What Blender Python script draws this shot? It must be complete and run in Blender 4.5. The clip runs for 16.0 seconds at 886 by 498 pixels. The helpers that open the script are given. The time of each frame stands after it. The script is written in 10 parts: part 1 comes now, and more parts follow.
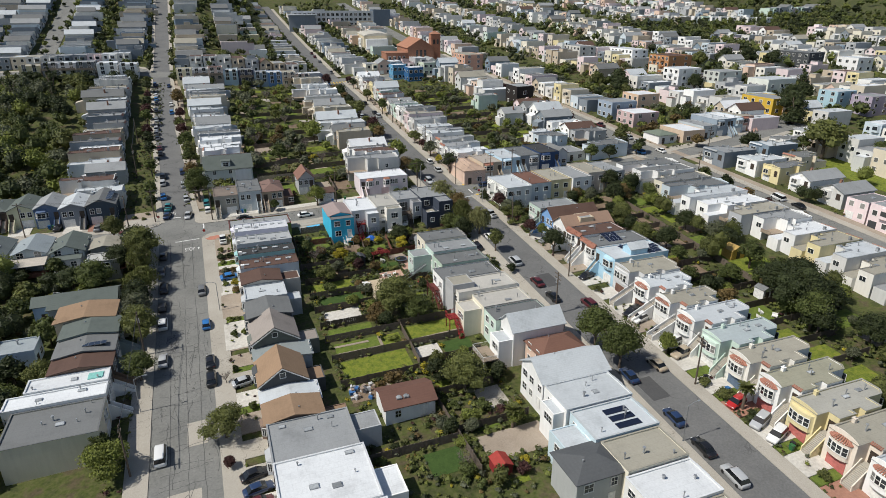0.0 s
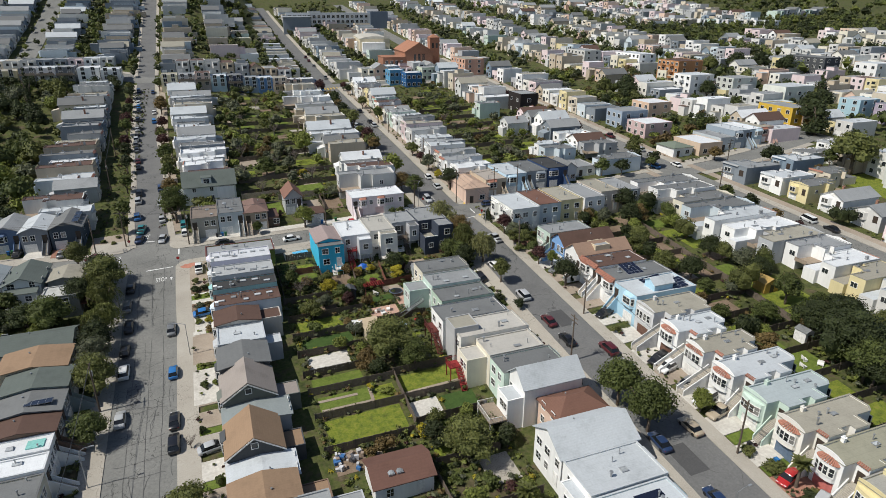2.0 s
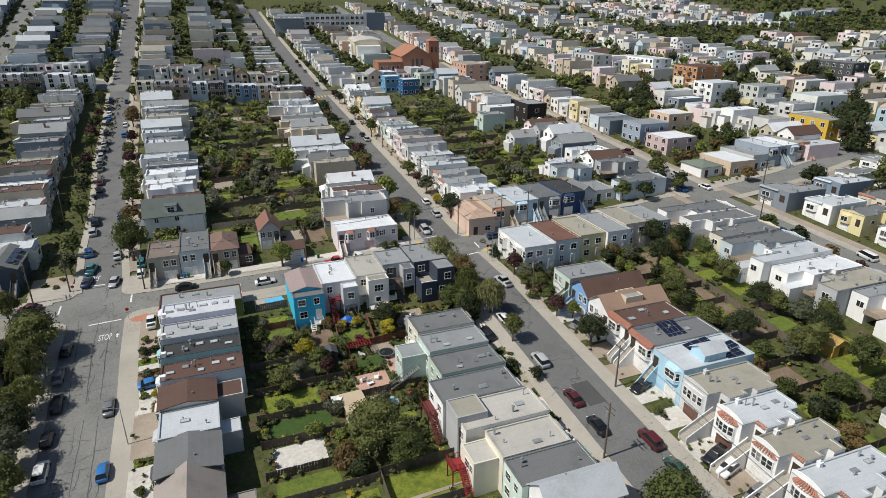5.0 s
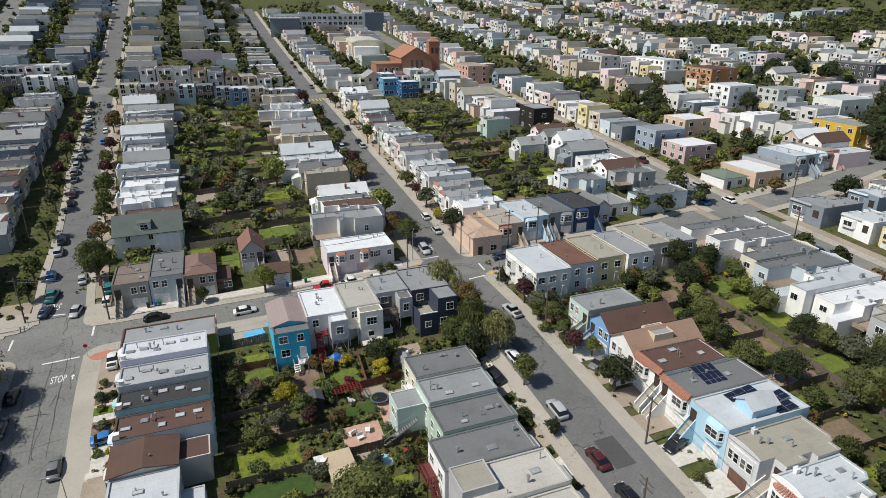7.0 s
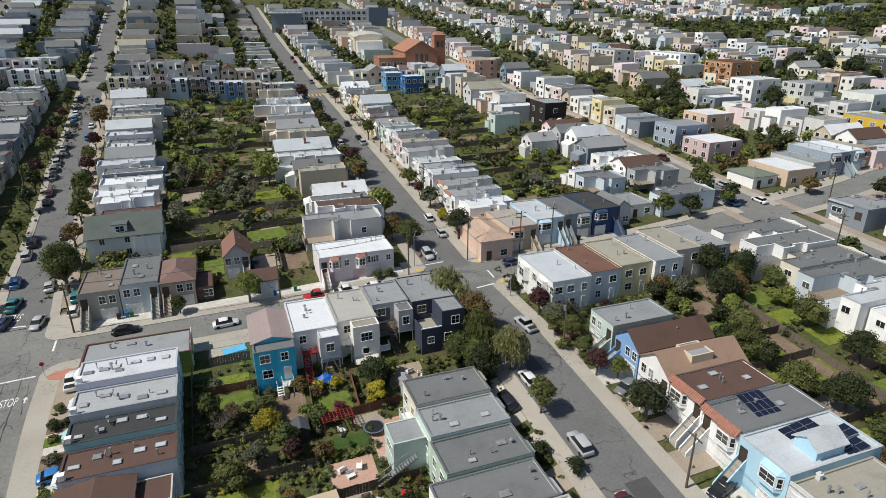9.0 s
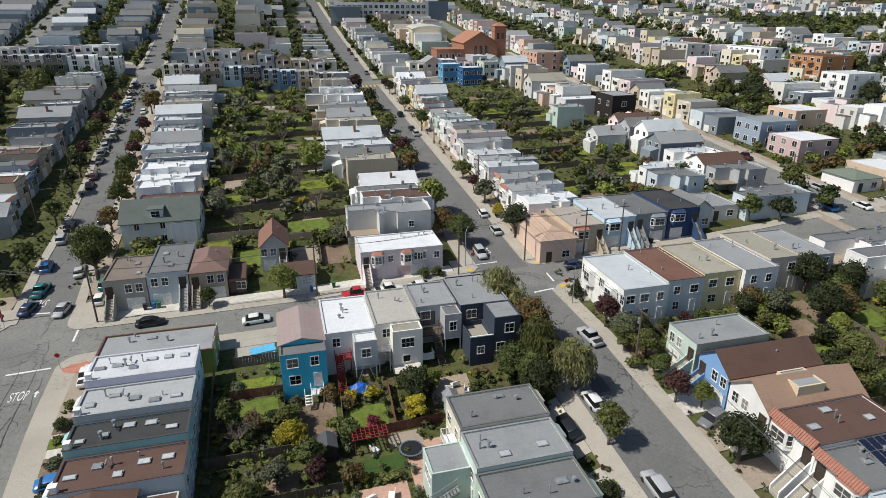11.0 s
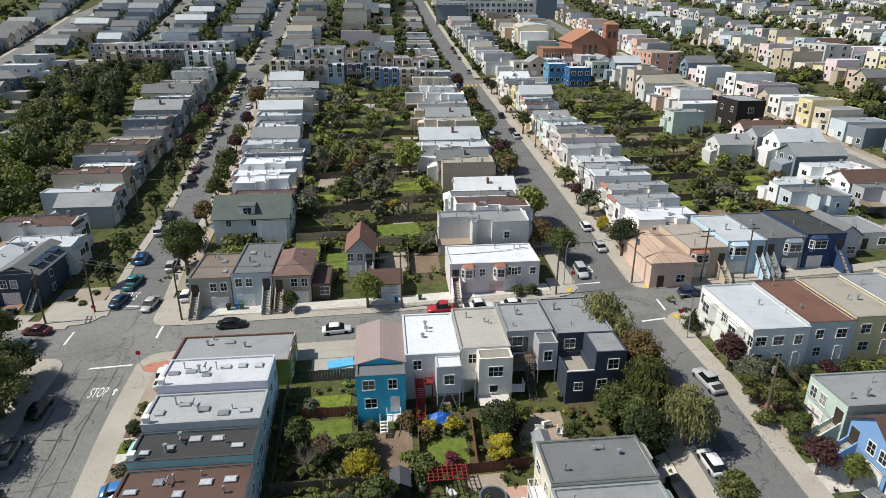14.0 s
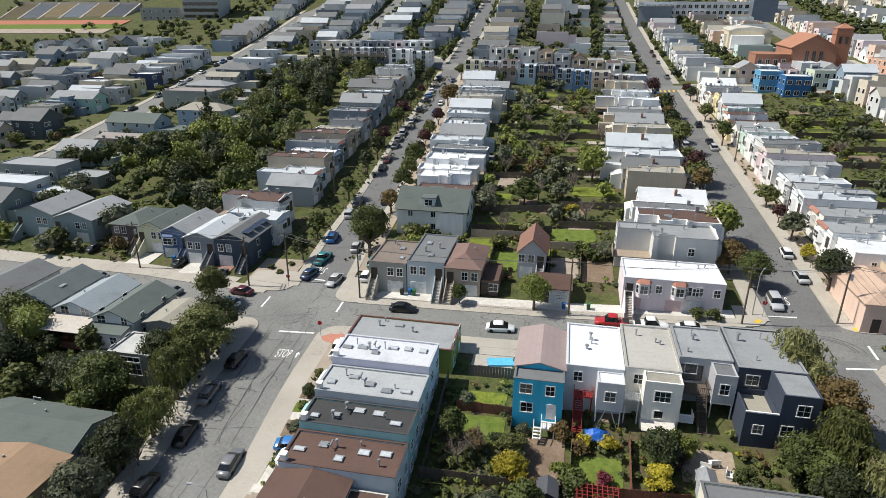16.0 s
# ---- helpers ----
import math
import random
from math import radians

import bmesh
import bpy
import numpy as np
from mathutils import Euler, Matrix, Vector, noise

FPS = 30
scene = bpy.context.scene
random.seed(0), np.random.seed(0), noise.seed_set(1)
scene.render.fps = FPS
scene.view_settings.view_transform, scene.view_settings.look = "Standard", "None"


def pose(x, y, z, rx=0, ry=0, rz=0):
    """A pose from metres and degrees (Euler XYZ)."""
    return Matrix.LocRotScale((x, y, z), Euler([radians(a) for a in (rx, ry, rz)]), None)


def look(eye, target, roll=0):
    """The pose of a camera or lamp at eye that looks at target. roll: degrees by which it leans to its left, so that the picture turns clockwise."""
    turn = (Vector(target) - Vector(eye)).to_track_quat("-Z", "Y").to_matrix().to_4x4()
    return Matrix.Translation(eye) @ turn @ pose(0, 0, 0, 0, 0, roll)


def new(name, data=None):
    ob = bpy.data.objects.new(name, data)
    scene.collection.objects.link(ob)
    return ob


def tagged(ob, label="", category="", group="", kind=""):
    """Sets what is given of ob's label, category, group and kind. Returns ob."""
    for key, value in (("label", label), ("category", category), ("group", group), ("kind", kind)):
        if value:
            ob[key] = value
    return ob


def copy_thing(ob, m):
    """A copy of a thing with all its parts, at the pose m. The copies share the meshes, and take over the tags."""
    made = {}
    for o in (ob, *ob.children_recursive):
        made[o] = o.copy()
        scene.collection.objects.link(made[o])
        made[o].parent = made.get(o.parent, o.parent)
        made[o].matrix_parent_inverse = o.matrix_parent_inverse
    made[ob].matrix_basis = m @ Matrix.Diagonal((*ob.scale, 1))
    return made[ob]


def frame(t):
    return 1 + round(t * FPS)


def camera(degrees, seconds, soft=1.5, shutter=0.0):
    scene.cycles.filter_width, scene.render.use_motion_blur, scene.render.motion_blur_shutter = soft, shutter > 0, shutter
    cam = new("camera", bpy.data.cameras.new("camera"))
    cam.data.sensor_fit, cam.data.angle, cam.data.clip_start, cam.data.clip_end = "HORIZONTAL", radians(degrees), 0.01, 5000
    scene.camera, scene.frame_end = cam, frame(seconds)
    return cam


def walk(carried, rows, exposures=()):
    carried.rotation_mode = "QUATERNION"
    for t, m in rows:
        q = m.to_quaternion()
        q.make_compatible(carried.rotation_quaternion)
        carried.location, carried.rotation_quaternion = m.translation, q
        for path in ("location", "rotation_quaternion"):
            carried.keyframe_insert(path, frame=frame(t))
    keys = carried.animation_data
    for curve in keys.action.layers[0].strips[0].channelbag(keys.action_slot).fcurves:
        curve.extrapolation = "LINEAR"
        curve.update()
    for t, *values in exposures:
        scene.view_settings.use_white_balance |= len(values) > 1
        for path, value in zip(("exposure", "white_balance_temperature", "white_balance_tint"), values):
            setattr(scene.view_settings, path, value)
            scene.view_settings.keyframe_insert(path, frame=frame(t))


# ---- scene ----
cam = camera(71.67, 16.0, soft=0.6)
PATH = [
    (0.0, pose(-2.70, -5.72, 72.77, 68.05, 0.10, -20.59)),
    (0.5, pose(-1.14, -1.68, 72.96, 68.06, 0.11, -20.58)),
    (1.0, pose(0.20, 2.56, 73.10, 68.07, 0.05, -20.66)),
    (1.5, pose(1.75, 6.71, 73.19, 68.11, -0.00, -20.66)),
    (2.0, pose(3.23, 10.80, 73.32, 68.14, -0.00, -20.69)),
    (2.5, pose(4.72, 14.91, 73.59, 68.11, -0.04, -20.69)),
    (3.0, pose(6.21, 19.08, 73.62, 68.14, -0.07, -20.71)),
    (3.5, pose(7.73, 23.30, 73.61, 68.17, -0.05, -20.74)),
    (4.0, pose(9.38, 27.30, 73.79, 68.15, -0.01, -20.71)),
    (6.5, pose(16.61, 47.02, 73.59, 68.19, -0.01, -20.78)),
    (7.0, pose(17.96, 50.47, 72.80, 68.22, -0.01, -20.68)),
    (7.5, pose(19.18, 53.94, 71.93, 68.25, -0.05, -20.58)),
    (8.0, pose(20.35, 57.02, 70.92, 68.26, -0.00, -20.50)),
    (10.3, pose(25.24, 69.89, 65.12, 68.30, -0.04, -18.83)),
    (10.5, pose(25.53, 71.00, 64.57, 68.31, -0.05, -18.35)),
    (11.0, pose(26.25, 73.77, 63.19, 68.37, -0.12, -14.88)),
    (11.5, pose(26.88, 76.20, 62.14, 68.40, -0.08, -12.50)),
    (12.0, pose(27.38, 78.39, 61.73, 68.40, -0.06, -11.60)),
    (12.5, pose(27.52, 80.04, 61.82, 68.40, -0.10, -10.51)),
    (13.0, pose(27.69, 81.27, 61.86, 68.40, -0.07, -7.15)),
    (13.5, pose(27.85, 82.17, 61.87, 68.40, -0.06, -5.68)),
    (14.0, pose(27.81, 82.98, 61.91, 68.38, -0.03, -5.65)),
    (14.5, pose(27.70, 83.43, 61.96, 68.38, -0.03, -4.24)),
    (15.0, pose(27.49, 83.40, 62.01, 68.38, -0.05, 0.14)),
    (15.5, pose(27.58, 83.43, 61.87, 68.42, -0.02, 7.34)),
    (16.0, pose(27.66, 83.47, 61.72, 68.49, -0.07, 11.46)),
]
walk(cam, PATH, exposures=((0.0, -0.19), (8.0, -0.16), (11.5, -0.10), (14.0, 0.01), (15.0, 0.09), (16.0, 0.20)))

# ---- sun and sky ----
SUN_ELEV, SUN_FROM = 52.0, 268.0   # degrees above the horizon; bearing it comes from, clockwise from +y
world = bpy.data.worlds.new("sky")
scene.world = world
world.use_nodes = True
wn = world.node_tree.nodes
sky = wn.new("ShaderNodeTexSky")
sky.sky_type, sky.sun_disc = "NISHITA", False
sky.sun_elevation, sky.sun_rotation = radians(SUN_ELEV), radians(SUN_FROM)
wn["Background"].inputs[1].default_value = 0.093
world.node_tree.links.new(sky.outputs[0], wn["Background"].inputs[0])
sun = new("sun", bpy.data.lights.new("sun", "SUN"))
sun.data.energy, sun.data.angle, sun.data.color = 4.8, radians(0.55), (1.0, 0.965, 0.885)
_b = radians(SUN_FROM)
_s = Vector((math.sin(_b) * math.cos(radians(SUN_ELEV)), math.cos(_b) * math.cos(radians(SUN_ELEV)), math.sin(radians(SUN_ELEV))))
sun.matrix_world = look(_s * 300, (0, 0, 0))

# ---- materials ----
MATS = {}


def nodes_of(name, rough=0.7, metal=0.0, spec=0.4):
    m = bpy.data.materials.new(name)
    m.use_nodes = True
    t = m.node_tree
    b = t.nodes["Principled BSDF"]
    b.inputs["Roughness"].default_value = rough
    b.inputs["Metallic"].default_value = metal
    b.inputs["Specular IOR Level"].default_value = spec
    return m, t, b


def tex(t, kind, scale, detail=4.0, world_space=True, rough=0.55, stretch=None):
    """A noise-like texture in metres of the object (or of the place, as most things stand unscaled)."""
    co = t.nodes.new("ShaderNodeNewGeometry").outputs["Position"] if world_space else t.nodes.new("ShaderNodeTexCoord").outputs["Object"]
    if stretch:
        mp = t.nodes.new("ShaderNodeMapping")
        mp.inputs["Scale"].default_value = stretch
        t.links.new(co, mp.inputs[0])
        co = mp.outputs[0]
    n = t.nodes.new("ShaderNodeTexNoise" if kind == "noise" else "ShaderNodeTexVoronoi")
    n.inputs["Scale"].default_value = scale
    if kind == "noise":
        n.inputs["Detail"].default_value = detail
        n.inputs["Roughness"].default_value = rough
    t.links.new(co, n.inputs["Vector"])
    return n.outputs[0]


def ramp(t, src, stops):
    r = t.nodes.new("ShaderNodeValToRGB")
    r.color_ramp.elements[0].position, r.color_ramp.elements[0].color = stops[0][0], (*stops[0][1], 1)
    r.color_ramp.elements[1].position, r.color_ramp.elements[1].color = stops[-1][0], (*stops[-1][1], 1)
    for p, c in stops[1:-1]:
        e = r.color_ramp.elements.new(p)
        e.color = (*c, 1)
    t.links.new(src, r.inputs[0])
    return r.outputs[0]


def mixc(t, fac, a, b, mode="MIX"):
    n = t.nodes.new("ShaderNodeMix")
    n.data_type, n.blend_type = "RGBA", mode
    for sock, v in ((n.inputs[0], fac), (n.inputs[6], a), (n.inputs[7], b)):
        if isinstance(v, bpy.types.NodeSocket):
            t.links.new(v, sock)
        elif isinstance(v, (int, float)):
            sock.default_value = v
        else:
            sock.default_value = (*v, 1)
    return n.outputs[2]


def bump_on(t, b, src, strength, dist):
    n = t.nodes.new("ShaderNodeBump")
    n.inputs["Strength"].default_value, n.inputs["Distance"].default_value = strength, dist
    t.links.new(src, n.inputs["Height"])
    t.links.new(n.outputs[0], b.inputs["Normal"])


def shade(c, k):
    return tuple(min(1.0, v * k) for v in c)


def tone(t, col, amount):
    """Small differences of lightness between objects of one colour."""
    o = t.nodes.new("ShaderNodeObjectInfo")
    mr = t.nodes.new("ShaderNodeMapRange")
    mr.inputs[3].default_value, mr.inputs[4].default_value = 1 - amount, 1 + amount
    t.links.new(o.outputs["Random"], mr.inputs[0])
    n = t.nodes.new("ShaderNodeVectorMath")
    n.operation = "SCALE"
    t.links.new(col, n.inputs[0])
    t.links.new(mr.outputs[0], n.inputs["Scale"])
    return n.outputs[0]


def paint(c, rough=0.75, vary=0.08):
    """Painted stucco or boards: faint stains, streaks that run down, fine grain."""
    key = ("paint", tuple(round(v, 3) for v in c), rough)
    if key not in MATS:
        m, t, b = nodes_of("painted_wall", rough, 0, 0.3)
        streak = ramp(t, tex(t, "noise", 1.0, 5, True, 0.6, (1.6, 1.6, 0.16)), [(0.35, shade(c, 0.92)), (0.62, c)])
        blot = tex(t, "noise", 0.35, 6)
        col = mixc(t, ramp(t, blot, [(0.40, (0, 0, 0)), (0.72, (0.5, 0.5, 0.5))]), streak, shade(c, 1.1))
        fine = tex(t, "noise", 9.0, 3)
        col = mixc(t, 0.12, col, fine, "OVERLAY")
        t.links.new(tone(t, col, vary), b.inputs["Base Color"])
        bump_on(t, b, fine, 0.25, 0.02)
        MATS[key] = m
    return MATS[key]


def plain(name, c, rough=0.6, metal=0.0, vary=0.0, spec=0.4):
    key = (name, tuple(round(v, 3) for v in c), rough)
    if key not in MATS:
        m, t, b = nodes_of(name, rough, metal, spec)
        col = ramp(t, tex(t, "noise", 2.5, 5), [(0.3, shade(c, 0.82)), (0.7, shade(c, 1.1))])
        t.links.new(tone(t, col, vary) if vary else col, b.inputs["Base Color"])
        MATS[key] = m
    return MATS[key]


def roofing(c, kind="membrane"):
    """Flat-roof sheets with ponding stains and seams, or shingles in courses."""
    key = ("roof", tuple(round(v, 3) for v in c), kind)
    if key in MATS:
        return MATS[key]
    m, t, b = nodes_of("roof_" + kind, 0.85 if kind != "membrane" else 0.7, 0, 0.25)
    big = tex(t, "noise", 0.22, 7, True, 0.65)
    fine = tex(t, "noise", 3.5, 6)
    col = ramp(t, big, [(0.30, shade(c, 0.72)), (0.46, shade(c, 0.95)), (0.60, c), (0.78, shade(c, 1.14))])
    col = mixc(t, 0.24, col, ramp(t, fine, [(0.3, shade(c, 0.66)), (0.7, shade(c, 1.18))]))
    spots = tex(t, "noise", 0.9, 5, True, 0.7)
    col = mixc(t, ramp(t, spots, [(0.60, (0, 0, 0)), (0.70, (0.3, 0.3, 0.3))]), col, shade(c, 0.62))
    if kind == "shingle":
        w = t.nodes.new("ShaderNodeTexWave")
        w.bands_direction = "Z"
        w.inputs["Scale"].default_value, w.inputs["Distortion"].default_value, w.inputs["Detail"].default_value = 1.6, 1.2, 3
        t.links.new(t.nodes.new("ShaderNodeNewGeometry").outputs["Position"], w.inputs["Vector"])
        col = mixc(t, 0.05, col, ramp(t, w.outputs[0], [(0.3, shade(c, 0.6)), (0.6, shade(c, 1.1))]))
        bump_on(t, b, w.outputs[0], 0.15, 0.03)
    else:
        seam = t.nodes.new("ShaderNodeTexBrick")
        seam.inputs["Scale"].default_value = 0.22
        seam.inputs["Mortar Size"].default_value = 0.008
        seam.inputs["Color1"].default_value = seam.inputs["Color2"].default_value = (1, 1, 1, 1)
        seam.inputs["Mortar"].default_value = (0.80, 0.80, 0.80, 1)
        t.links.new(t.nodes.new("ShaderNodeNewGeometry").outputs["Position"], seam.inputs["Vector"])
        col = mixc(t, 0.45, col, seam.outputs[0], "MULTIPLY")
        bump_on(t, b, fine, 0.3, 0.03)
    t.links.new(tone(t, col, 0.07), b.inputs["Base Color"])
    MATS[key] = m
    return m


def leafy(name, c, vary=0.5, warm=0.0):
    key = ("leaf", name)
    if key not in MATS:
        m, t, b = nodes_of(name, 0.6, 0, 0.25)
        g = t.nodes.new("ShaderNodeNewGeometry")
        col = ramp(t, g.outputs["Random Per Island"], [(0.0, shade(c, 1 - vary)), (0.55, c), (1.0, shade((c[0] * (1.15 + warm), c[1] * 1.12, c[2] * 0.9), 1 + 0.6 * vary))])
        big = tex(t, "noise", 0.5, 3)
        col = mixc(t, 0.5, col, ramp(t, big, [(0.35, shade(c, 0.6)), (0.65, shade(c, 1.3))]))
        t.links.new(tone(t, col, 0.2), b.inputs["Base Color"])
        tr = t.nodes.new("ShaderNodeBsdfTranslucent")
        t.links.new(col, tr.inputs[0])
        mx = t.nodes.new("ShaderNodeMixShader")
        mx.inputs[0].default_value = 0.32
        t.links.new(b.outputs[0], mx.inputs[1])
        t.links.new(tr.outputs[0], mx.inputs[2])
        t.links.new(mx.outputs[0], t.nodes["Material Output"].inputs[0])
        MATS[key] = m
    return MATS[key]


def car_paint(c):
    key = ("car", c)
    if key not in MATS:
        m, t, b = nodes_of("car_paint", 0.28, 0.0, 0.5)
        b.inputs["Base Color"].default_value = (*c, 1)
        b.inputs["Coat Weight"].default_value = 0.6
        b.inputs["Coat Roughness"].default_value = 0.08
        MATS[key] = m
    return MATS[key]


def make_glass():
    m, t, b = nodes_of("window_glass", 0.06, 0, 0.6)
    o = t.nodes.new("ShaderNodeObjectInfo")
    t.links.new(ramp(t, o.outputs["Random"], [(0.0, (0.010, 0.013, 0.016)), (0.7, (0.03, 0.036, 0.04)), (0.86, (0.10, 0.10, 0.095)), (1.0, (0.30, 0.29, 0.27))]), b.inputs["Base Color"])
    return m


GLASS = make_glass()
DOME = plain("skylight_dome", (0.36, 0.38, 0.39), 0.22, 0.0, 0.45)
CARGLASS, _t, _b = nodes_of("car_glass", 0.04, 0, 0.6)
_b.inputs["Base Color"].default_value = (0.012, 0.014, 0.016, 1)
TYRE = plain("rubber", (0.02, 0.02, 0.02), 0.85)
WHITE = paint((0.80, 0.79, 0.76))
TRIM = plain("trim_white", (0.78, 0.77, 0.74), 0.55)
DARKTRIM = plain("trim_dark", (0.05, 0.05, 0.055), 0.55)
TIN = plain("galvanised", (0.42, 0.43, 0.44), 0.45, 0.6, 0.15)
BARK = plain("bark", (0.13, 0.10, 0.075), 0.9)
POLEWOOD = plain("pole_wood", (0.11, 0.085, 0.065), 0.9, vary=0.2)
FENCEWOOD = plain("weathered_boards", (0.12, 0.095, 0.075), 0.9, vary=0.35)
REDWOOD = plain("stained_boards", (0.16, 0.065, 0.045), 0.85, vary=0.2)
DECKWOOD = plain("deck_boards", (0.30, 0.24, 0.18), 0.85, vary=0.2)
REDPAINT = paint((0.25, 0.03, 0.03))
SOLAR, _t, _b = nodes_of("solar_cells", 0.12, 0, 0.6)
_b.inputs["Base Color"].default_value = (0.012, 0.016, 0.035, 1)
TERRACOTTA = plain("clay_tiles", (0.36, 0.165, 0.115), 0.8, vary=0.15)
BRICKPAVE = plain("red_paving", (0.33, 0.17, 0.12), 0.85, vary=0.15)


def ground_mat(name, cols, scale, fine, rough=0.95, crack=0.0, bump=0.3):
    m, t, b = nodes_of(name, rough, 0, 0.2)
    big = tex(t, "noise", scale, 8, True, 0.62)
    n = len(cols)
    col = ramp(t, big, [(0.30 + 0.42 * i / (n - 1), c) for i, c in enumerate(cols)])
    f = tex(t, "noise", fine, 6)
    col = mixc(t, 0.35, col, ramp(t, f, [(0.3, shade(cols[0], 0.75)), (0.7, shade(cols[-1], 1.15))]))
    if crack:
        v = t.nodes.new("ShaderNodeTexVoronoi")
        v.feature = "DISTANCE_TO_EDGE"
        v.inputs["Scale"].default_value = crack
        wob = t.nodes.new("ShaderNodeVectorMath")
        wob.operation = "ADD"
        nz = t.nodes.new("ShaderNodeTexNoise")
        nz.inputs["Scale"].default_value, nz.inputs["Detail"].default_value = 0.5, 4
        g = t.nodes.new("ShaderNodeNewGeometry").outputs["Position"]
        t.links.new(g, nz.inputs["Vector"])
        sc = t.nodes.new("ShaderNodeVectorMath")
        sc.operation = "SCALE"
        sc.inputs["Scale"].default_value = 5.0
        t.links.new(nz.outputs["Color"], sc.inputs[0])
        t.links.new(g, wob.inputs[0])
        t.links.new(sc.outputs[0], wob.inputs[1])
        t.links.new(wob.outputs[0], v.inputs["Vector"])
        some = ramp(t, tex(t, "noise", 0.06, 2), [(0.44, (0, 0, 0)), (0.56, (1, 1, 1))])
        line = ramp(t, v.outputs["Distance"], [(0.004, (0.45, 0.45, 0.45)), (0.012, (1, 1, 1))])
        col = mixc(t, some, col, mixc(t, 1.0, col, line, "MULTIPLY"))
    t.links.new(col, b.inputs["Base Color"])
    bump_on(t, b, f, bump, 0.05)
    return m


ASPHALT = ground_mat("asphalt_worn", [(0.142, 0.143, 0.135), (0.192, 0.192, 0.181), (0.236, 0.234, 0.219)], 0.12, 2.5, 0.9, 0.16)
ASPHALT_NEW = ground_mat("asphalt_smooth", [(0.118, 0.119, 0.118), (0.150, 0.150, 0.148), (0.178, 0.177, 0.173)], 0.15, 3.0, 0.88, 0.08)
PATCH = ground_mat("asphalt_patch", [(0.075, 0.075, 0.077), (0.09, 0.09, 0.09)], 0.4, 4.0, 0.9)
CONCRETE = ground_mat("concrete", [(0.325, 0.296, 0.252), (0.385, 0.355, 0.305), (0.43, 0.40, 0.348)], 0.16, 6.0, 0.9, 0.35, 0.15)
CONCRETE_PALE = ground_mat("concrete_pale", [(0.42, 0.39, 0.345), (0.55, 0.525, 0.475), (0.64, 0.62, 0.57)], 0.3, 2.0, 0.9)
CONCRETE_TAN = ground_mat("concrete_tan", [(0.25, 0.20, 0.155), (0.32, 0.265, 0.21), (0.385, 0.33, 0.27)], 0.22, 5.0, 0.9, 0.0, 0.2)
PINKPAVE = ground_mat("pink_paving", [(0.42, 0.26, 0.20), (0.50, 0.33, 0.26)], 0.5, 3.0, 0.9)
SOIL = ground_mat("yard_ground", [(0.022, 0.034, 0.010), (0.045, 0.066, 0.015), (0.080, 0.105, 0.022), (0.085, 0.070, 0.040), (0.14, 0.11, 0.07)], 0.28, 1.6, 1.0, 0, 0.8)
LAWN = ground_mat("lawn", [(0.060, 0.090, 0.016), (0.095, 0.145, 0.022), (0.135, 0.190, 0.032), (0.17, 0.18, 0.055)], 0.9, 4.0, 1.0, 0, 0.7)
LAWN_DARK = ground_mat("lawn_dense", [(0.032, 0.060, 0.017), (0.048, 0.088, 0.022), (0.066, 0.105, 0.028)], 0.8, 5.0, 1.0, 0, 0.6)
WEEDS = ground_mat("weeds", [(0.055, 0.085, 0.014), (0.115, 0.165, 0.020), (0.185, 0.225, 0.024), (0.22, 0.20, 0.055)], 0.9, 2.6, 1.0, 0, 0.9)
DIRT = ground_mat("bare_soil", [(0.13, 0.09, 0.06), (0.20, 0.145, 0.10), (0.26, 0.20, 0.15)], 0.3, 2.5, 1.0, 0, 0.6)
MARKING = plain("road_paint", (0.70, 0.70, 0.68), 0.8)
YELLOWMARK = plain("road_paint_yellow", (0.62, 0.42, 0.05), 0.8)

# ---- the lie of the land ----
def ease(a, b, v):
    u = min(1.0, max(0.0, (v - a) / (b - a)))
    return u * u * (3 - 2 * u)


def gz(x, y):
    """Height of the ground: it climbs northwards, steeper in the north-west, and dips behind the near yards."""
    rise = 2.5e-4 * max(0.0, y - 180) ** 2 * min(1.0, max(0.0, (60 - x) / 60)) + 6e-5 * max(0.0, y - 330) ** 2
    dip = 2.0 * ease(62, 54, x) * ease(50, 85, y) * ease(155, 135, y)
    return 0.0786 * y + 0.0371 * x + min(40.0, rise) - dip


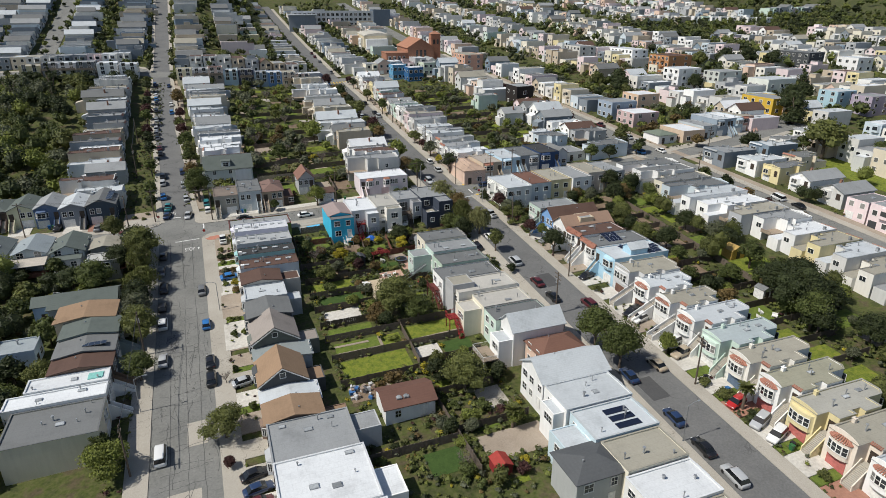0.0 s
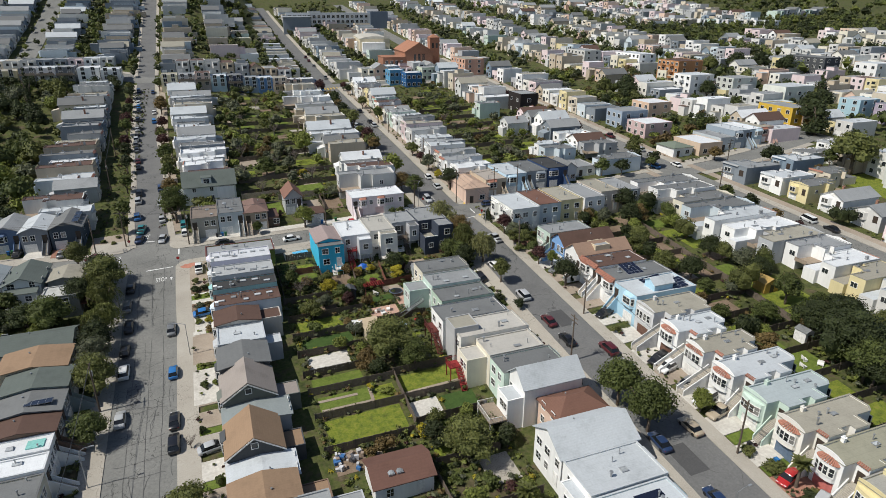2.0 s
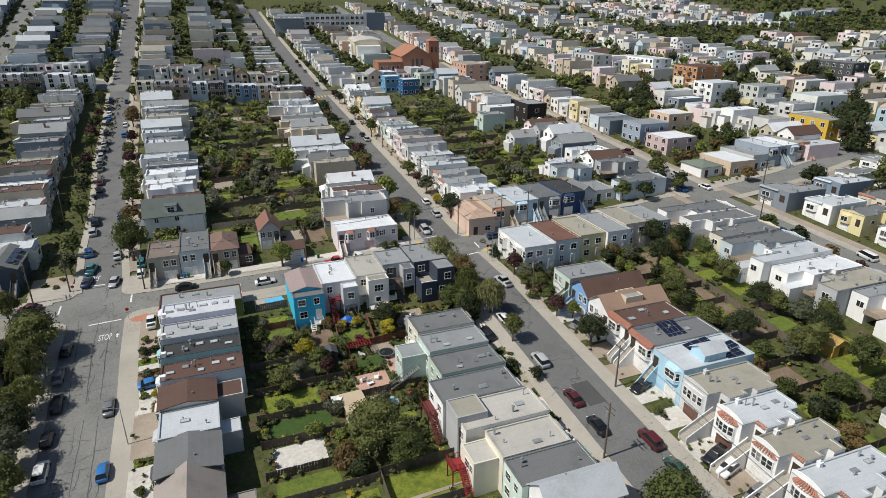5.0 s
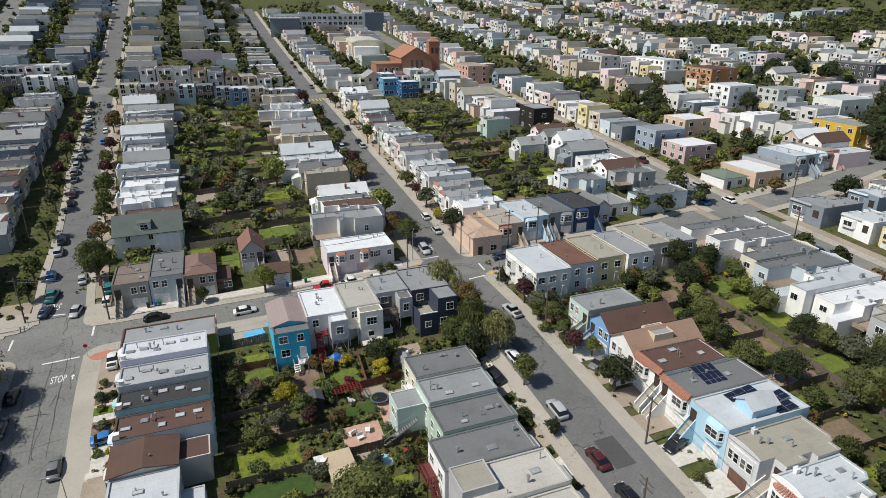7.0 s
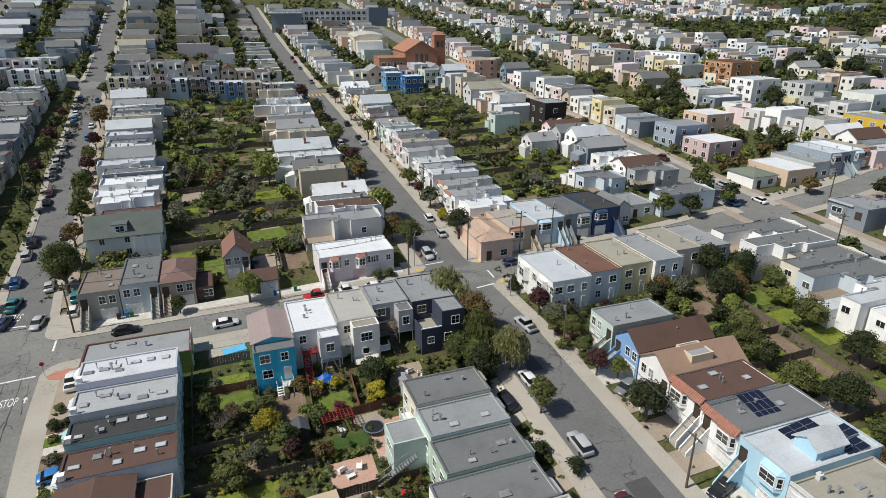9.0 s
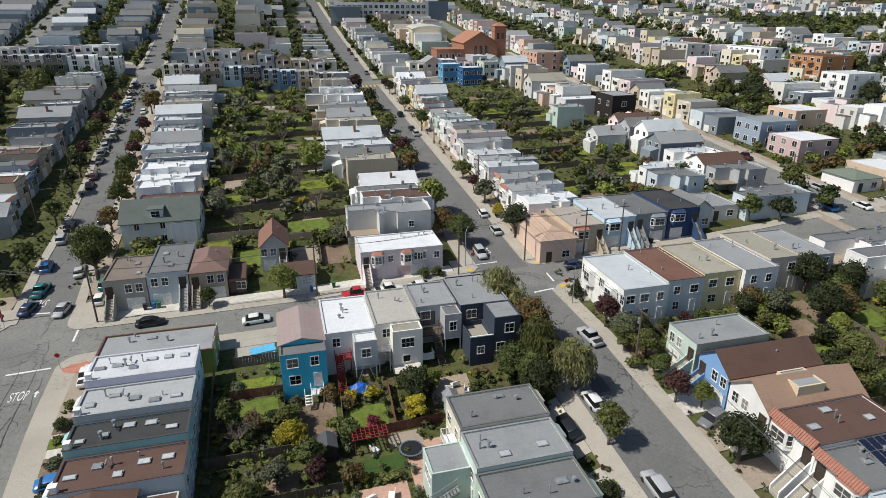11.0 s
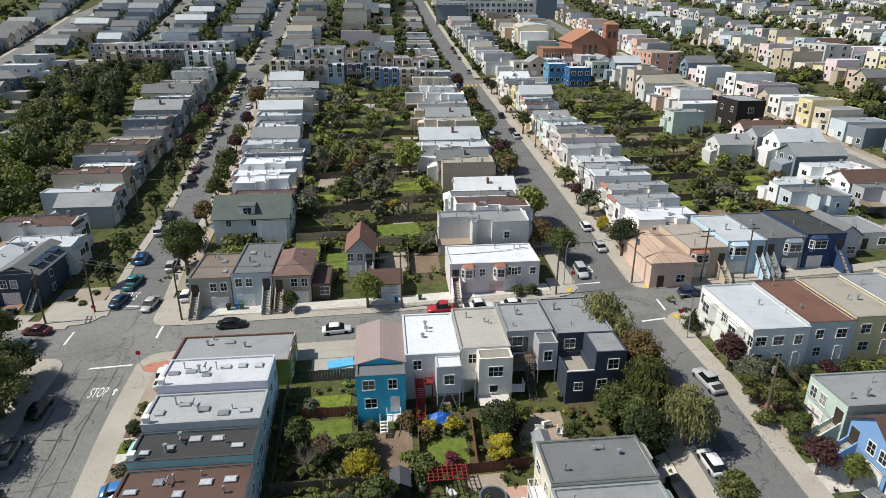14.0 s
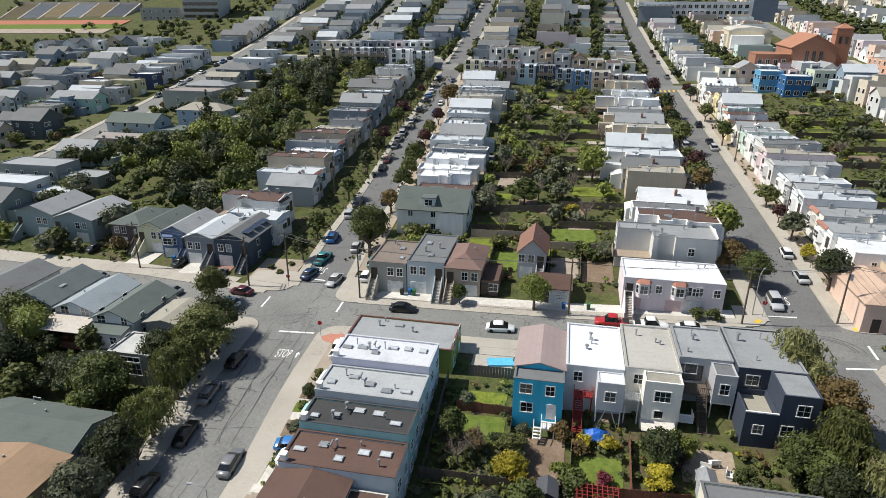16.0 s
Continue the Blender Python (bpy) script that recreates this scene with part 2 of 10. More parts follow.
class Geo:
    """Vertices and faces of one mesh, gathered piece by piece."""

    def __init__(self):
        self.v, self.f = [], []

    def add(self, vs, fs, m=None):
        o = len(self.v)
        self.v += [tuple(m @ Vector(p)) for p in vs] if m else [tuple(p) for p in vs]
        self.f += [tuple(i + o for i in f) for f in fs]
        return self

    def box(self, x0, y0, z0, x1, y1, z1, m=None):
        return self.add([(x0, y0, z0), (x1, y0, z0), (x1, y1, z0), (x0, y1, z0), (x0, y0, z1), (x1, y0, z1), (x1, y1, z1), (x0, y1, z1)],
                        [(3, 2, 1, 0), (4, 5, 6, 7), (0, 1, 5, 4), (1, 2, 6, 5), (2, 3, 7, 6), (3, 0, 4, 7)], m)

    def prism(self, pts, d0, d1, axis="z", m=None):
        """A polygon (counter-clockwise seen against the axis) drawn out along an axis."""
        n = len(pts)
        put = {"z": lambda a, b, d: (a, b, d), "y": lambda a, b, d: (a, d, b), "x": lambda a, b, d: (d, a, b)}[axis]
        vs = [put(a, b, d0) for a, b in pts] + [put(a, b, d1) for a, b in pts]
        fs = [tuple(range(n - 1, -1, -1)), tuple(range(n, 2 * n))] + [(i, (i + 1) % n, (i + 1) % n + n, i + n) for i in range(n)]
        if axis == "y":
            fs = [tuple(reversed(f)) for f in fs]
        return self.add(vs, fs, m)

    def cyl(self, x, y, z0, z1, r0, r1=None, n=8, m=None):
        r1 = r0 if r1 is None else r1
        vs = [(x + r * math.cos(2 * math.pi * i / n), y + r * math.sin(2 * math.pi * i / n), z) for r, z in ((r0, z0), (r1, z1)) for i in range(n)]
        fs = [tuple(range(n - 1, -1, -1)), tuple(range(n, 2 * n))] + [(i, (i + 1) % n, (i + 1) % n + n, i + n) for i in range(n)]
        return self.add(vs, fs, m)

    def tube(self, a, b, r0, r1, n=6):
        a, b = Vector(a), Vector(b)
        q = (b - a).to_track_quat("Z", "Y").to_matrix().to_4x4()
        return self.cyl(0, 0, 0, (b - a).length, r0, r1, n, Matrix.Translation(a) @ q)

    def lattice(self, xs, zs, depth, y_back=0.0, m=None):
        """A relief of cells: depth(i, j) is how far each cell stands out (None: open), with cheeks between the levels."""
        n, k = len(xs) - 1, len(zs) - 1
        d = lambda i, j: depth(i, j) if 0 <= i < n and 0 <= j < k else None
        for i in range(n):
            for j in range(k):
                a = d(i, j)
                if a is None:
                    continue
                x0, x1, z0, z1 = xs[i], xs[i + 1], zs[j], zs[j + 1]
                self.add([(x0, -a, z0), (x1, -a, z0), (x1, -a, z1), (x0, -a, z1)], [(0, 1, 2, 3)], m)
                for di, dj, p, q in ((-1, 0, (x0, z0), (x0, z1)), (1, 0, (x1, z1), (x1, z0)), (0, -1, (x1, z0), (x0, z0)), (0, 1, (x0, z1), (x1, z1))):
                    b = d(i + di, j + dj)
                    b = -y_back if b is None else b
                    if b < a - 1e-6:
                        self.add([(p[0], -a, p[1]), (q[0], -a, q[1]), (q[0], -b, q[1]), (p[0], -b, p[1])], [(3, 2, 1, 0)], m)
        return self

    def mesh(self, name, mat, smooth=False):
        me = bpy.data.meshes.new(name)
        if len(self.v) < 4000:
            seen, to = {}, []
            for p in self.v:
                to.append(seen.setdefault((round(p[0], 4), round(p[1], 4), round(p[2], 4)), len(seen)))
            self.v, self.f = list(seen), [tuple(dict.fromkeys(to[i] for i in f)) for f in self.f]
            self.f = [f for f in self.f if len(f) > 2]
        me.from_pydata(self.v, [], self.f)
        if mat:
            me.materials.append(mat)
        if smooth:
            me.polygons.foreach_set("use_smooth", [True] * len(me.polygons))
        me.update()
        return me


def part(name, geo, mat, parent, label="", m=None, smooth=False):
    """One mesh object under a thing or a part. geo: a Geo, or a mesh made before."""
    ob = new(name, geo if isinstance(geo, bpy.types.Mesh) else geo.mesh(name, mat, smooth))
    ob.parent = parent
    if m:
        ob.matrix_local = m
    return tagged(ob, label) if label else ob


def thing(name, m, label, category, group=""):
    e = new(name)
    e.empty_display_size = 0.5
    e.matrix_world = m
    return tagged(e, label, category, group)


def solid(name, geo, mat, label, category, group="", m=None, kind="", smooth=False):
    ob = new(name, geo if isinstance(geo, bpy.types.Mesh) else geo.mesh(name, mat, smooth))
    if m:
        ob.matrix_world = m
    return tagged(ob, label, category, group, kind)


def sheet(xs, ys, lift, thick=0.0, sink=None):
    """A sheet that follows the ground over a grid of x and y; with a thickness it has edges too."""
    g = Geo()
    nx, ny = len(xs), len(ys)
    g.v = [(x, y, gz(x, y) + lift - (sink(x, y) if sink else 0.0)) for y in ys for x in xs]
    g.f = [(j * nx + i, j * nx + i + 1, (j + 1) * nx + i + 1, (j + 1) * nx + i) for j in range(ny - 1) for i in range(nx - 1)]
    if thick:
        rim = [i for i in range(nx)] + [j * nx + nx - 1 for j in range(1, ny)] + [(ny - 1) * nx + i for i in range(nx - 2, -1, -1)] + [j * nx for j in range(ny - 2, 0, -1)]
        o = len(g.v)
        g.v += [(g.v[i][0], g.v[i][1], g.v[i][2] - thick) for i in rim]
        g.f += [(rim[k], o + k, o + (k + 1) % len(rim), rim[(k + 1) % len(rim)]) for k in range(len(rim))]
    return g


def steps(a, b, size):
    n = max(1, int(math.ceil(abs(b - a) / size)))
    return [a + (b - a) * i / n for i in range(n + 1)]


def slab(name, x0, x1, y0, y1, lift, mat, label, category="pavement", thick=0.5, kind="structure", cell=6.0):
    return solid(name, sheet(steps(x0, x1, cell), steps(y0, y1, cell), lift, thick), mat, label, category, kind=kind)


def strip(line, a, b, lift, thick=0.5, cell=5.0):
    """A band along a line of points that runs mainly along y (or x), from offset a to offset b to its right."""
    g, pts = Geo(), []
    for (x0, y0), (x1, y1) in zip(line, line[1:]):
        n = max(1, int(math.hypot(x1 - x0, y1 - y0) / cell))
        pts += [(x0 + (x1 - x0) * i / n, y0 + (y1 - y0) * i / n) for i in range(n)]
    pts.append(line[-1])
    for i, (x, y) in enumerate(pts):
        (px, py), (qx, qy) = pts[max(0, i - 1)], pts[min(len(pts) - 1, i + 1)]
        l = math.hypot(qx - px, qy - py)
        rx, ry = (qy - py) / l, -(qx - px) / l
        k = max(1, int(abs(b - a) / 5))
        row = [(x + rx * (a + (b - a) * j / k), y + ry * (a + (b - a) * j / k)) for j in range(k + 1)]
        for (u, v), dz in [(row[0], -thick)] + [(p, 0) for p in row] + [(row[-1], -thick)]:
            g.v.append((u, v, gz(u, v) + lift + dz))
    w = max(1, int(abs(b - a) / 5)) + 3
    g.f = [(i * w + j, i * w + j + 1, (i + 1) * w + j + 1, (i + 1) * w + j) for i in range(len(pts) - 1) for j in range(w - 1)]
    return g

# ---- ground, streets, pavements ----
LS = [(-13.0, -60), (-13.6, 60), (-14.2, 100), (-15.0, 178), (-17.0, 201), (-17.9, 228), (-19.4, 250), (-21.4, 272), (-22.4, 313), (-24.5, 361), (-25.5, 470), (-26.0, 720)]
RS = [(66.5, -60), (67.0, 100), (67.3, 150), (65.4, 178), (65.5, 250), (65.5, 361), (66.0, 720)]
TS = [(156.0, -40), (155.0, 100), (152.5, 150), (150.0, 200), (149.0, 300), (149.0, 720)]
WS = [(-134.0, 60), (-135.0, 180), (-136.0, 245), (-141.0, 284), (-143.0, 327), (-145.0, 364), (-144.0, 390), (-143.0, 478), (-143.0, 700)]
CS = [(-200, 186), (-100, 181), (-74, 178.5), (-54, 177), (-30, 173.2), (-10, 171.2), (30, 170.2), (63, 171), (110, 171.5), (143, 174.5), (156, 175), (172, 176.5), (190, 179.5), (210, 184.0), (235, 190.0)]
CS2 = [(-200, 395), (-42, 380), (-25, 366), (65, 358), (150, 350), (260, 345)]


def at_y(line, y):
    for (x0, y0), (x1, y1) in zip(line, line[1:]):
        if y0 <= y <= y1:
            return x0 + (x1 - x0) * (y - y0) / (y1 - y0)
    return line[-1][0]


def at_x(line, x):
    return at_y([(b, a) for a, b in line], x)


def cut(line, lo, hi, axis):
    f = at_y if axis == "y" else at_x
    mid = [p for p in line if lo < p[axis == "y"] < hi]
    return [(f(line, lo), lo)] + mid + [(f(line, hi), hi)] if axis == "y" else [(lo, f(line, lo))] + mid + [(hi, f(line, hi))]


def under_street(x, y):
    """How far the earth lies below the paving of the streets."""
    for line, half, f, a, b in ((LS, 7.0, at_y, y, x), (RS, 6.2, at_y, y, x), (TS, 6.5, at_y, y, x), (WS, 6.5, at_y, y, x), (CS, 5.0, at_x, x, y), (CS2, 6.5, at_x, x, y)):
        lo, hi = (line[0][1], line[-1][1]) if f is at_y else (line[0][0], line[-1][0])
        if lo <= a <= hi and abs(b - f(line, a)) < half:
            return 0.3
    return 0.0


_xs = steps(-1200, -240, 60)[:-1] + steps(-240, -60, 10)[:-1] + steps(-60, 120, 4) + steps(120, 260, 10)[1:] + steps(260, 1200, 60)[1:]
_ys = steps(-260, 0, 40)[:-1] + steps(0, 40, 10)[:-1] + steps(40, 200, 4) + steps(200, 480, 10)[1:] + steps(480, 1600, 60)[1:]
solid("ground", sheet(_xs, _ys, 0.0, 0.0, under_street), SOIL, "earth, weeds and dry grass between the houses", "ground", kind="structure")

def street(name, line, half, mat, label, lift=0.03):
    solid(name, strip(line, -half, half, lift), mat, label, "road", kind="structure")


street("road_west_north", cut(LS, 182, 720, "y"), 4.1, ASPHALT_NEW, "narrow grey asphalt street climbing between parked cars")
street("road_west", cut(LS, -60, 182, "y"), 5.4, ASPHALT, "wide worn grey asphalt street with cracks and tar seams")
street("road_east", cut(RS, -60, 178, "y"), 4.7, ASPHALT_NEW, "grey asphalt street running uphill between house rows", 0.036)
street("road_east_north", cut(RS, 178, 720, "y"), 4.5, ASPHALT_NEW, "worn asphalt street climbing the hill", 0.036)
street("road_far_east", TS, 5.0, ASPHALT, "grey asphalt residential street", 0.03)
street("road_far_west", WS, 5.0, ASPHALT, "grey asphalt residential street", 0.03)
for x_, y0_, y1_ in ((-87, 396, 640), (-190, 196, 404), (-232, 96, 404), (-273, 136, 404), (-314, 136, 404), (230, 56, 704), (312, 56, 704), (394, 116, 404), (394, 466, 704), (476, 196, 384), (476, 476, 704)):
    street("road_hill", [(x_, y0_), (x_, (y0_ + y1_) / 2), (x_, y1_)], 5.0, ASPHALT, "grey asphalt street between hillside houses", 0.3)
street("road_cross", CS, 3.7, ASPHALT, "narrow cross street of worn asphalt", 0.042)
street("road_cross_north", CS2, 5.0, ASPHALT, "cross street higher up the hill", 0.042)

# concrete walks, broken at the crossings, a kerb's height above the road
for line, half, wide, spans in (
    (LS, 5.4, 3.6, ((-50, 165),)),
    (LS, 4.1, 1.7, ((180, 359), (373, 700))),
    (RS, 4.7, 2.6, ((-50, 165), (177, 352), (366, 700))),
    (TS, 5.0, 2.6, ((-30, 163), (176, 344), (357, 415))),
    (WS, 5.0, 2.6, ((70, 176), (190, 366), (380, 690))),
):
    for lo, hi in spans:
        for sgn in (-1, 1):
            a, b = sorted((sgn * half, sgn * (half + wide)))
            solid("pavement", strip(cut(line, lo, hi, "y"), a, b, 0.15), CONCRETE, "weathered concrete pavement with a raised kerb", "pavement", kind="structure")
for line, half, spans in ((CS, 3.7, ((-130, -25), (-6, 57), (75, 143), (158, 220))), (CS2, 5.0, ((-140, -34), (-16, 56), (75, 140)))):
    for lo, hi in spans:
        for sgn in (-1, 1):
            a, b = sorted((sgn * half, sgn * (half + 2.4)))
            solid("pavement", strip(cut(line, lo, hi, "x"), a, b, 0.15), CONCRETE, "weathered concrete pavement with a raised kerb", "pavement", kind="structure")


def corner(line, half, side, y_far, y_kerb, x_out, label="rounded concrete street corner"):
    """The walk's rounded corner between two streets, a kerb's height above them."""
    xk = at_y(line, y_far) + side * half
    s_y = 1 if y_kerb > y_far else -1
    r = 3.2
    pts = [(xk, y_far)] + [(xk + side * (r - r * math.cos(a)), y_kerb - s_y * (r - r * math.sin(a))) for a in (0, 0.4, 0.8, 1.2, 1.57)] + [(x_out, y_kerb), (x_out, y_far)]
    if side * s_y > 0:
        pts = pts[::-1]
    n, g = len(pts), Geo()
    g.add([(u, v, gz(u, v) + 0.155) for u, v in pts] + [(u, v, gz(u, v) - 0.3) for u, v in pts], [tuple(range(n))] + [(i, i + n, (i + 1) % n + n, (i + 1) % n) for i in range(n)])
    solid("pavement", g, CONCRETE, label, "pavement", kind="structure")


corner(LS, 5.4, 1, 160.0, 167.5, -1.9)
corner(LS, 5.4, -1, 162.0, 168.2, -29.0)
corner(LS, 4.4, 1, 184.0, 175.0, -4.0)
corner(LS, 4.4, -1, 185.0, 177.4, -30.0)
corner(RS, 4.7, 1, 160.0, 167.3, 76.0)
corner(RS, 4.7, -1, 160.0, 167.1, 57.0)
corner(RS, 4.7, 1, 181.0, 174.8, 76.0)
corner(RS, 4.7, -1, 181.0, 174.8, 56.0)
slab("crossing", -26.0, -6.4, 162.0, 185.0, 0.022, ASPHALT, "broad asphalt street crossing", "road", 0.2, "structure", 2.5)
slab("crossing", 58.0, 75.0, 161.0, 182.0, 0.022, ASPHALT, "asphalt street crossing with tyre marks", "road", 0.2, "structure", 2.5)

# ---- houses ----
FACE = {"S": 0, "E": 90, "N": 180, "W": -90}
SHARED = {}


def shared(key, make):
    if key not in SHARED:
        SHARED[key] = make()
    return SHARED[key]


def on_front(x, z, y=0.0):
    return Matrix.Translation((x, y, z))


def on_rear(x, z, d):
    return Matrix.Translation((x, d, z)) @ Matrix.Rotation(math.pi, 4, "Z")


def on_side(s, y, z, w):
    """s: -1 the side at -x, +1 the side at +x."""
    return Matrix.Translation((s * w / 2, y, z)) @ Matrix.Rotation(s * math.pi / 2, 4, "Z")


DISTANT = [False]


def window(parent, m, w=1.1, h=1.4, trim=None, bars=1, name="window"):
    """A framed sash window on a wall whose outside is -y of m; its pane is a part of it (far off, one mesh)."""
    trim = trim or TRIM
    if DISTANT[-1]:
        def whole():
            me = Geo().box(-w / 2 - 0.12, -0.06, -0.12, w / 2 + 0.12, 0, h + 0.12).box(-w / 2, -0.085, 0, -0.05, -0.055, h).box(0.05, -0.085, 0, w / 2, -0.055, h).mesh("window", trim)
            me.materials.append(GLASS)
            me.polygons.foreach_set("material_index", [0] * 6 + [1] * (len(me.polygons) - 6))
            return me

        return part(name, shared(("far_win", w, h, id(trim)), whole), None, parent, m=m)

    def frame_mesh():
        t = 0.11
        xs = [-w / 2 - t] + [v for b in range(bars + 1) for v in (-w / 2 + w * b / (bars + 1) + (0.03 if b else 0.0), -w / 2 + w * (b + 1) / (bars + 1) - (0.03 if b < bars else 0.0))] + [w / 2 + t]
        zs = [-t, 0.0] + ([h / 2 - 0.03, h / 2 + 0.03] if h > 1.0 else []) + [h, h + t]
        edge = lambda i, j: i in (0, len(xs) - 2) or j in (0, len(zs) - 2)
        hole = lambda i, j: not edge(i, j) and i % 2 == 1 and j % 2 == 1
        return Geo().lattice(xs, zs, lambda i, j: 0.12 if j == 0 else (0.07 if edge(i, j) else (None if hole(i, j) else 0.045))).mesh("window", trim)

    ob = part(name, shared(("win", w, h, id(trim), bars), frame_mesh), None, parent, m=m)
    part("pane", shared(("pane", w, h), lambda: Geo().box(-w / 2, -0.025, 0, w / 2, 0.0, h).mesh("pane", GLASS)), None, ob)
    return ob


def garage_door(parent, m, w=2.6, h=2.2, mat=None):
    mat = mat or TRIM

    def make():
        xs = [-w / 2 - 0.1] + [-w / 2 + w * q / 4 + e for q in range(5) for e in (-0.03, 0.03)][1:-1] + [w / 2 + 0.1]
        zs = [0.0] + [h * q / 4 + e for q in range(1, 5) for e in (-0.03, 0.03)][:-1] + [h + 0.1]
        return Geo().lattice(xs, zs, lambda i, j: 0.08 if i in (0, len(xs) - 2) or j == len(zs) - 2 else (0.05 if i % 2 == 1 and j % 2 == 0 else 0.02), -0.02).mesh("garage_door", mat)

    return part("garage_door", shared(("garage", w, h, id(mat)), make), None, parent, m=m)


def house_door(parent, m, mat=None, w=0.95, h=2.1):
    mat = mat or plain("door_dark", (0.06, 0.045, 0.035), 0.5)

    def make():
        xs, zs = [-w / 2 - 0.12, -w / 2, -w / 2 + 0.15, w / 2 - 0.15, w / 2, w / 2 + 0.12], [0.0, 0.2, 0.9, 1.05, 1.9, h, h + 0.12]
        return Geo().lattice(xs, zs, lambda i, j: 0.09 if i in (0, 4) or j == 5 else (0.075 if i == 2 and j in (1, 3) else 0.05), -0.02).mesh("door", mat)

    return part("door", shared(("door", w, h, id(mat)), make), None, parent, m=m)


def front_stairs(parent, x, y0, z_top, run, width, mat, side_mat, y_top=0.0, z_bottom=0.0, sense=-1):
    """Solid steps with low walls beside them, from z_bottom out front up to z_top at the wall."""
    n = max(3, int(round((z_top - z_bottom) / 0.18)))
    g = Geo()
    for i in range(n):
        z = z_bottom + (z_top - z_bottom) * (i + 1) / n
        ya, yb = y0 + (y_top - y0) * i / n, y0 + (y_top - y0) * (i + 1) / n
        g.box(x - width / 2, min(ya, yb), z_bottom - 1.0, x + width / 2, max(ya, yb), z)
    st = part("stairs", g, mat, parent)
    for s in (-1, 1):
        w = Geo()
        xa = x + s * (width / 2 + 0.08)
        w.prism([(y0, z_bottom - 1.0), (y_top, z_bottom - 1.0), (y_top, z_top + 0.9), (y0, z_bottom + 0.8)], xa - 0.08, xa + 0.08, "x")
        part("stair_wall", w, side_mat, st)
    return st


def pipe_vent(parent, x, y, z, tall=0.7, r=0.09):
    part("vent_pipe", shared(("vent", tall, r), lambda: Geo().cyl(0, 0, -0.05, tall, r, n=8).cyl(0, 0, tall - 0.02, tall + 0.14, r * 1.8, r * 1.5, 8).mesh("vent_pipe", TIN)), None, parent, m=Matrix.Translation((x, y, z)))


def skylight(parent, x, y, z, w=0.8, l=1.2, turn=0.0):
    def make():
        return Geo().box(-w / 2, -l / 2, -0.1, w / 2, l / 2, 0.16).box(-w / 2 - 0.04, -l / 2 - 0.04, 0.13, w / 2 + 0.04, l / 2 + 0.04, 0.18).mesh("skylight", TIN)

    ob = part("skylight", shared(("sky", w, l), make), None, parent, m=Matrix.Translation((x, y, z)) @ Matrix.Rotation(turn, 4, "Z"))
    part("skylight_glass", shared(("skyg", w, l), lambda: Geo().prism([(-w / 2 + 0.05, 0.18), (w / 2 - 0.05, 0.18), (w / 4, 0.26), (-w / 4, 0.26)], -l / 2 + 0.05, l / 2 - 0.05, "y").mesh("skylight_glass", DOME)), None, ob)


def chimney(parent, x, y, z, h=1.2, mat=None):
    g = Geo().box(-0.28, -0.28, -1.0, 0.28, 0.28, h).box(-0.34, -0.34, h, 0.34, 0.34, h + 0.12).cyl(0, 0, h + 0.1, h + 0.4, 0.12)
    part("chimney", g, mat or plain("chimney_brick", (0.30, 0.16, 0.11), 0.9), parent, m=Matrix.Translation((x, y, z)))


def solar_array(parent, x, y, z, nx, ny, tilt=8.0, turn=0.0, pw=1.0, pl=1.65):
    """Single panels set on the roof in rows."""
    for i in range(nx):
        for j in range(ny):
            m = Matrix.Translation((x, y, z)) @ Matrix.Rotation(turn, 4, "Z") @ Matrix.Rotation(radians(tilt), 4, "X") @ Matrix.Translation(((i - (nx - 1) / 2) * (pw + 0.03), (j - (ny - 1) / 2) * (pl + 0.03), 0.16))
            ob = part("solar_panel", shared(("pv", pw, pl), lambda: Geo().box(-pw / 2, -pl / 2, 0, pw / 2, pl / 2, 0.035).mesh("solar_panel", SOLAR)), None, parent, m=m)
            part("panel_frame", shared(("pvf", pw, pl), lambda: Geo().box(-pw / 2, -pl / 2, -0.16, -pw / 2 + 0.025, pl / 2, 0.042).box(pw / 2 - 0.025, -pl / 2, -0.16, pw / 2, pl / 2, 0.042).box(-pw / 2, -pl / 2, -0.02, pw / 2, -pl / 2 + 0.025, 0.042).box(-pw / 2, pl / 2 - 0.025, -0.02, pw / 2, pl / 2, 0.042).mesh("panel_frame", TIN)), None, ob)


def flat_body(w, d, h, x=0.0, y=0.0, down=3.5, par=0.15, th=0.2):
    """Walls of a flat-roofed box with a parapet round a sunk roof."""
    x0, x1, y0, y1 = x - w / 2, x + w / 2, y, y + d
    g = Geo().box(x0, y0, -down, x1, y0 + th, h).box(x0, y1 - th, -down, x1, y1, h)
    return g.box(x0, y0 + th, -down, x0 + th, y1 - th, h).box(x1 - th, y0 + th, -down, x1, y1 - th, h)


def flat_roof(w, d, h, x=0.0, y=0.0, par=0.15, th=0.2):
    return Geo().box(x - w / 2 + th, y + th, h - par - 0.25, x + w / 2 - th, y + d - th, h - par)


def coping(w, d, h, x=0.0, y=0.0):
    a, b, o = x - w / 2, x + w / 2, 0.05
    return Geo().box(a - o, y - o, h, b + o, y + 0.24, h + 0.07).box(a - o, y + d - 0.24, h, b + o, y + d + o, h + 0.07).box(a - o, y + 0.24, h, a + 0.24, y + d - 0.24, h + 0.07).box(b - 0.24, y + 0.24, h, b + o, y + d - 0.24, h + 0.07)


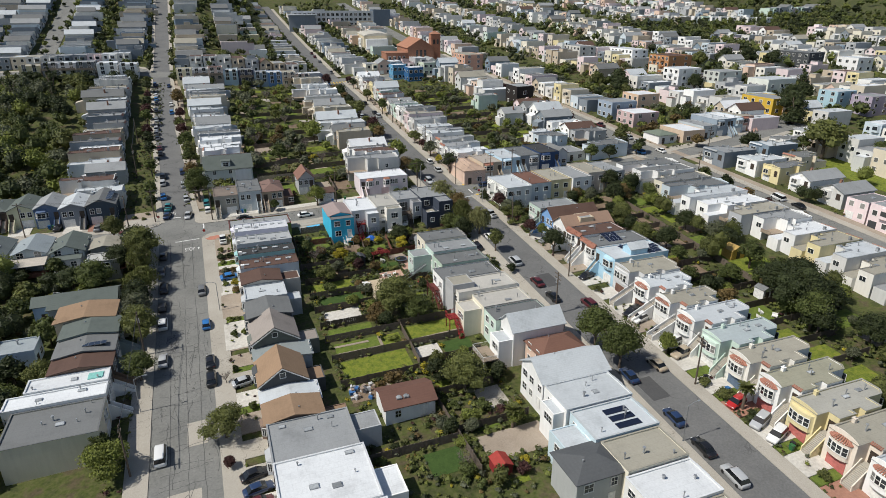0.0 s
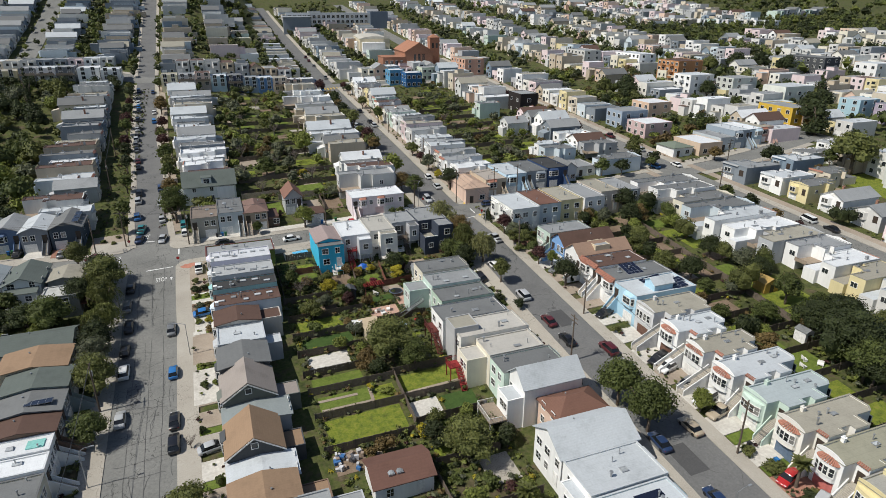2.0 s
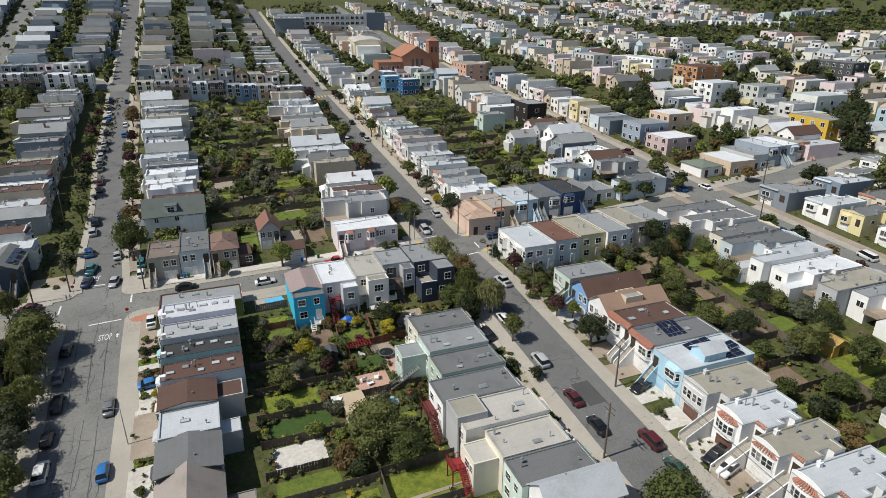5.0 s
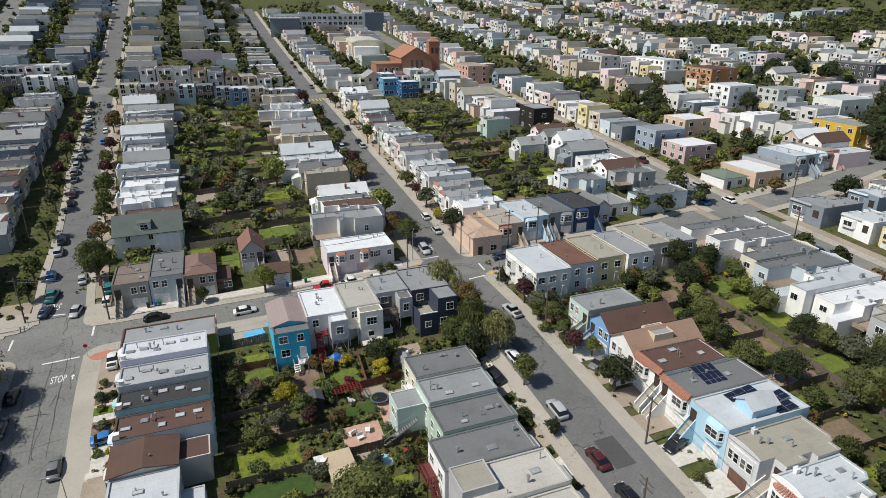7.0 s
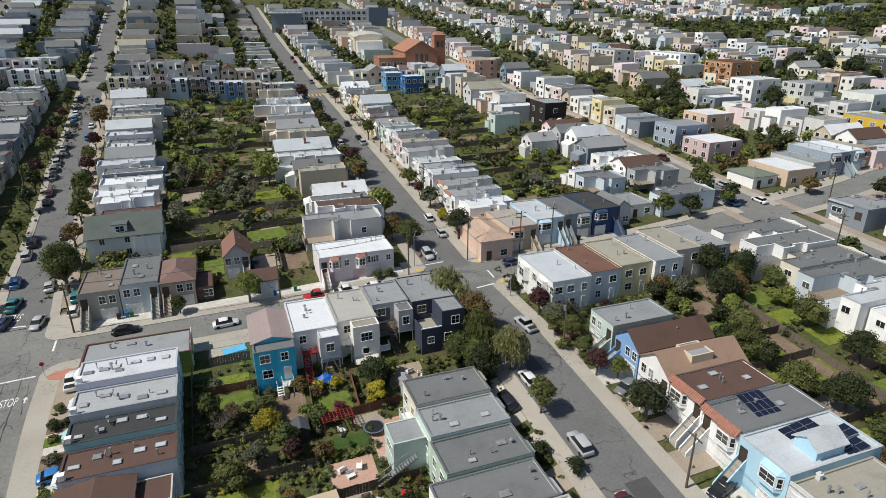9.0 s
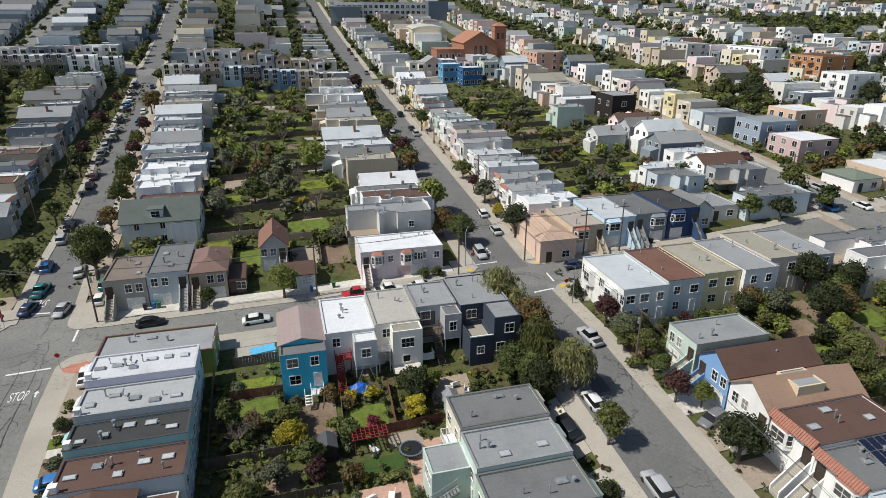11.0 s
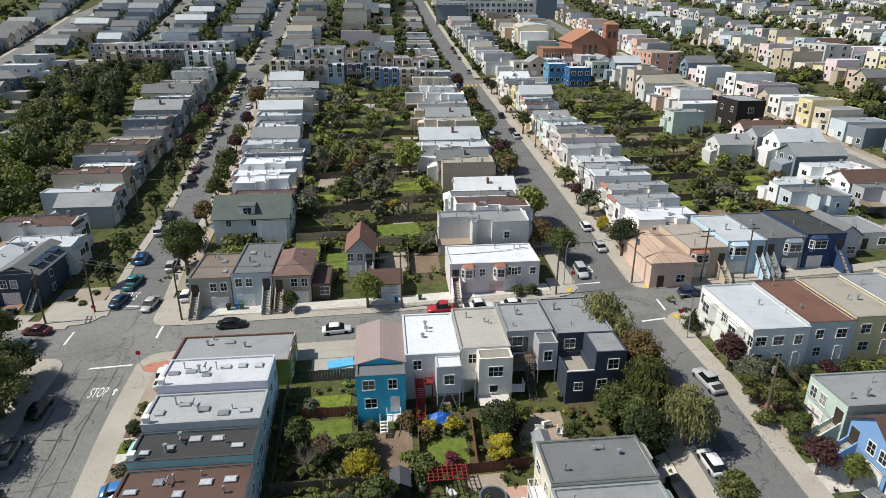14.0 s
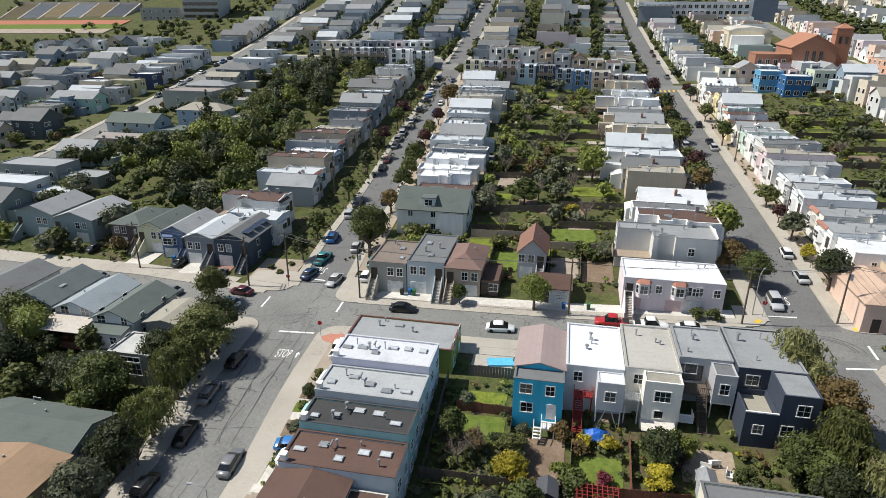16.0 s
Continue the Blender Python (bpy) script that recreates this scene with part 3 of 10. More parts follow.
def inset(pts, k):
    """The corners of a polygon (counter-clockwise) moved inwards by k."""
    out, n = [], len(pts)
    for i in range(n):
        (ax, ay), (bx, by), (cx, cy) = pts[i - 1], pts[i], pts[(i + 1) % n]
        l1, l2 = math.hypot(bx - ax, by - ay), math.hypot(cx - bx, cy - by)
        n1, n2 = (-(by - ay) / l1, (bx - ax) / l1), (-(cy - by) / l2, (cx - bx) / l2)
        q = 1 + n1[0] * n2[0] + n1[1] * n2[1]
        out.append((bx + k * (n1[0] + n2[0]) / q, by + k * (n1[1] + n2[1]) / q))
    return out


def ring(pts, a, b, z0, z1, sunk=None):
    """A wall along a polygon, from offset a outside to offset b inside; its inner face may stop at a higher foot."""
    n, o, i_ = len(pts), inset(pts, a), inset(pts, b)
    zi = z0 if sunk is None else sunk
    vs = [(x, y, z0) for x, y in o] + [(x, y, z1) for x, y in o] + [(x, y, z1) for x, y in i_] + [(x, y, zi) for x, y in i_]
    fs = []
    for k in range(n):
        m = (k + 1) % n
        fs += [(k, m, n + m, n + k), (n + k, n + m, 2 * n + m, 2 * n + k), (2 * n + k, 2 * n + m, 3 * n + m, 3 * n + k)]
    return Geo().add(vs, fs)


def poly_walls(pts, h, down=3.5):
    return ring(pts, 0.0, 0.2, -down, h)


def poly_roof(pts, h, par=0.15):
    return Geo().prism(inset(pts, 0.2), h - par - 0.25, h - par)


def poly_cap(pts, h):
    return ring(pts, -0.05, 0.24, h, h + 0.07)


def gable_walls(w, d, eave, ridge, along="y", x=0.0, y=0.0, down=3.5):
    if along == "y":
        return Geo().prism([(x - w / 2, -down), (x + w / 2, -down), (x + w / 2, eave), (x, ridge), (x - w / 2, eave)], y, y + d, "y")
    return Geo().prism([(y, -down), (y + d, -down), (y + d, eave), (y + d / 2, ridge), (y, eave)], x - w / 2, x + w / 2, "x")


def gable_roof(w, d, eave, ridge, along="y", x=0.0, y=0.0, over=0.4, th=0.16):
    half = w / 2 if along == "y" else d / 2
    k = (ridge - eave) / half
    lo = eave - k * over
    prof = [(-half - over, lo), (0, ridge), (half + over, lo), (half + over, lo + th), (0, ridge + th), (-half - over, lo + th)]
    if along == "y":
        return Geo().prism([(x + a, b) for a, b in prof], y - over, y + d + over, "y")
    return Geo().prism([(y + d / 2 + a, b) for a, b in prof], x - w / 2 - over, x + w / 2 + over, "x")


def hip_roof(w, d, eave, ridge, x=0.0, y=0.0, over=0.4):
    a, b, c, e = x - w / 2 - over, x + w / 2 + over, y - over, y + d + over
    r = min(w, d) / 2 * 0.95
    if d >= w:
        p, q = (x, y + r, ridge), (x, y + d - r, ridge)
        fs = [(0, 1, 4), (1, 2, 5, 4), (2, 3, 5), (3, 0, 4, 5)]
    else:
        p, q = (x - w / 2 + r, y + d / 2, ridge), (x + w / 2 - r, y + d / 2, ridge)
        fs = [(0, 1, 5, 4), (1, 2, 5), (2, 3, 4, 5), (3, 0, 4)]
    g = Geo().add([(a, c, eave), (b, c, eave), (b, e, eave), (a, e, eave), p, q], fs)
    return g.box(a, c, eave - 0.14, b, e, eave - 0.002)


def bay(parent, x, z0, z1, w, mat, cap=None, out=0.75, trim=None, cap_h=0.55):
    """A projecting bay with slanted cheeks, three windows and a cap."""
    a = w / 2
    g = Geo().prism([(x - a, 0.05), (x - a + 0.5, -out), (x + a - 0.5, -out), (x + a, 0.05)], z0, z1, "z")
    b = part("bay", g, mat, parent)
    ww = max(0.7, w - 1.3)
    window(b, on_front(x, z0 + 0.75, -out - 0.005), round(ww, 2), 1.35, trim)
    for s in (-1, 1):
        ang = math.atan2(out + 0.05, 0.5)
        m = Matrix.Translation((x + s * (a - 0.25), (0.05 - out) / 2, z0 + 0.75)) @ Matrix.Rotation(s * ang, 4, "Z") @ Matrix.Translation((0, -0.01, 0))
        window(b, m, 0.55, 1.35, trim, 0)
    if cap:
        part("bay_roof", Geo().add([(x - a - 0.1, 0.0, z1), (x - a + 0.45, -out - 0.12, z1), (x + a - 0.45, -out - 0.12, z1), (x + a + 0.1, 0.0, z1), (x - a + 0.4, 0.0, z1 + cap_h), (x + a - 0.4, 0.0, z1 + cap_h)], [(0, 1, 4), (1, 2, 5, 4), (2, 3, 5), (0, 4, 5, 3), (3, 2, 1, 0)]), cap, b)
    return b


HOUSES = []


def house(x, y, face, w, d, h, wall, roof, label, style="flat", ridge=2.2, front="bay", trim=None, garage=None, roof_kind=None, z=None,
          rear=2, sides="", sky=0, vents=2, stack=False, ext=None, tile=None, cornice=None, seed=0, name="house", stair=True, down=3.5, group=""):
    """A house whose front's middle stands at x, y. ext: (width, depth, height, offset) of a lower rear wing. sides: which sides have windows, "-", "+"."""
    r = random.Random(seed * 131 + int(x * 7) + int(y * 13))
    zz = gz(x, y) if z is None else z
    t = thing(name, Matrix.Translation((x, y, zz)) @ Matrix.Rotation(radians(FACE[face]), 4, "Z"), label, "house", group)
    HOUSES.append((x, y, face, w, d))
    wm = paint(wall)
    trim = trim or TRIM
    kind = roof_kind or ("membrane" if style == "flat" else "shingle")
    rm = roofing(roof, kind)
    top = h
    if style == "flat":
        part("wall", flat_body(w, d, h, down=down), wm, t)
        part("roof", flat_roof(w, d, h), rm, t)
        part("coping", coping(w, d, h), cornice or roofing(shade(roof, 0.92)), t)
        top = h - 0.15
    elif style in ("gable", "gable_side"):
        al = "y" if style == "gable" else "x"
        part("wall", gable_walls(w, d, h, h + ridge, al, down=down), wm, t)
        part("roof", gable_roof(w, d, h, h + ridge, al), rm, t)
    else:
        part("wall", Geo().box(-w / 2, 0, -down, w / 2, d, h), wm, t)
        part("roof", hip_roof(w, d, h, h + ridge), rm, t)
    flip = 1 if r.random() < 0.5 else -1
    # street front
    DISTANT.append(DISTANT[-1] or face == "N" or (face == "E" and 50 < x < 60) or (face == "W" and -3 < x < 0))
    up = max(2.6, h - 3.0) if h > 5 else 0.3
    if front in ("bay", "tile", "plain") and h > 5:
        gx = flip * w * 0.2
        garage_door(t, on_front(gx, 0.02), round(min(2.7, w * 0.42), 1), 2.2, garage)
        dx = -flip * (w / 2 - 0.95)
        house_door(t, on_front(dx, up - 0.3))
        if stair:
            front_stairs(t, dx, -3.4, up - 0.3, 3.4, 1.1, CONCRETE, wm, 0.0)
        if front == "plain":
            window(t, on_front(gx - 0.85, up + 0.6), 1.0, 1.4, trim)
            window(t, on_front(gx + 0.85, up + 0.6), 1.0, 1.4, trim)
        else:
            bay(t, gx, up - 0.15, up + 2.35, min(3.4, w * 0.5), wm, TERRACOTTA if front == "tile" else wm, trim=trim)
        if front == "tile":
            g = Geo()
            for i in range(int(w * 0.55 / 0.3)):
                xx = gx - w * 0.275 + i * 0.3
                g.cyl(0, 0, -0.6, 0.05, 0.16, 0.13, 6, Matrix.Translation((xx + 0.15, -0.1, h + 0.02)) @ Matrix.Rotation(radians(55), 4, "X"))
            part("tile_edge", g, TERRACOTTA, t)
    elif front == "low" or h <= 5:
        window(t, on_front(w * 0.22, 1.0), 1.5, 1.3, trim)
        house_door(t, on_front(-w * 0.25, 0.1))
    DISTANT.pop()
    # rear
    DISTANT.append(DISTANT[-1] or y > 176)
    fl = [0.6] if h < 4 else ([0.6, 3.3] if h < 7.6 else [0.4, 3.1, 5.8])
    if rear:
        for zf in fl:
            for k in range(rear):
                xx = -w / 2 + w * (k + 0.5) / rear + r.uniform(-0.25, 0.25)
                if zf == fl[0] and k == 0:
                    house_door(t, on_rear(xx, 0.05, d), TRIM)
                else:
                    window(t, on_rear(xx, zf + 0.2, d), r.choice((1.0, 1.4)), 1.3, trim)
    for s, ch in ((-1, "-"), (1, "+")):
        if ch in sides:
            for zf in fl:
                for k in range(max(2, int(d / (4.5 if d < 20 else 8)))):
                    window(t, on_side(s, d * (k + 0.6) / max(2, int(d / (4.5 if d < 20 else 8))), zf + 0.3, w), 0.9, 1.2, trim)
    DISTANT.pop()
    if ext:
        ew, ed, eh, eo = ext
        e = part("rear_wing", flat_body(ew, ed, eh, eo, d, down), wm, t)
        part("wing_roof", flat_roof(ew, ed, eh, eo, d), rm, e)
        window(e, on_rear(eo, eh - 2.3, d + ed), 1.3, 1.3, trim)
        window(e, on_rear(eo - ew * 0.3, eh - 2.3, d + ed), 0.8, 1.3, trim)
    if style == "flat":
        for k in range(sky):
            skylight(t, r.uniform(-w / 2 + 1.2, w / 2 - 1.2), d * (k + 0.6) / (sky + 0.4), top, r.choice((0.7, 0.9)), r.choice((1.0, 1.3)))
        for k in range(vents):
            pipe_vent(t, r.uniform(-w / 2 + 0.8, w / 2 - 0.8), r.uniform(1.5, d - 1.0), top, r.choice((0.5, 0.8, 1.0)), r.choice((0.07, 0.1, 0.16)))
        if stack:
            chimney(t, flip * (w / 2 - 0.5), d * 0.4, top)
    elif vents:
        pipe_vent(t, w * 0.2, d * 0.6, h + ridge * 0.45, 0.6)
        if stack:
            chimney(t, -w * 0.25, d * 0.5, h + ridge * 0.5, 1.4)
    return t

# ---- trees and shrubs ----
L_DARK = leafy("leaves_dark", (0.047, 0.06, 0.024))
L_GREEN = leafy("leaves_green", (0.093, 0.114, 0.035))
L_OLIVE = leafy("leaves_olive", (0.130, 0.142, 0.046))
L_BRIGHT = leafy("leaves_bright", (0.19, 0.218, 0.053))
L_YELLOW = leafy("leaves_yellow", (0.37, 0.315, 0.035))
L_PURPLE = leafy("leaves_purple", (0.085, 0.04, 0.037))
L_GREY = leafy("leaves_grey", (0.136, 0.148, 0.092))
L_WILLOW = leafy("leaves_willow", (0.205, 0.205, 0.088))
L_RUST = leafy("leaves_rust", (0.169, 0.12, 0.049))


def leaf_cloud(g, rng, c, r, n, size, shell=0.45):
    """n small bent leaf clumps in an ellipsoid, most of them near its skin, with an uneven outline."""
    d = rng.normal(size=(n, 3))
    d /= np.linalg.norm(d, axis=1, keepdims=True)
    d[:, 2] = np.where(d[:, 2] < -0.35, -d[:, 2], d[:, 2])
    rad = (shell + (1 - shell) * rng.random(n) ** 0.6) * (1 + 0.16 * np.sin(5.1 * d[:, 0] + 3.3 * d[:, 1] + c[0]) * np.cos(4.2 * d[:, 2] + c[1]))
    p = np.array(c) + d * rad[:, None] * np.array(r)
    nrm = d + rng.normal(scale=0.55, size=(n, 3)) + np.array([0, 0, 0.25])
    nrm /= np.linalg.norm(nrm, axis=1, keepdims=True)
    a = np.cross(nrm, rng.normal(size=(n, 3)))
    a /= np.linalg.norm(a, axis=1, keepdims=True)
    b = np.cross(nrm, a)
    s = size * rng.uniform(0.6, 1.3, n)[:, None]
    q = np.stack([p - a * s * 0.5, p + b * s * 0.55 - nrm * s * 0.12, p + a * s * 0.5, p - b * s * 0.55 + nrm * s * 0.12], 1)
    o = len(g.v)
    g.v += [tuple(v) for v in q.reshape(-1, 3).tolist()]
    g.f += [(o + 4 * i, o + 4 * i + 1, o + 4 * i + 2, o + 4 * i + 3) for i in range(n)]


def core(g, c, r, rng, n=5, m=3):
    """The shaded inside of a clump of leaves."""
    vs = []
    for j in range(m + 1):
        t = math.pi * j / m
        for i in range(n):
            f = 2 * math.pi * i / n
            k = 0.72 + 0.1 * rng.random()
            vs.append((c[0] + r[0] * k * math.sin(t) * math.cos(f), c[1] + r[1] * k * math.sin(t) * math.sin(f), c[2] + r[2] * k * math.cos(t)))
    fs = [(j * n + i, (j + 1) * n + i, (j + 1) * n + (i + 1) % n, j * n + (i + 1) % n) for j in range(m) for i in range(n)]
    g.add(vs, fs)


def crown_geo(kind, R, H, n, size, seed):
    rng, g = np.random.default_rng(seed), Geo()
    blobs = []
    if kind == "conifer":
        lv = 9
        for i in range(lv):
            f = i / (lv - 1)
            blobs.append(((rng.normal() * 0.08 * R, rng.normal() * 0.08 * R, H * (0.15 + 0.82 * f)), (R * (1.02 - 0.92 * f), R * (1.02 - 0.92 * f), H * 0.09)))
    else:
        k = {"round": 7, "oak": 11, "shrub": 4, "low": 5}[kind]
        lo = {"round": 0.48, "oak": 0.42, "shrub": 0.3, "low": 0.35}[kind]
        for i in range(k):
            a, q = i * 2.399, math.sqrt((i + 0.4) / k)
            b = R * rng.uniform(0.42, 0.62) if kind != "round" else R * rng.uniform(0.5, 0.62)
            spread = 0.62 if kind != "round" else 0.45
            blobs.append(((math.cos(a) * R * q * spread, math.sin(a) * R * q * spread, H * (lo + (0.84 - lo) * (1 - q * q) * rng.uniform(0.75, 1.1) + 0.06)), (b, b, b * rng.uniform(0.6, 0.85) if kind != "shrub" else min(b, H * 0.42))))
    tot = sum(b[1][0] * b[1][1] for b in blobs)
    for c, r in blobs:
        core(g, c, (r[0] * 0.88, r[1] * 0.88, r[2] * 0.88), rng)
        leaf_cloud(g, rng, c, r, max(8, int(n * r[0] * r[1] / tot)), size)
    return g


def weeping_geo(R, H, n, seed):
    """A crown of arching boughs from which narrow leaves hang in strands."""
    rng, g = np.random.default_rng(seed), Geo()
    vs, fs = g.v, g.f
    heads = [(rng.uniform(-0.45, 0.45) * R, rng.uniform(-0.45, 0.45) * R, H * rng.uniform(0.66, 0.95)) for _ in range(9)]
    for c in heads:
        core(g, (c[0] * 0.8, c[1] * 0.8, c[2] - H * 0.16), (R * 0.36, R * 0.36, H * 0.2), rng)
    for k in range(n):
        c = heads[k % len(heads)]
        a, out, drop = rng.uniform(0, 2 * math.pi), R * rng.uniform(0.12, 0.56), H * rng.uniform(0.2, 0.5)
        ca, sa = math.cos(a), math.sin(a)
        for i in range(13):
            f = (i + rng.random()) / 13
            r = out * min(1.0, 1.7 * f) ** 0.7
            z = c[2] + H * 0.05 * math.sin(min(1.0, 2.2 * f) * math.pi) - drop * max(0.0, f - 0.22) ** 1.25 * 1.35
            if z < H * 0.12:
                break
            x, y = c[0] + ca * r + rng.normal() * 0.07, c[1] + sa * r + rng.normal() * 0.07
            u, w, l = rng.uniform(0, 2 * math.pi), rng.uniform(0.05, 0.10), rng.uniform(0.18, 0.34)
            tx, tz = (0.9, 0.3) if f < 0.22 else (0.25, -0.95)
            dx, dy, wx, wy = ca * tx * l, sa * tx * l, math.cos(u) * w, math.sin(u) * w
            o = len(vs)
            vs += [(x - dx - wx, y - dy - wy, z - tz * l), (x + wx * 1.3, y + wy * 1.3, z), (x + dx + wx, y + dy + wy, z + tz * l), (x - wx * 1.3, y - wy * 1.3, z)]
            fs.append((o, o + 1, o + 2, o + 3))
    return g


def trunk_geo(R, H, seed, bare=False):
    rng, g = random.Random(seed), Geo()
    r = max(0.08, 0.035 * H)
    fork = H * 0.35
    g.tube((0, 0, -0.6), (0.05, 0.03, fork), r * 1.25, r * 0.85, 8)
    for i in range(5 if not bare else 9):
        a = i * 2.4 + rng.random()
        e = (math.cos(a) * R * rng.uniform(0.4, 0.75), math.sin(a) * R * rng.uniform(0.4, 0.75), H * rng.uniform(0.6, 0.88))
        g.tube((0.05, 0.03, fork * rng.uniform(0.75, 1.0)), e, r * 0.55, r * 0.2, 5)
        if bare:
            for j in range(7):
                f = rng.uniform(0.35, 1.0)
                s = tuple(f * v + (1 - f) * w for v, w in zip(e, (0.05, 0.03, fork)))
                t = (s[0] + rng.uniform(-1, 1) * R * 0.45, s[1] + rng.uniform(-1, 1) * R * 0.45, s[2] + rng.uniform(0.1, 0.32) * H)
                g.tube(s, t, r * 0.16, r * 0.05, 4)
                for q in range(3):
                    u = tuple((v + w) / 2 for v, w in zip(s, t))
                    g.tube(u, (u[0] + rng.uniform(-1, 1) * R * 0.28, u[1] + rng.uniform(-1, 1) * R * 0.28, u[2] + rng.uniform(0.05, 0.2) * H), r * 0.07, r * 0.03, 3)
    return g


TREES = []


def tree(x, y, R, H, kind="oak", leaf=None, label="leafy green tree", seed=0, n=None, size=None, group="", z=None):
    """A tree with a trunk and a crown; alike ones share their meshes."""
    label = label if len(label.split()) > 3 else label + " beside the houses"
    leaf = leaf or L_GREEN
    v = seed % 3
    Rk = min((1.6, 2.4, 3.4, 4.6, 6.0), key=lambda q: abs(q - R))
    near = group != "street trees" and 40 < y < 200 and -40 < x < 125
    n = n or (int(1200 + 470 * Rk) if near else int(240 + 100 * Rk))
    size = size or (0.185 + 0.022 * Rk if near else 0.38 + 0.05 * Rk)
    hk = H / Rk
    hq = round(hk * 2) / 2
    key = (kind, Rk, hq, leaf.name, v, n)
    rot = random.Random(seed * 17 + int(x * 3)).uniform(0, 6.28)
    s = R / Rk
    m = Matrix.Translation((x, y, (gz(x, y) if z is None else z))) @ Matrix.Rotation(rot, 4, "Z") @ Matrix.Diagonal((s, s, s * hk / hq, 1))
    t = thing("tree", m, label, "tree", group)
    part("trunk", shared(("trunk", Rk, hq, v, kind), lambda: trunk_geo(Rk, hq * Rk, v).mesh("trunk", BARK, True)), None, t)
    part("crown", shared(("crown",) + key, lambda: (weeping_geo(Rk, hq * Rk, 340, v * 7 + 1) if kind == "willow" else crown_geo(kind, Rk, hq * Rk, n, size, v * 7 + 1)).mesh("crown", leaf)), None, t)
    TREES.append((x, y, R))
    return t


def bare_tree(x, y, R, H, seed=0, label="bare grey-brown tree with thin twigs"):
    return solid("tree", shared(("bare", seed % 2, R), lambda: trunk_geo(R, H, seed, True).mesh("tree", plain("twigs", (0.17, 0.14, 0.12), 0.9))), None, label, "tree", m=Matrix.Translation((x, y, gz(x, y))) @ Matrix.Rotation(seed, 4, "Z"))


def shrub(x, y, R, H, leaf=None, label="low green garden shrub", seed=0, group="garden shrubs"):
    leaf = leaf or L_GREEN
    label = label if len(label.split()) > 3 else label + " among the yards"
    Rk = min((0.7, 1.2, 1.9), key=lambda q: abs(q - R))
    v = seed % 3
    me = shared(("shrub", Rk, leaf.name, v), lambda: crown_geo("shrub", Rk, Rk * 1.5, int(200 + 300 * Rk), 0.17 + 0.045 * Rk, v + 40).mesh("shrub", leaf))
    s = R / Rk
    return solid("shrub", me, None, label, "shrub", group, Matrix.Translation((x, y, gz(x, y) - 0.1)) @ Matrix.Rotation(seed * 1.7, 4, "Z") @ Matrix.Diagonal((s, s, H / (Rk * 1.5), 1)))


def palm(x, y, H, label="fan palm with a rough trunk"):
    t = thing("palm_tree", Matrix.Translation((x, y, gz(x, y))), label, "palm")
    part("trunk", Geo().cyl(0, 0, -0.4, H * 0.8, 0.28, 0.2, 8), BARK, t)
    g, rng = Geo(), random.Random(5)
    for i in range(34):
        a, e = i * 2.4, rng.uniform(-0.7, 1.1)
        l = rng.uniform(1.3, 1.9)
        dx, dy = math.cos(a), math.sin(a)
        b = Vector((0, 0, H * 0.8))
        mid = b + Vector((dx * math.cos(e), dy * math.cos(e), math.sin(e))) * l * 0.5
        tip = mid + Vector((dx * math.cos(e - 0.5), dy * math.cos(e - 0.5), math.sin(e - 0.5))) * l * 0.6
        sx = Vector((-dy, dx, 0)) * 0.45
        g.add([b, mid + sx, tip, mid - sx], [(0, 1, 2, 3)])
    part("crown", g, L_OLIVE, t)
    return t

# ---- vehicles ----
def loft(sections):
    """A closed skin over cross-sections (x, half-width low, half-width high, z low, z high), from nose to tail."""
    g, n = Geo(), 8
    for x, a, b, z0, z1 in sections:
        r = min(0.09, (z1 - z0) / 3)
        g.v += [(x, -a, z0 + r), (x, -a * 0.9, z0), (x, a * 0.9, z0), (x, a, z0 + r), (x, b, z1 - r), (x, b * 0.86, z1), (x, -b * 0.86, z1), (x, -b, z1 - r)]
    k = len(sections)
    g.f = [(j * n + i, (j + 1) * n + i, (j + 1) * n + (i + 1) % n, j * n + (i + 1) % n) for j in range(k - 1) for i in range(n)]
    g.f += [tuple(range(n)), tuple(reversed(range((k - 1) * n, k * n)))]
    return g


CAR_SHAPES = {
    # body sections, then the glasshouse: x of screen foot, roof front, roof rear, rear foot, height of belt and roof; wheels
    "sedan": (4.6, 0.90, 0.72, 0.94, (1.25, 0.45, -1.05, -1.75), 1.44),
    "hatch": (4.1, 0.87, 0.76, 0.98, (1.15, 0.45, -1.35, -1.9), 1.50),
    "suv": (4.7, 0.95, 0.86, 1.08, (1.25, 0.60, -1.75, -2.15), 1.72),
    "van": (4.9, 0.96, 0.90, 1.10, (1.95, 1.25, -2.1, -2.35), 1.85),
    "pickup": (5.3, 0.96, 0.84, 1.06, (1.15, 0.55, -0.75, -1.05), 1.80),
}


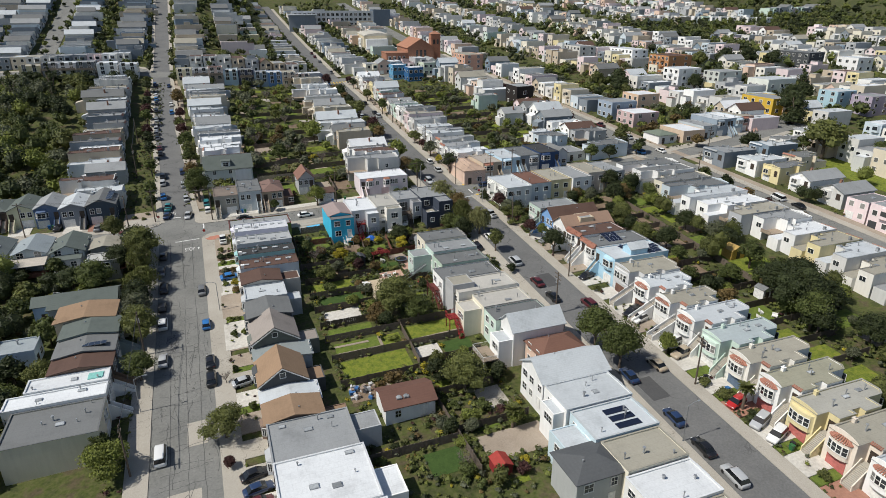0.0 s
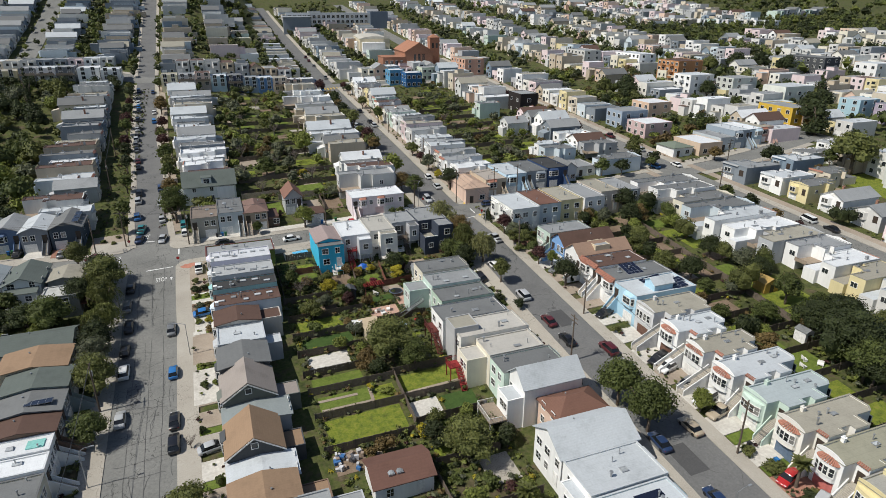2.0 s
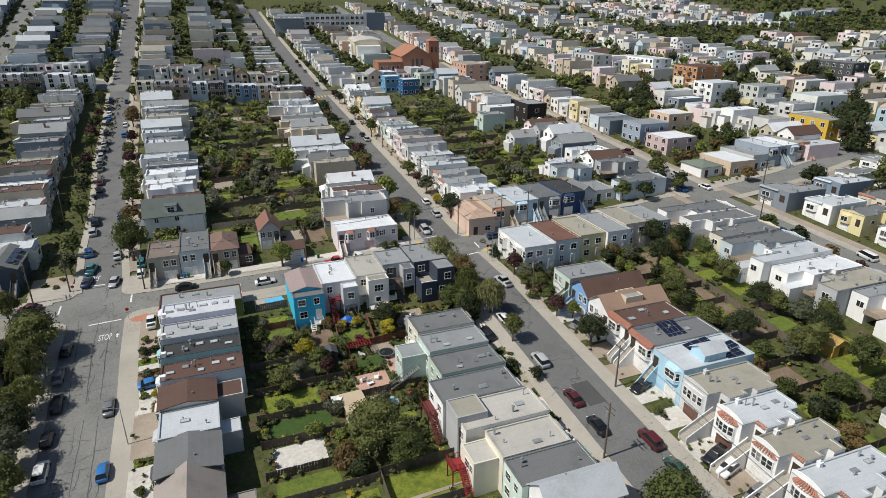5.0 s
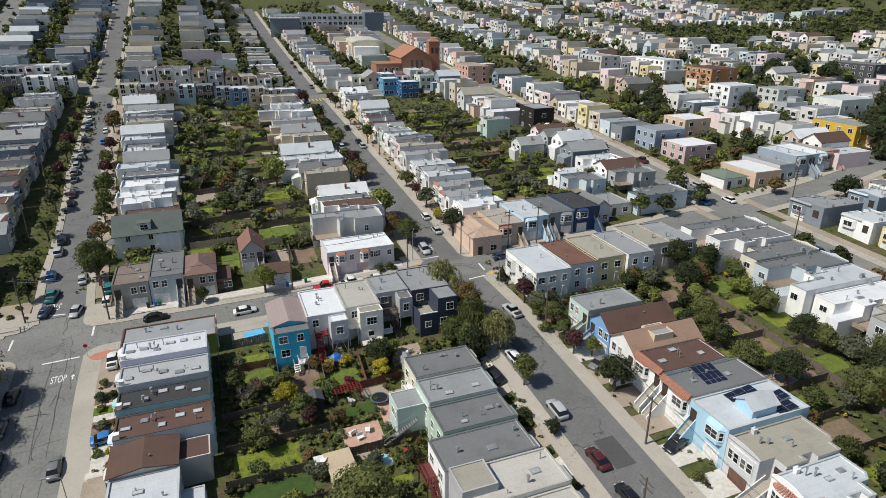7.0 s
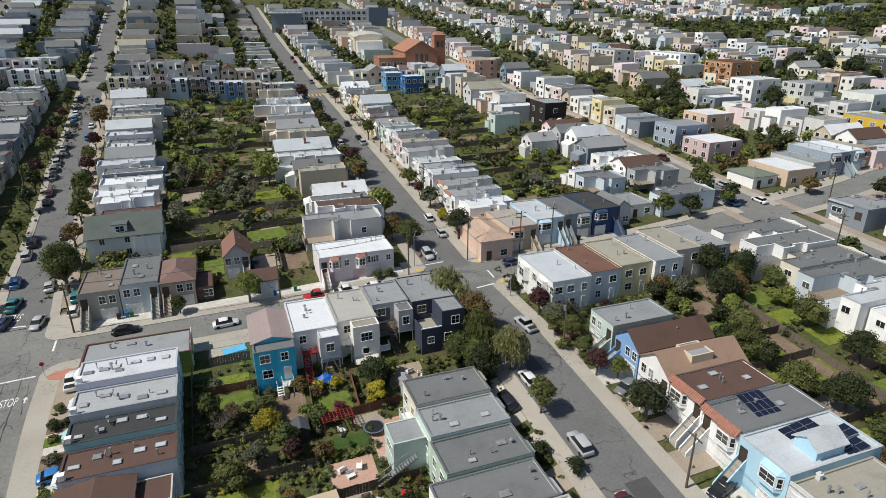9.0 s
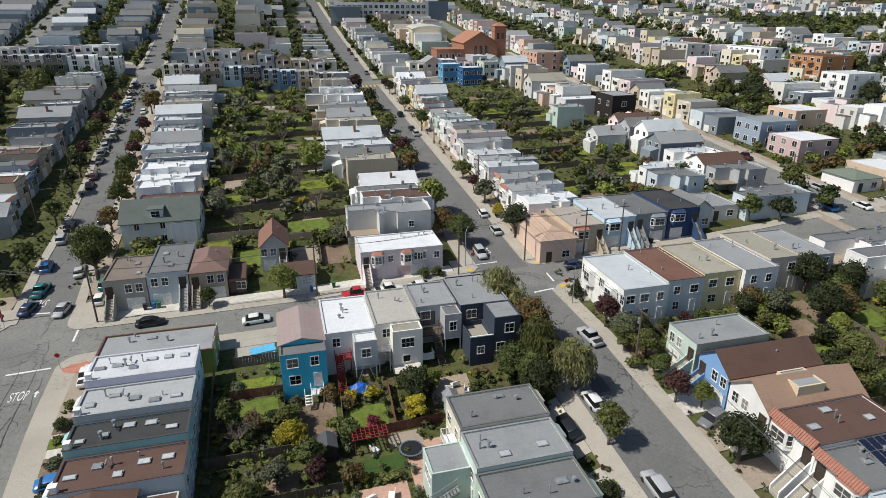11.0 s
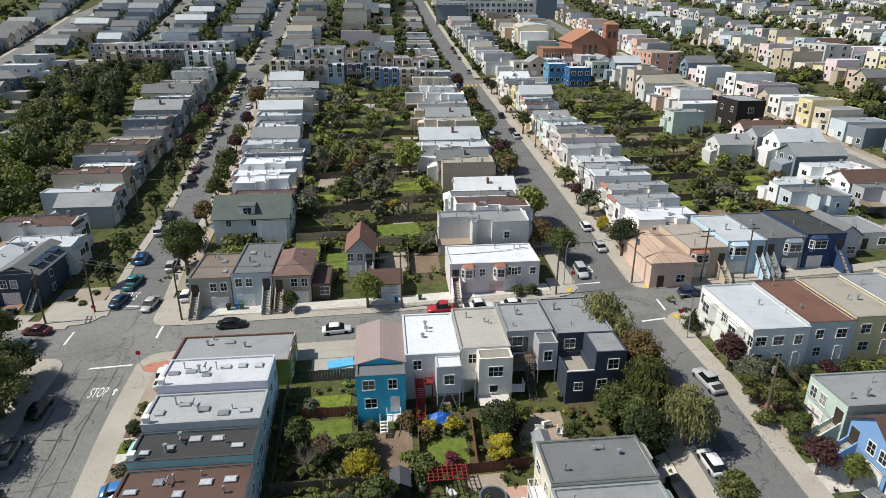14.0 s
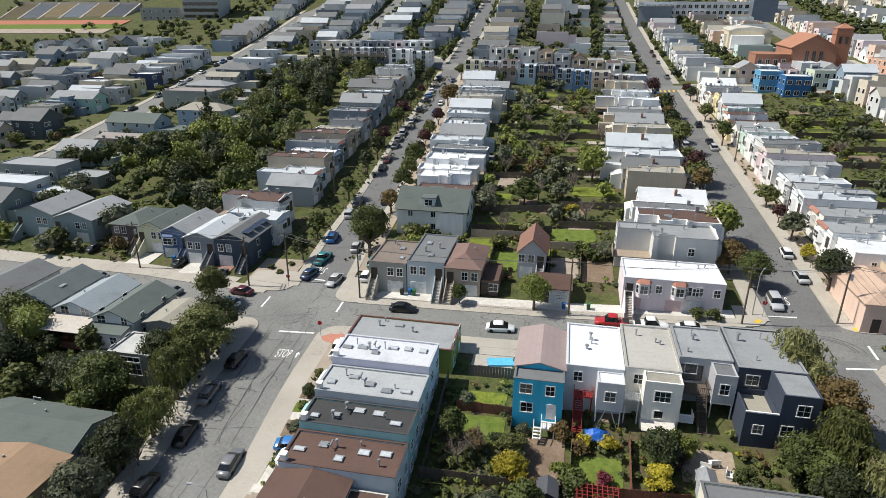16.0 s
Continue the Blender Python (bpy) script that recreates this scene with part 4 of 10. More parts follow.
def car_parts(kind):
    L, W, hood, belt, (a, b, c, d), top = CAR_SHAPES[kind]
    f, r = L / 2, -L / 2
    tail = belt if kind != "pickup" else belt - 0.05
    body = loft([(f, W * 0.78, W * 0.74, 0.32, hood - 0.16), (f - 0.18, W * 0.93, W * 0.88, 0.24, hood - 0.03), (f - 0.8, W, W * 0.93, 0.2, hood), (a, W, W * 0.95, 0.2, belt - 0.05), (a - 0.3, W, W * 0.96, 0.2, belt), (d + 0.2, W, W * 0.96, 0.2, belt),
                 (r + 0.35, W * 0.98, W * 0.93, 0.22, tail - 0.02), (r + 0.08, W * 0.92, W * 0.87, 0.28, tail - 0.08), (r, W * 0.82, W * 0.78, 0.36, tail - 0.22)])
    z0, z1, w0, w1 = belt - 0.06, top - 0.05, W * 0.93, W * 0.74
    glass = Geo().add([(a, -w0, z0), (a, w0, z0), (d, w0, z0), (d, -w0, z0), (b, -w1, z1), (b, w1, z1), (c, w1, z1), (c, -w1, z1)], [(0, 1, 5, 4), (1, 2, 6, 5), (2, 3, 7, 6), (3, 0, 4, 7), (4, 5, 6, 7), (3, 2, 1, 0)])
    roof = loft([(b + 0.06, w1 * 0.9, w1 * 0.86, z1 - 0.01, z1 + 0.03), (b - 0.2, w1 * 1.02, w1 * 0.98, z1 - 0.03, z1 + 0.06), ((b + c) / 2, w1 * 1.03, w1, z1 - 0.03, z1 + 0.075), (c + 0.2, w1 * 1.02, w1 * 0.98, z1 - 0.03, z1 + 0.06), (c - 0.08, w1 * 0.9, w1 * 0.86, z1 - 0.01, z1 + 0.03)])
    bed = Geo().box(r + 0.15, -W * 0.78, belt - 0.07, d - 0.1, W * 0.78, belt - 0.035) if kind == "pickup" else None
    return body, glass, roof, bed, (f - 0.85, r + 0.9), W


CARS = []


def ground_pose(x, y, heading):
    """Stands on the slope with its nose along the heading (degrees from +x, anticlockwise)."""
    e = 1.2
    n = Vector((gz(x - e, y) - gz(x + e, y), gz(x, y - e) - gz(x, y + e), 2 * e)).normalized()
    f = Vector((math.cos(radians(heading)), math.sin(radians(heading)), 0))
    f = (f - n * f.dot(n)).normalized()
    s = n.cross(f)
    return Matrix(((f.x, s.x, n.x, x), (f.y, s.y, n.y, y), (f.z, s.z, n.z, gz(x, y)), (0, 0, 0, 1)))


COLOUR = {"white": (0.72, 0.72, 0.71), "silver": (0.42, 0.43, 0.44), "grey": (0.16, 0.165, 0.17), "black": (0.012, 0.012, 0.014), "blue": (0.03, 0.16, 0.42), "navy": (0.02, 0.04, 0.10), "red": (0.40, 0.02, 0.02), "maroon": (0.09, 0.015, 0.018), "teal": (0.03, 0.20, 0.22), "tan": (0.40, 0.33, 0.24), "green": (0.03, 0.07, 0.05), "yellow": (0.62, 0.40, 0.02)}


def car(x, y, heading, kind="sedan", colour="silver", lift=0.04, where="parked at the kerb"):
    key = (kind, colour, y < 110, y < 200)
    m = ground_pose(x, y, heading)
    m.translation.z += lift
    label = colour + " " + {"sedan": "saloon car", "hatch": "hatchback", "suv": "sport utility car", "van": "van", "pickup": "pickup truck"}[kind] + " " + where
    if key in SHARED:
        ob = copy_thing(SHARED[key], m)
    else:
        ob = SHARED[key] = thing("car", m, label, "car", "parked cars")
        body, glass, roof, bed, axles, W = shared(("carparts", kind), lambda: car_parts(kind))
        cp = car_paint(COLOUR[colour])
        part("body", shared(("cb", kind, colour), lambda: body.mesh("body", cp, True)), None, ob)
        part("glasshouse", shared(("cg", kind), lambda: glass.mesh("glasshouse", CARGLASS)), None, ob)
        part("roof_panel", shared(("cr", kind, colour), lambda: roof.mesh("roof_panel", cp, True)), None, ob)
        if bed:
            part("load_bed", shared(("cl", kind), lambda: bed.mesh("load_bed", TYRE)), None, ob)
        for ax in axles if y >= 200 else ():
            tagged(part("axle", shared(("axle", W), lambda: Geo().cyl(0, 0, -W - 0.01, -W + 0.21, 0.32, n=10).cyl(0, 0, W - 0.21, W + 0.01, 0.32, n=10).mesh("axle", TYRE)), None, ob, m=Matrix.Translation((ax, 0, 0.32)) @ Matrix.Rotation(math.pi / 2, 4, "X")), kind="stuff")
        for ax in axles if y < 200 else ():
            for s in (-1, 1):
                wm = Matrix.Translation((ax, s * (W - 0.1), 0.32)) @ Matrix.Rotation(math.pi / 2, 4, "X")
                part("wheel", shared("wheel", lambda: Geo().cyl(0, 0, -0.11, 0.11, 0.32, n=12).mesh("wheel", TYRE)), None, ob, m=wm)
        f = CAR_SHAPES[kind][0] / 2
        for s in (-1, 1) if y < 110 else ():
            part("headlight", shared("headlight", lambda: Geo().box(-0.05, -0.17, -0.06, 0.05, 0.17, 0.06).mesh("headlight", plain("lamp_glass", (0.7, 0.7, 0.7), 0.15))), None, ob, m=Matrix.Translation((f - 0.1, s * W * 0.66, 0.62)))
            part("tail_light", shared("tail_light", lambda: Geo().box(-0.04, -0.14, -0.07, 0.04, 0.14, 0.07).mesh("tail_light", plain("lamp_red", (0.35, 0.01, 0.01), 0.2))), None, ob, m=Matrix.Translation((-f + 0.07, s * W * 0.68, 0.72)))
    tagged(ob, label, "car", "parked cars")
    CARS.append((x, y))
    return ob

# ---- colours ----
OFFWHITE, CREAM, IVORY = (0.82, 0.815, 0.795), (0.72, 0.67, 0.55), (0.77, 0.745, 0.68)
GREYW, SLATE, CHARCOAL = (0.42, 0.43, 0.44), (0.22, 0.25, 0.28), (0.07, 0.075, 0.08)
MINT, SAGE, OLIVE, TEAL = (0.55, 0.66, 0.58), (0.42, 0.52, 0.42), (0.24, 0.27, 0.06), (0.30, 0.52, 0.52)
PALEPINK = (0.80, 0.71, 0.72)
SKYB, AQUA, PINKW, YELLOW = (0.42, 0.62, 0.74), (0.05, 0.46, 0.68), (0.74, 0.61, 0.61), (0.68, 0.59, 0.34)
PEACH, TAN, BROWN, LILAC = (0.68, 0.50, 0.40), (0.50, 0.42, 0.32), (0.22, 0.15, 0.11), (0.66, 0.64, 0.74)
R_WHITE, R_PALE, R_GREY, R_MID = (0.68, 0.70, 0.715), (0.50, 0.53, 0.55), (0.29, 0.30, 0.305), (0.165, 0.17, 0.17)
R_DARK, R_TAN, R_BROWN, R_RED = (0.055, 0.055, 0.055), (0.335, 0.315, 0.26), (0.115, 0.070, 0.055), (0.17, 0.09, 0.066)
R_ORANGE, R_GREEN, R_TAUPE = (0.29, 0.195, 0.125), (0.12, 0.14, 0.128), (0.29, 0.255, 0.23)

# ---- row along the east side of the west street, fronts to the west ----
def row_w(y0, y1, depth, h, wall, roof, label, x=-1.0, **kw):
    kw.setdefault("stair", False)
    return house(x, (y0 + y1) / 2, "W", y1 - y0 - 0.06, depth, h, wall, roof, label, **kw)


WROW = []
row_w(50.0, 58.2, 14, 5.8, OFFWHITE, R_WHITE, "white stucco row house with a bright flat roof", sky=2)
row_w(58.2, 69.8, 13.5, 6.0, OFFWHITE, R_WHITE, "white stucco house with bright white flat roof and light wells", sky=4, ext=(6, 4, 4.2, 1.5))
row_w(69.8, 79.4, 13.0, 6.0, GREYW, R_GREY, "grey house with flat grey roof and red entrance stairs", sky=3, ext=(4.4, 4.6, 4.8, -2.0))
row_w(79.6, 85.0, 9.2, 5.6, BROWN, R_ORANGE, "brown-shingled house with a low tan shingle roof", style="gable_side", ridge=0.9, ext=(4.0, 4.5, 3.2, 0))
row_w(85.0, 90.2, 9.6, 4.5, GREYW, R_PALE, "narrow house with patched pale roof sheeting", style="gable_side", ridge=0.5)
h_g1 = row_w(90.3, 98.3, 8.2, 5.2, CHARCOAL, R_ORANGE, "black house with white-edged gable and orange-brown shingles", style="gable_side", ridge=2.8, ext=(4.5, 3.5, 3.2, 0))
row_w(98.4, 103.3, 10.4, 4.4, GREYW, (0.26, 0.29, 0.29), "house with pale grey curved roof between two gables", style="gable_side", ridge=0.5)
h_g2 = row_w(103.5, 111.6, 8.6, 5.3, (0.14, 0.15, 0.13), R_TAUPE, "dark green-grey gabled house with beige shingles", style="gable_side", ridge=2.8, ext=(4.2, 4.2, 3.6, 1.2))
row_w(111.7, 119.4, 8.6, 5.9, CHARCOAL, R_MID, "charcoal house with dark roof and a roof window", style="gable_side", ridge=0.8)
row_w(119.5, 126.6, 8.8, 5.9, GREYW, R_PALE, "row house with pale grey roof and a raised skylight box", sky=1, ext=(3.6, 3.0, 4.2, 1.2))
row_w(126.7, 133.1, 8.4, 5.8, (0.55, 0.52, 0.47), R_BROWN, "row house with a low brown shingle roof", style="gable_side", ridge=0.7, ext=(4.6, 4.4, 5.0, -0.6))
WROW.append(row_w(133.2, 138.9, 13.4, 6.4, (0.56, 0.62, 0.66), R_BROWN, "row house with reddish-brown flat roof, skylights and pale rear wall", sky=5, vents=3))
WROW.append(row_w(139.0, 143.9, 13.4, 6.6, TEAL, R_DARK, "teal row house with a black flat roof and skylights", sky=5, vents=3, cornice=plain("coping_dark", (0.06, 0.06, 0.06))))
WROW.append(row_w(144.0, 149.9, 13.4, 6.4, (0.50, 0.52, 0.53), (0.40, 0.415, 0.42), "row house with light grey flat roof and skylights", sky=5, vents=3))
WROW.append(row_w(150.0, 156.2, 13.4, 6.4, LILAC, (0.56, 0.575, 0.60), "pale lilac row house with white flat roof and skylights", sky=6, vents=3))
for t_, w_, h_ in zip(WROW, (5.64, 4.84, 5.84, 6.14), (6.4, 6.6, 6.4, 6.4)):
    part("chimney", Geo().box(w_ / 2 - 0.75, 0.25, h_ - 0.3, w_ / 2 - 0.1, 0.9, h_ + 0.75).box(w_ / 2 - 0.82, 0.18, h_ + 0.75, w_ / 2 - 0.03, 0.97, h_ + 0.88), WHITE, t_)
    part("aerial", Geo().cyl(-w_ * 0.1, 5.0, h_ - 0.2, h_ + 0.6, 0.05, n=6).tube((-w_ * 0.1 - 0.5, 5.0, h_ + 0.55), (-w_ * 0.1 + 0.5, 5.0, h_ + 0.55), 0.12, 0.12, 6), TIN, t_)
for t_, d_, w_ in ((h_g1, 8.2, 7.94), (h_g2, 8.6, 8.04)):
    window(t_, on_side(1, d_ / 2, 5.9, w_), 0.9, 0.9, TRIM, 0)
    part("verge_board", Geo().prism([(-0.45, 4.85), (d_ / 2, 8.0), (d_ + 0.45, 4.85), (d_ + 0.45, 4.62), (d_ / 2, 7.75), (-0.45, 4.62)], w_ / 2 + 0.4, w_ / 2 + 0.46, "x"), TRIM, t_)
row_w(157.2, 165.0, 16, 4.2, OLIVE, R_GREY, "olive-green corner building with a stained grey roof", sky=1, vents=3, front="plain", cornice=paint((0.13, 0.05, 0.045)), x=-2.0)

# ---- row along the west side of the east street, fronts to the east ----
def row_b(y0, y1, depth, h, wall, roof, label, x=55.0, **kw):
    return house(x, (y0 + y1) / 2, "E", y1 - y0 - 0.06, depth, h, wall, roof, label, **kw)


h_b1 = row_b(130.7, 137.2, 11.4, 6.2, CREAM, R_MID, "cream row house with grey flat roof and rear balcony stairs", sky=1, vents=3)
h_b2 = row_b(124.2, 130.6, 11.4, 6.2, (0.50, 0.60, 0.54), R_GREY, "pale green row house with light grey roof", sky=2, vents=3, ext=(4.6, 4.6, 4.9, 1.0))
row_b(117.7, 124.1, 11.6, 6.1, SAGE, R_MID, "sage row house with grey flat roof and a white light well", sky=2, vents=3)
h_b4 = row_b(110.8, 117.6, 14, 6.0, OFFWHITE, R_MID, "white row house with grey flat roof", sky=1, vents=3)
h_b5 = row_b(103.8, 110.7, 14, 6.1, IVORY, (0.46, 0.44, 0.40), "row house with pale tan roof and grey rear wing", sky=2, vents=3, x=56)
h_b7 = row_b(97.3, 103.7, 11, 5.9, CREAM, (0.47, 0.45, 0.41), "cream row house with red rear stairs", sky=1, vents=3, ext=(4.6, 4.0, 5.0, 0.3), x=56)
row_b(91.5, 97.2, 12, 5.8, MINT, R_MID, "mint-green row house with dark grey roof", vents=3, x=57)
h_b9 = row_b(85.7, 91.4, 11.0, 6.6, OFFWHITE, R_PALE, "white gabled house with pale roof and rear deck", style="gable", ridge=2.4, ext=(4.0, 3.0, 4.8, -0.6), sides="+", x=57)
row_b(78.8, 85.4, 9.5, 4.4, PEACH, R_RED, "peach house with red-brown hipped roof", style="hip", ridge=1.9, x=58)
row_b(70.5, 78.4, 13.0, 5.9, OFFWHITE, R_PALE, "tall white gabled house with pale grey roof", style="gable", ridge=2.3, x=57, rear=3)
row_b(63.0, 70.2, 12.5, 6.0, OFFWHITE, R_PALE, "white row house with pale blue-grey flat roof", vents=3, x=56.5, sky=1, ext=(4, 2, 5.2, -1))
h_pv1 = row_b(55.5, 62.8, 11.5, 5.9, (0.50, 0.60, 0.64), R_PALE, "row house with pale roof and black solar panels", vents=3, x=56, ext=(5, 4.6, 4.8, -0.5))
row_b(48.5, 55.3, 10.4, 5.9, CREAM, R_TAN, "row house with beige flat roof", vents=3, x=55.6)
row_b(41.6, 48.3, 11, 5.9, OFFWHITE, R_WHITE, "white row house with white flat roof", vents=3, x=55.6)
row_b(34.6, 41.5, 11, 5.9, IVORY, R_TAN, "ivory row house with orange-tan roof", vents=3, x=55.6)
house(41.8, 56.2, "N", 8.2, 6.6, 5.6, (0.40, 0.41, 0.40), (0.10, 0.105, 0.11), "grey rear house with a dark hipped roof", style="hip", ridge=1.2, front="plain", stair=False, vents=1)

# ---- row along the east side of the east street, fronts to the west ----
def row_c(y0, y1, depth, h, wall, roof, label, x=79.5, **kw):
    kw.setdefault("front", "tile")
    return house(x, (y0 + y1) / 2, "W", y1 - y0 - 0.06, depth, h, wall, roof, label, **kw)


row_c(136.4, 143.0, 12, 5.6, MINT, R_GREY, "pale green house with flat roof and arched entrance", front="plain", vents=3)
row_c(129.4, 135.6, 14, 5.4, (0.20, 0.36, 0.62), R_BROWN, "blue gabled house with brown shingle roof", style="gable", ridge=2.2, front="plain", sides="+")
h_c3 = row_c(122.2, 129.2, 14, 5.4, OFFWHITE, (0.33, 0.22, 0.16), "white gabled house with tan-brown shingles and a dormer box", style="gable", ridge=2.4, front="plain")
h_c4 = row_c(115.4, 122.0, 13, 6.6, OFFWHITE, R_BROWN, "white house with brown flat roof behind a red clay-tile edge", sky=3)
h_pv2 = row_c(109.0, 115.4, 15, 6.6, OFFWHITE, R_MID, "white house with grey roof, solar panels and red clay-tile edge", vents=3, sky=2)
h_pv3 = row_c(101.4, 109.0, 15, 6.9, SKYB, R_PALE, "sky-blue house with roof room and solar panels", front="bay", vents=2)
for t_, w_ in ((h_c4, 6.54), (h_pv2, 6.34)):
    e_ = part("tile_edge", Geo().prism([(-0.75, 6.25), (0.0, 6.25), (0.12, 7.05), (0.0, 7.05)], -w_ / 2, w_ / 2, "x"), TERRACOTTA, t_, "sloping red clay-tile edge")
    g_ = Geo()
    for k_ in range(20):
        q_ = -w_ / 2 + w_ * (k_ + 0.5) / 20
        g_.tube((q_, -0.78, 6.24), (q_, 0.02, 7.1), 0.10, 0.09, 5)
    part("tiles", g_, TERRACOTTA, e_)


def bowed_house(y0, y1, depth, h, wall, roof, label, x=79.5, tile=True, bow=True, garage=None, run=3.2, court=(2.4, 4.2), seed=0):
    """A stucco row house with a bowed front over the garage, an entry recess with outside stairs and a court cut out of its rear."""
    w, r = y1 - y0 - 0.06, random.Random(seed + int(y0))
    t = thing("house", Matrix.Translation((x, (y0 + y1) / 2, gz(x, (y0 + y1) / 2))) @ Matrix.Rotation(radians(FACE["W"]), 4, "Z"), label, "house")
    HOUSES.append((x, (y0 + y1) / 2, "W", w, depth))
    wm, rm = paint(wall), roofing(roof)
    a, e, q = w / 2, w / 2 - 1.9, 2.6
    cw, cl = court
    pts = [(-a, 0), (e, 0), (e, q), (a, q), (a, q + 3.6), (a - 1.0, q + 3.6), (a - 1.0, q + 5.6), (a, q + 5.6), (a, depth - cl), (a - cw, depth - cl), (a - cw, depth - 0.9), (a - cw - 1.0, depth), (-a, depth)]
    part("wall", poly_walls(pts, h), wm, t)
    part("roof", poly_roof(pts, h), rm, t)
    part("coping", poly_cap(pts, h), roofing(shade(roof, 0.92)), t)
    mid, half = (-a + e) / 2, (e + a) / 2
    up = h - 3.35
    # bowed upper front, its windows and its cap
    k, out = half * (0.72 if tile and bow else 0.88), 0.8 if bow else 0.3
    arc = [(mid + k * math.sin(u), -out * math.cos(u) ** 0.8) for u in [math.pi * v / 12 for v in (-6, -4, -2, 0, 2, 4, 6)]]
    b = part("bay", Geo().prism([(arc[0][0], 0.05)] + [(px, min(py, -0.02)) for px, py in arc] + [(arc[-1][0], 0.05)], up - 0.25, h - 0.55, "z"), wm, t)
    for m in (1, 2, 3, 4):
        (xa, ya), (xb, yb) = arc[m], arc[m + 1]
        ang = math.atan2(yb - ya, xb - xa)
        window(b, Matrix.Translation(((xa + xb) / 2, (ya + yb) / 2 - 0.03, up + 0.75)) @ Matrix.Rotation(ang, 4, "Z"), 0.75, 1.4, TRIM, 0)
    if tile:
        g = Geo()
        for m in range(15):
            u = -math.pi / 2 + math.pi * m / 14
            xo = mid + (k + 0.12) * math.sin(u)
            g.tube((xo, -(out + 0.12) * max(0.02, math.cos(u)) ** 0.8, h - 0.6), (mid + k * 0.8 * math.sin(u), 0.02, h - 0.25 + 0.35 * math.cos(u)), 0.13, 0.11, 6)
        part("tile_cap", g, TERRACOTTA, b, "worn red clay-tile cap")
        g = Geo()
        for m in range(6):
            g.tube((e + 0.16 + 0.3 * m, q - 0.25, h - 0.15), (e + 0.16 + 0.3 * m, q + 0.25, h + 0.18), 0.14, 0.12, 6)
        part("tile_edge", g, TERRACOTTA, t)
    curve = [(-a + (e + a) * v / 10, h + 0.12 + (0.6 if tile else 0.35) * max(0.0, math.sin(math.pi * v / 10)) ** 0.7 + 0.3 * (1 - v / 10)) for v in range(11)]
    part("front_parapet", Geo().prism([(-a, h - 0.1), (e, h - 0.1)] + curve[::-1], 0.0, 0.18, "y"), wm, t)
    garage_door(t, on_front(mid, 0.02), round(min(2.9, half * 1.25), 1), 2.1, garage)
    house_door(t, on_front((e + a) / 2, up, q))
    front_stairs(t, (e + a) / 2, -run, up, run, 1.5, CONCRETE, wm, 1.5)
    part("landing", Geo().box(e + 0.05, 1.5, -1.0, a, q, up), CONCRETE, t)
    for yy in (q + 1.6, depth * 0.62):
        window(t, on_side(1, yy, up + 0.9, w), 0.7, 1.1, TRIM, 0)
    window(t, on_rear(-a * 0.45, up + 0.6, depth), 1.4, 1.3)
    window(t, on_rear(a * 0.1, up + 0.6, depth), 1.0, 1.3)
    skylight(t, -0.6, depth * 0.55, h - 0.15, 0.7, 1.1)
    if seed % 2:
        skylight(t, -1.2, depth * 0.78, h - 0.15, 0.7, 1.1)
    for n in range(3):
        pipe_vent(t, r.uniform(-a + 0.8, a - 2.6), r.uniform(3.0, depth - 2.0), h - 0.15, r.choice((0.6, 0.9, 1.2)), r.choice((0.09, 0.13)))
    chimney(t, -a + 0.5, depth * 0.3, h - 0.15, 0.7, wm)
    return t


BROWNDOOR, PINKDOOR = plain("garage_brown", (0.16, 0.085, 0.06), 0.6), plain("garage_pink", (0.50, 0.16, 0.14), 0.6)
bowed_house(94.0, 101.4, 13.5, 6.4, (0.60, 0.60, 0.60), R_TAN, "pale grey stucco house with tan flat roof and dark garage", tile=False, bow=False, garage=BROWNDOOR, run=4.6, court=(1.6, 1.2))
bowed_house(86.9, 93.9, 12.0, 6.4, OFFWHITE, R_PALE, "white row house with red tiled bay and long outside stairs", garage=BROWNDOOR, run=4.8, court=(2.2, 2.4), seed=1)
bowed_house(80.3, 86.8, 13.0, 6.3, OFFWHITE, R_TAN, "white row house with tan roof, sloped tile edge and long stairs", bow=False, run=5.0, court=(2.2, 2.6), seed=2)
bowed_house(73.2, 80.1, 15, 6.3, OFFWHITE, R_PALE, "white row house with red tiled bay and pale blue-grey roof", seed=3, run=1.6)
bowed_house(66.3, 73.0, 15, 6.2, MINT, (0.40, 0.45, 0.46), "mint row house with bowed front and pale grey roof", tile=False, seed=5, run=1.6)
bowed_house(59.3, 66.1, 15.5, 6.2, IVORY, R_TAN, "ivory row house with red tiled bay and tan roof", seed=6, garage=plain("garage_blue", (0.12, 0.17, 0.24), 0.6), run=1.8)
bowed_house(52.7, 59.1, 16, 6.1, OFFWHITE, (0.30, 0.29, 0.22), "white row house with red tiled bay and olive-tan roof", seed=8, garage=PINKDOOR, run=1.8)
bowed_house(45.8, 52.5, 16, 6.1, YELLOW, (0.36, 0.35, 0.31), "pale yellow row house with bowed front and grey-tan roof", tile=False, seed=9, garage=PINKDOOR, run=1.8)
bowed_house(38.8, 45.6, 16, 6.1, (0.70, 0.62, 0.53), R_TAN, "pale peach row house with red tiled bay", seed=10, garage=PINKDOOR, run=1.8)
bowed_house(31.8, 38.6, 16, 6.1, OFFWHITE, R_PALE, "white row house with red tiled bay and pale roof", seed=11, run=1.8)

# ---- row along the south side of the cross street, fronts to the north ----
def row_n(x0, x1, depth, h, wall, roof, label, y=162.0, **kw):
    kw.setdefault("front", "plain")
    kw.setdefault("stair", False)
    kw.setdefault("down", 5.0)
    return house((x0 + x1) / 2, y, "N", x1 - x0 - 0.06, depth, h, wall, roof, label, **kw)


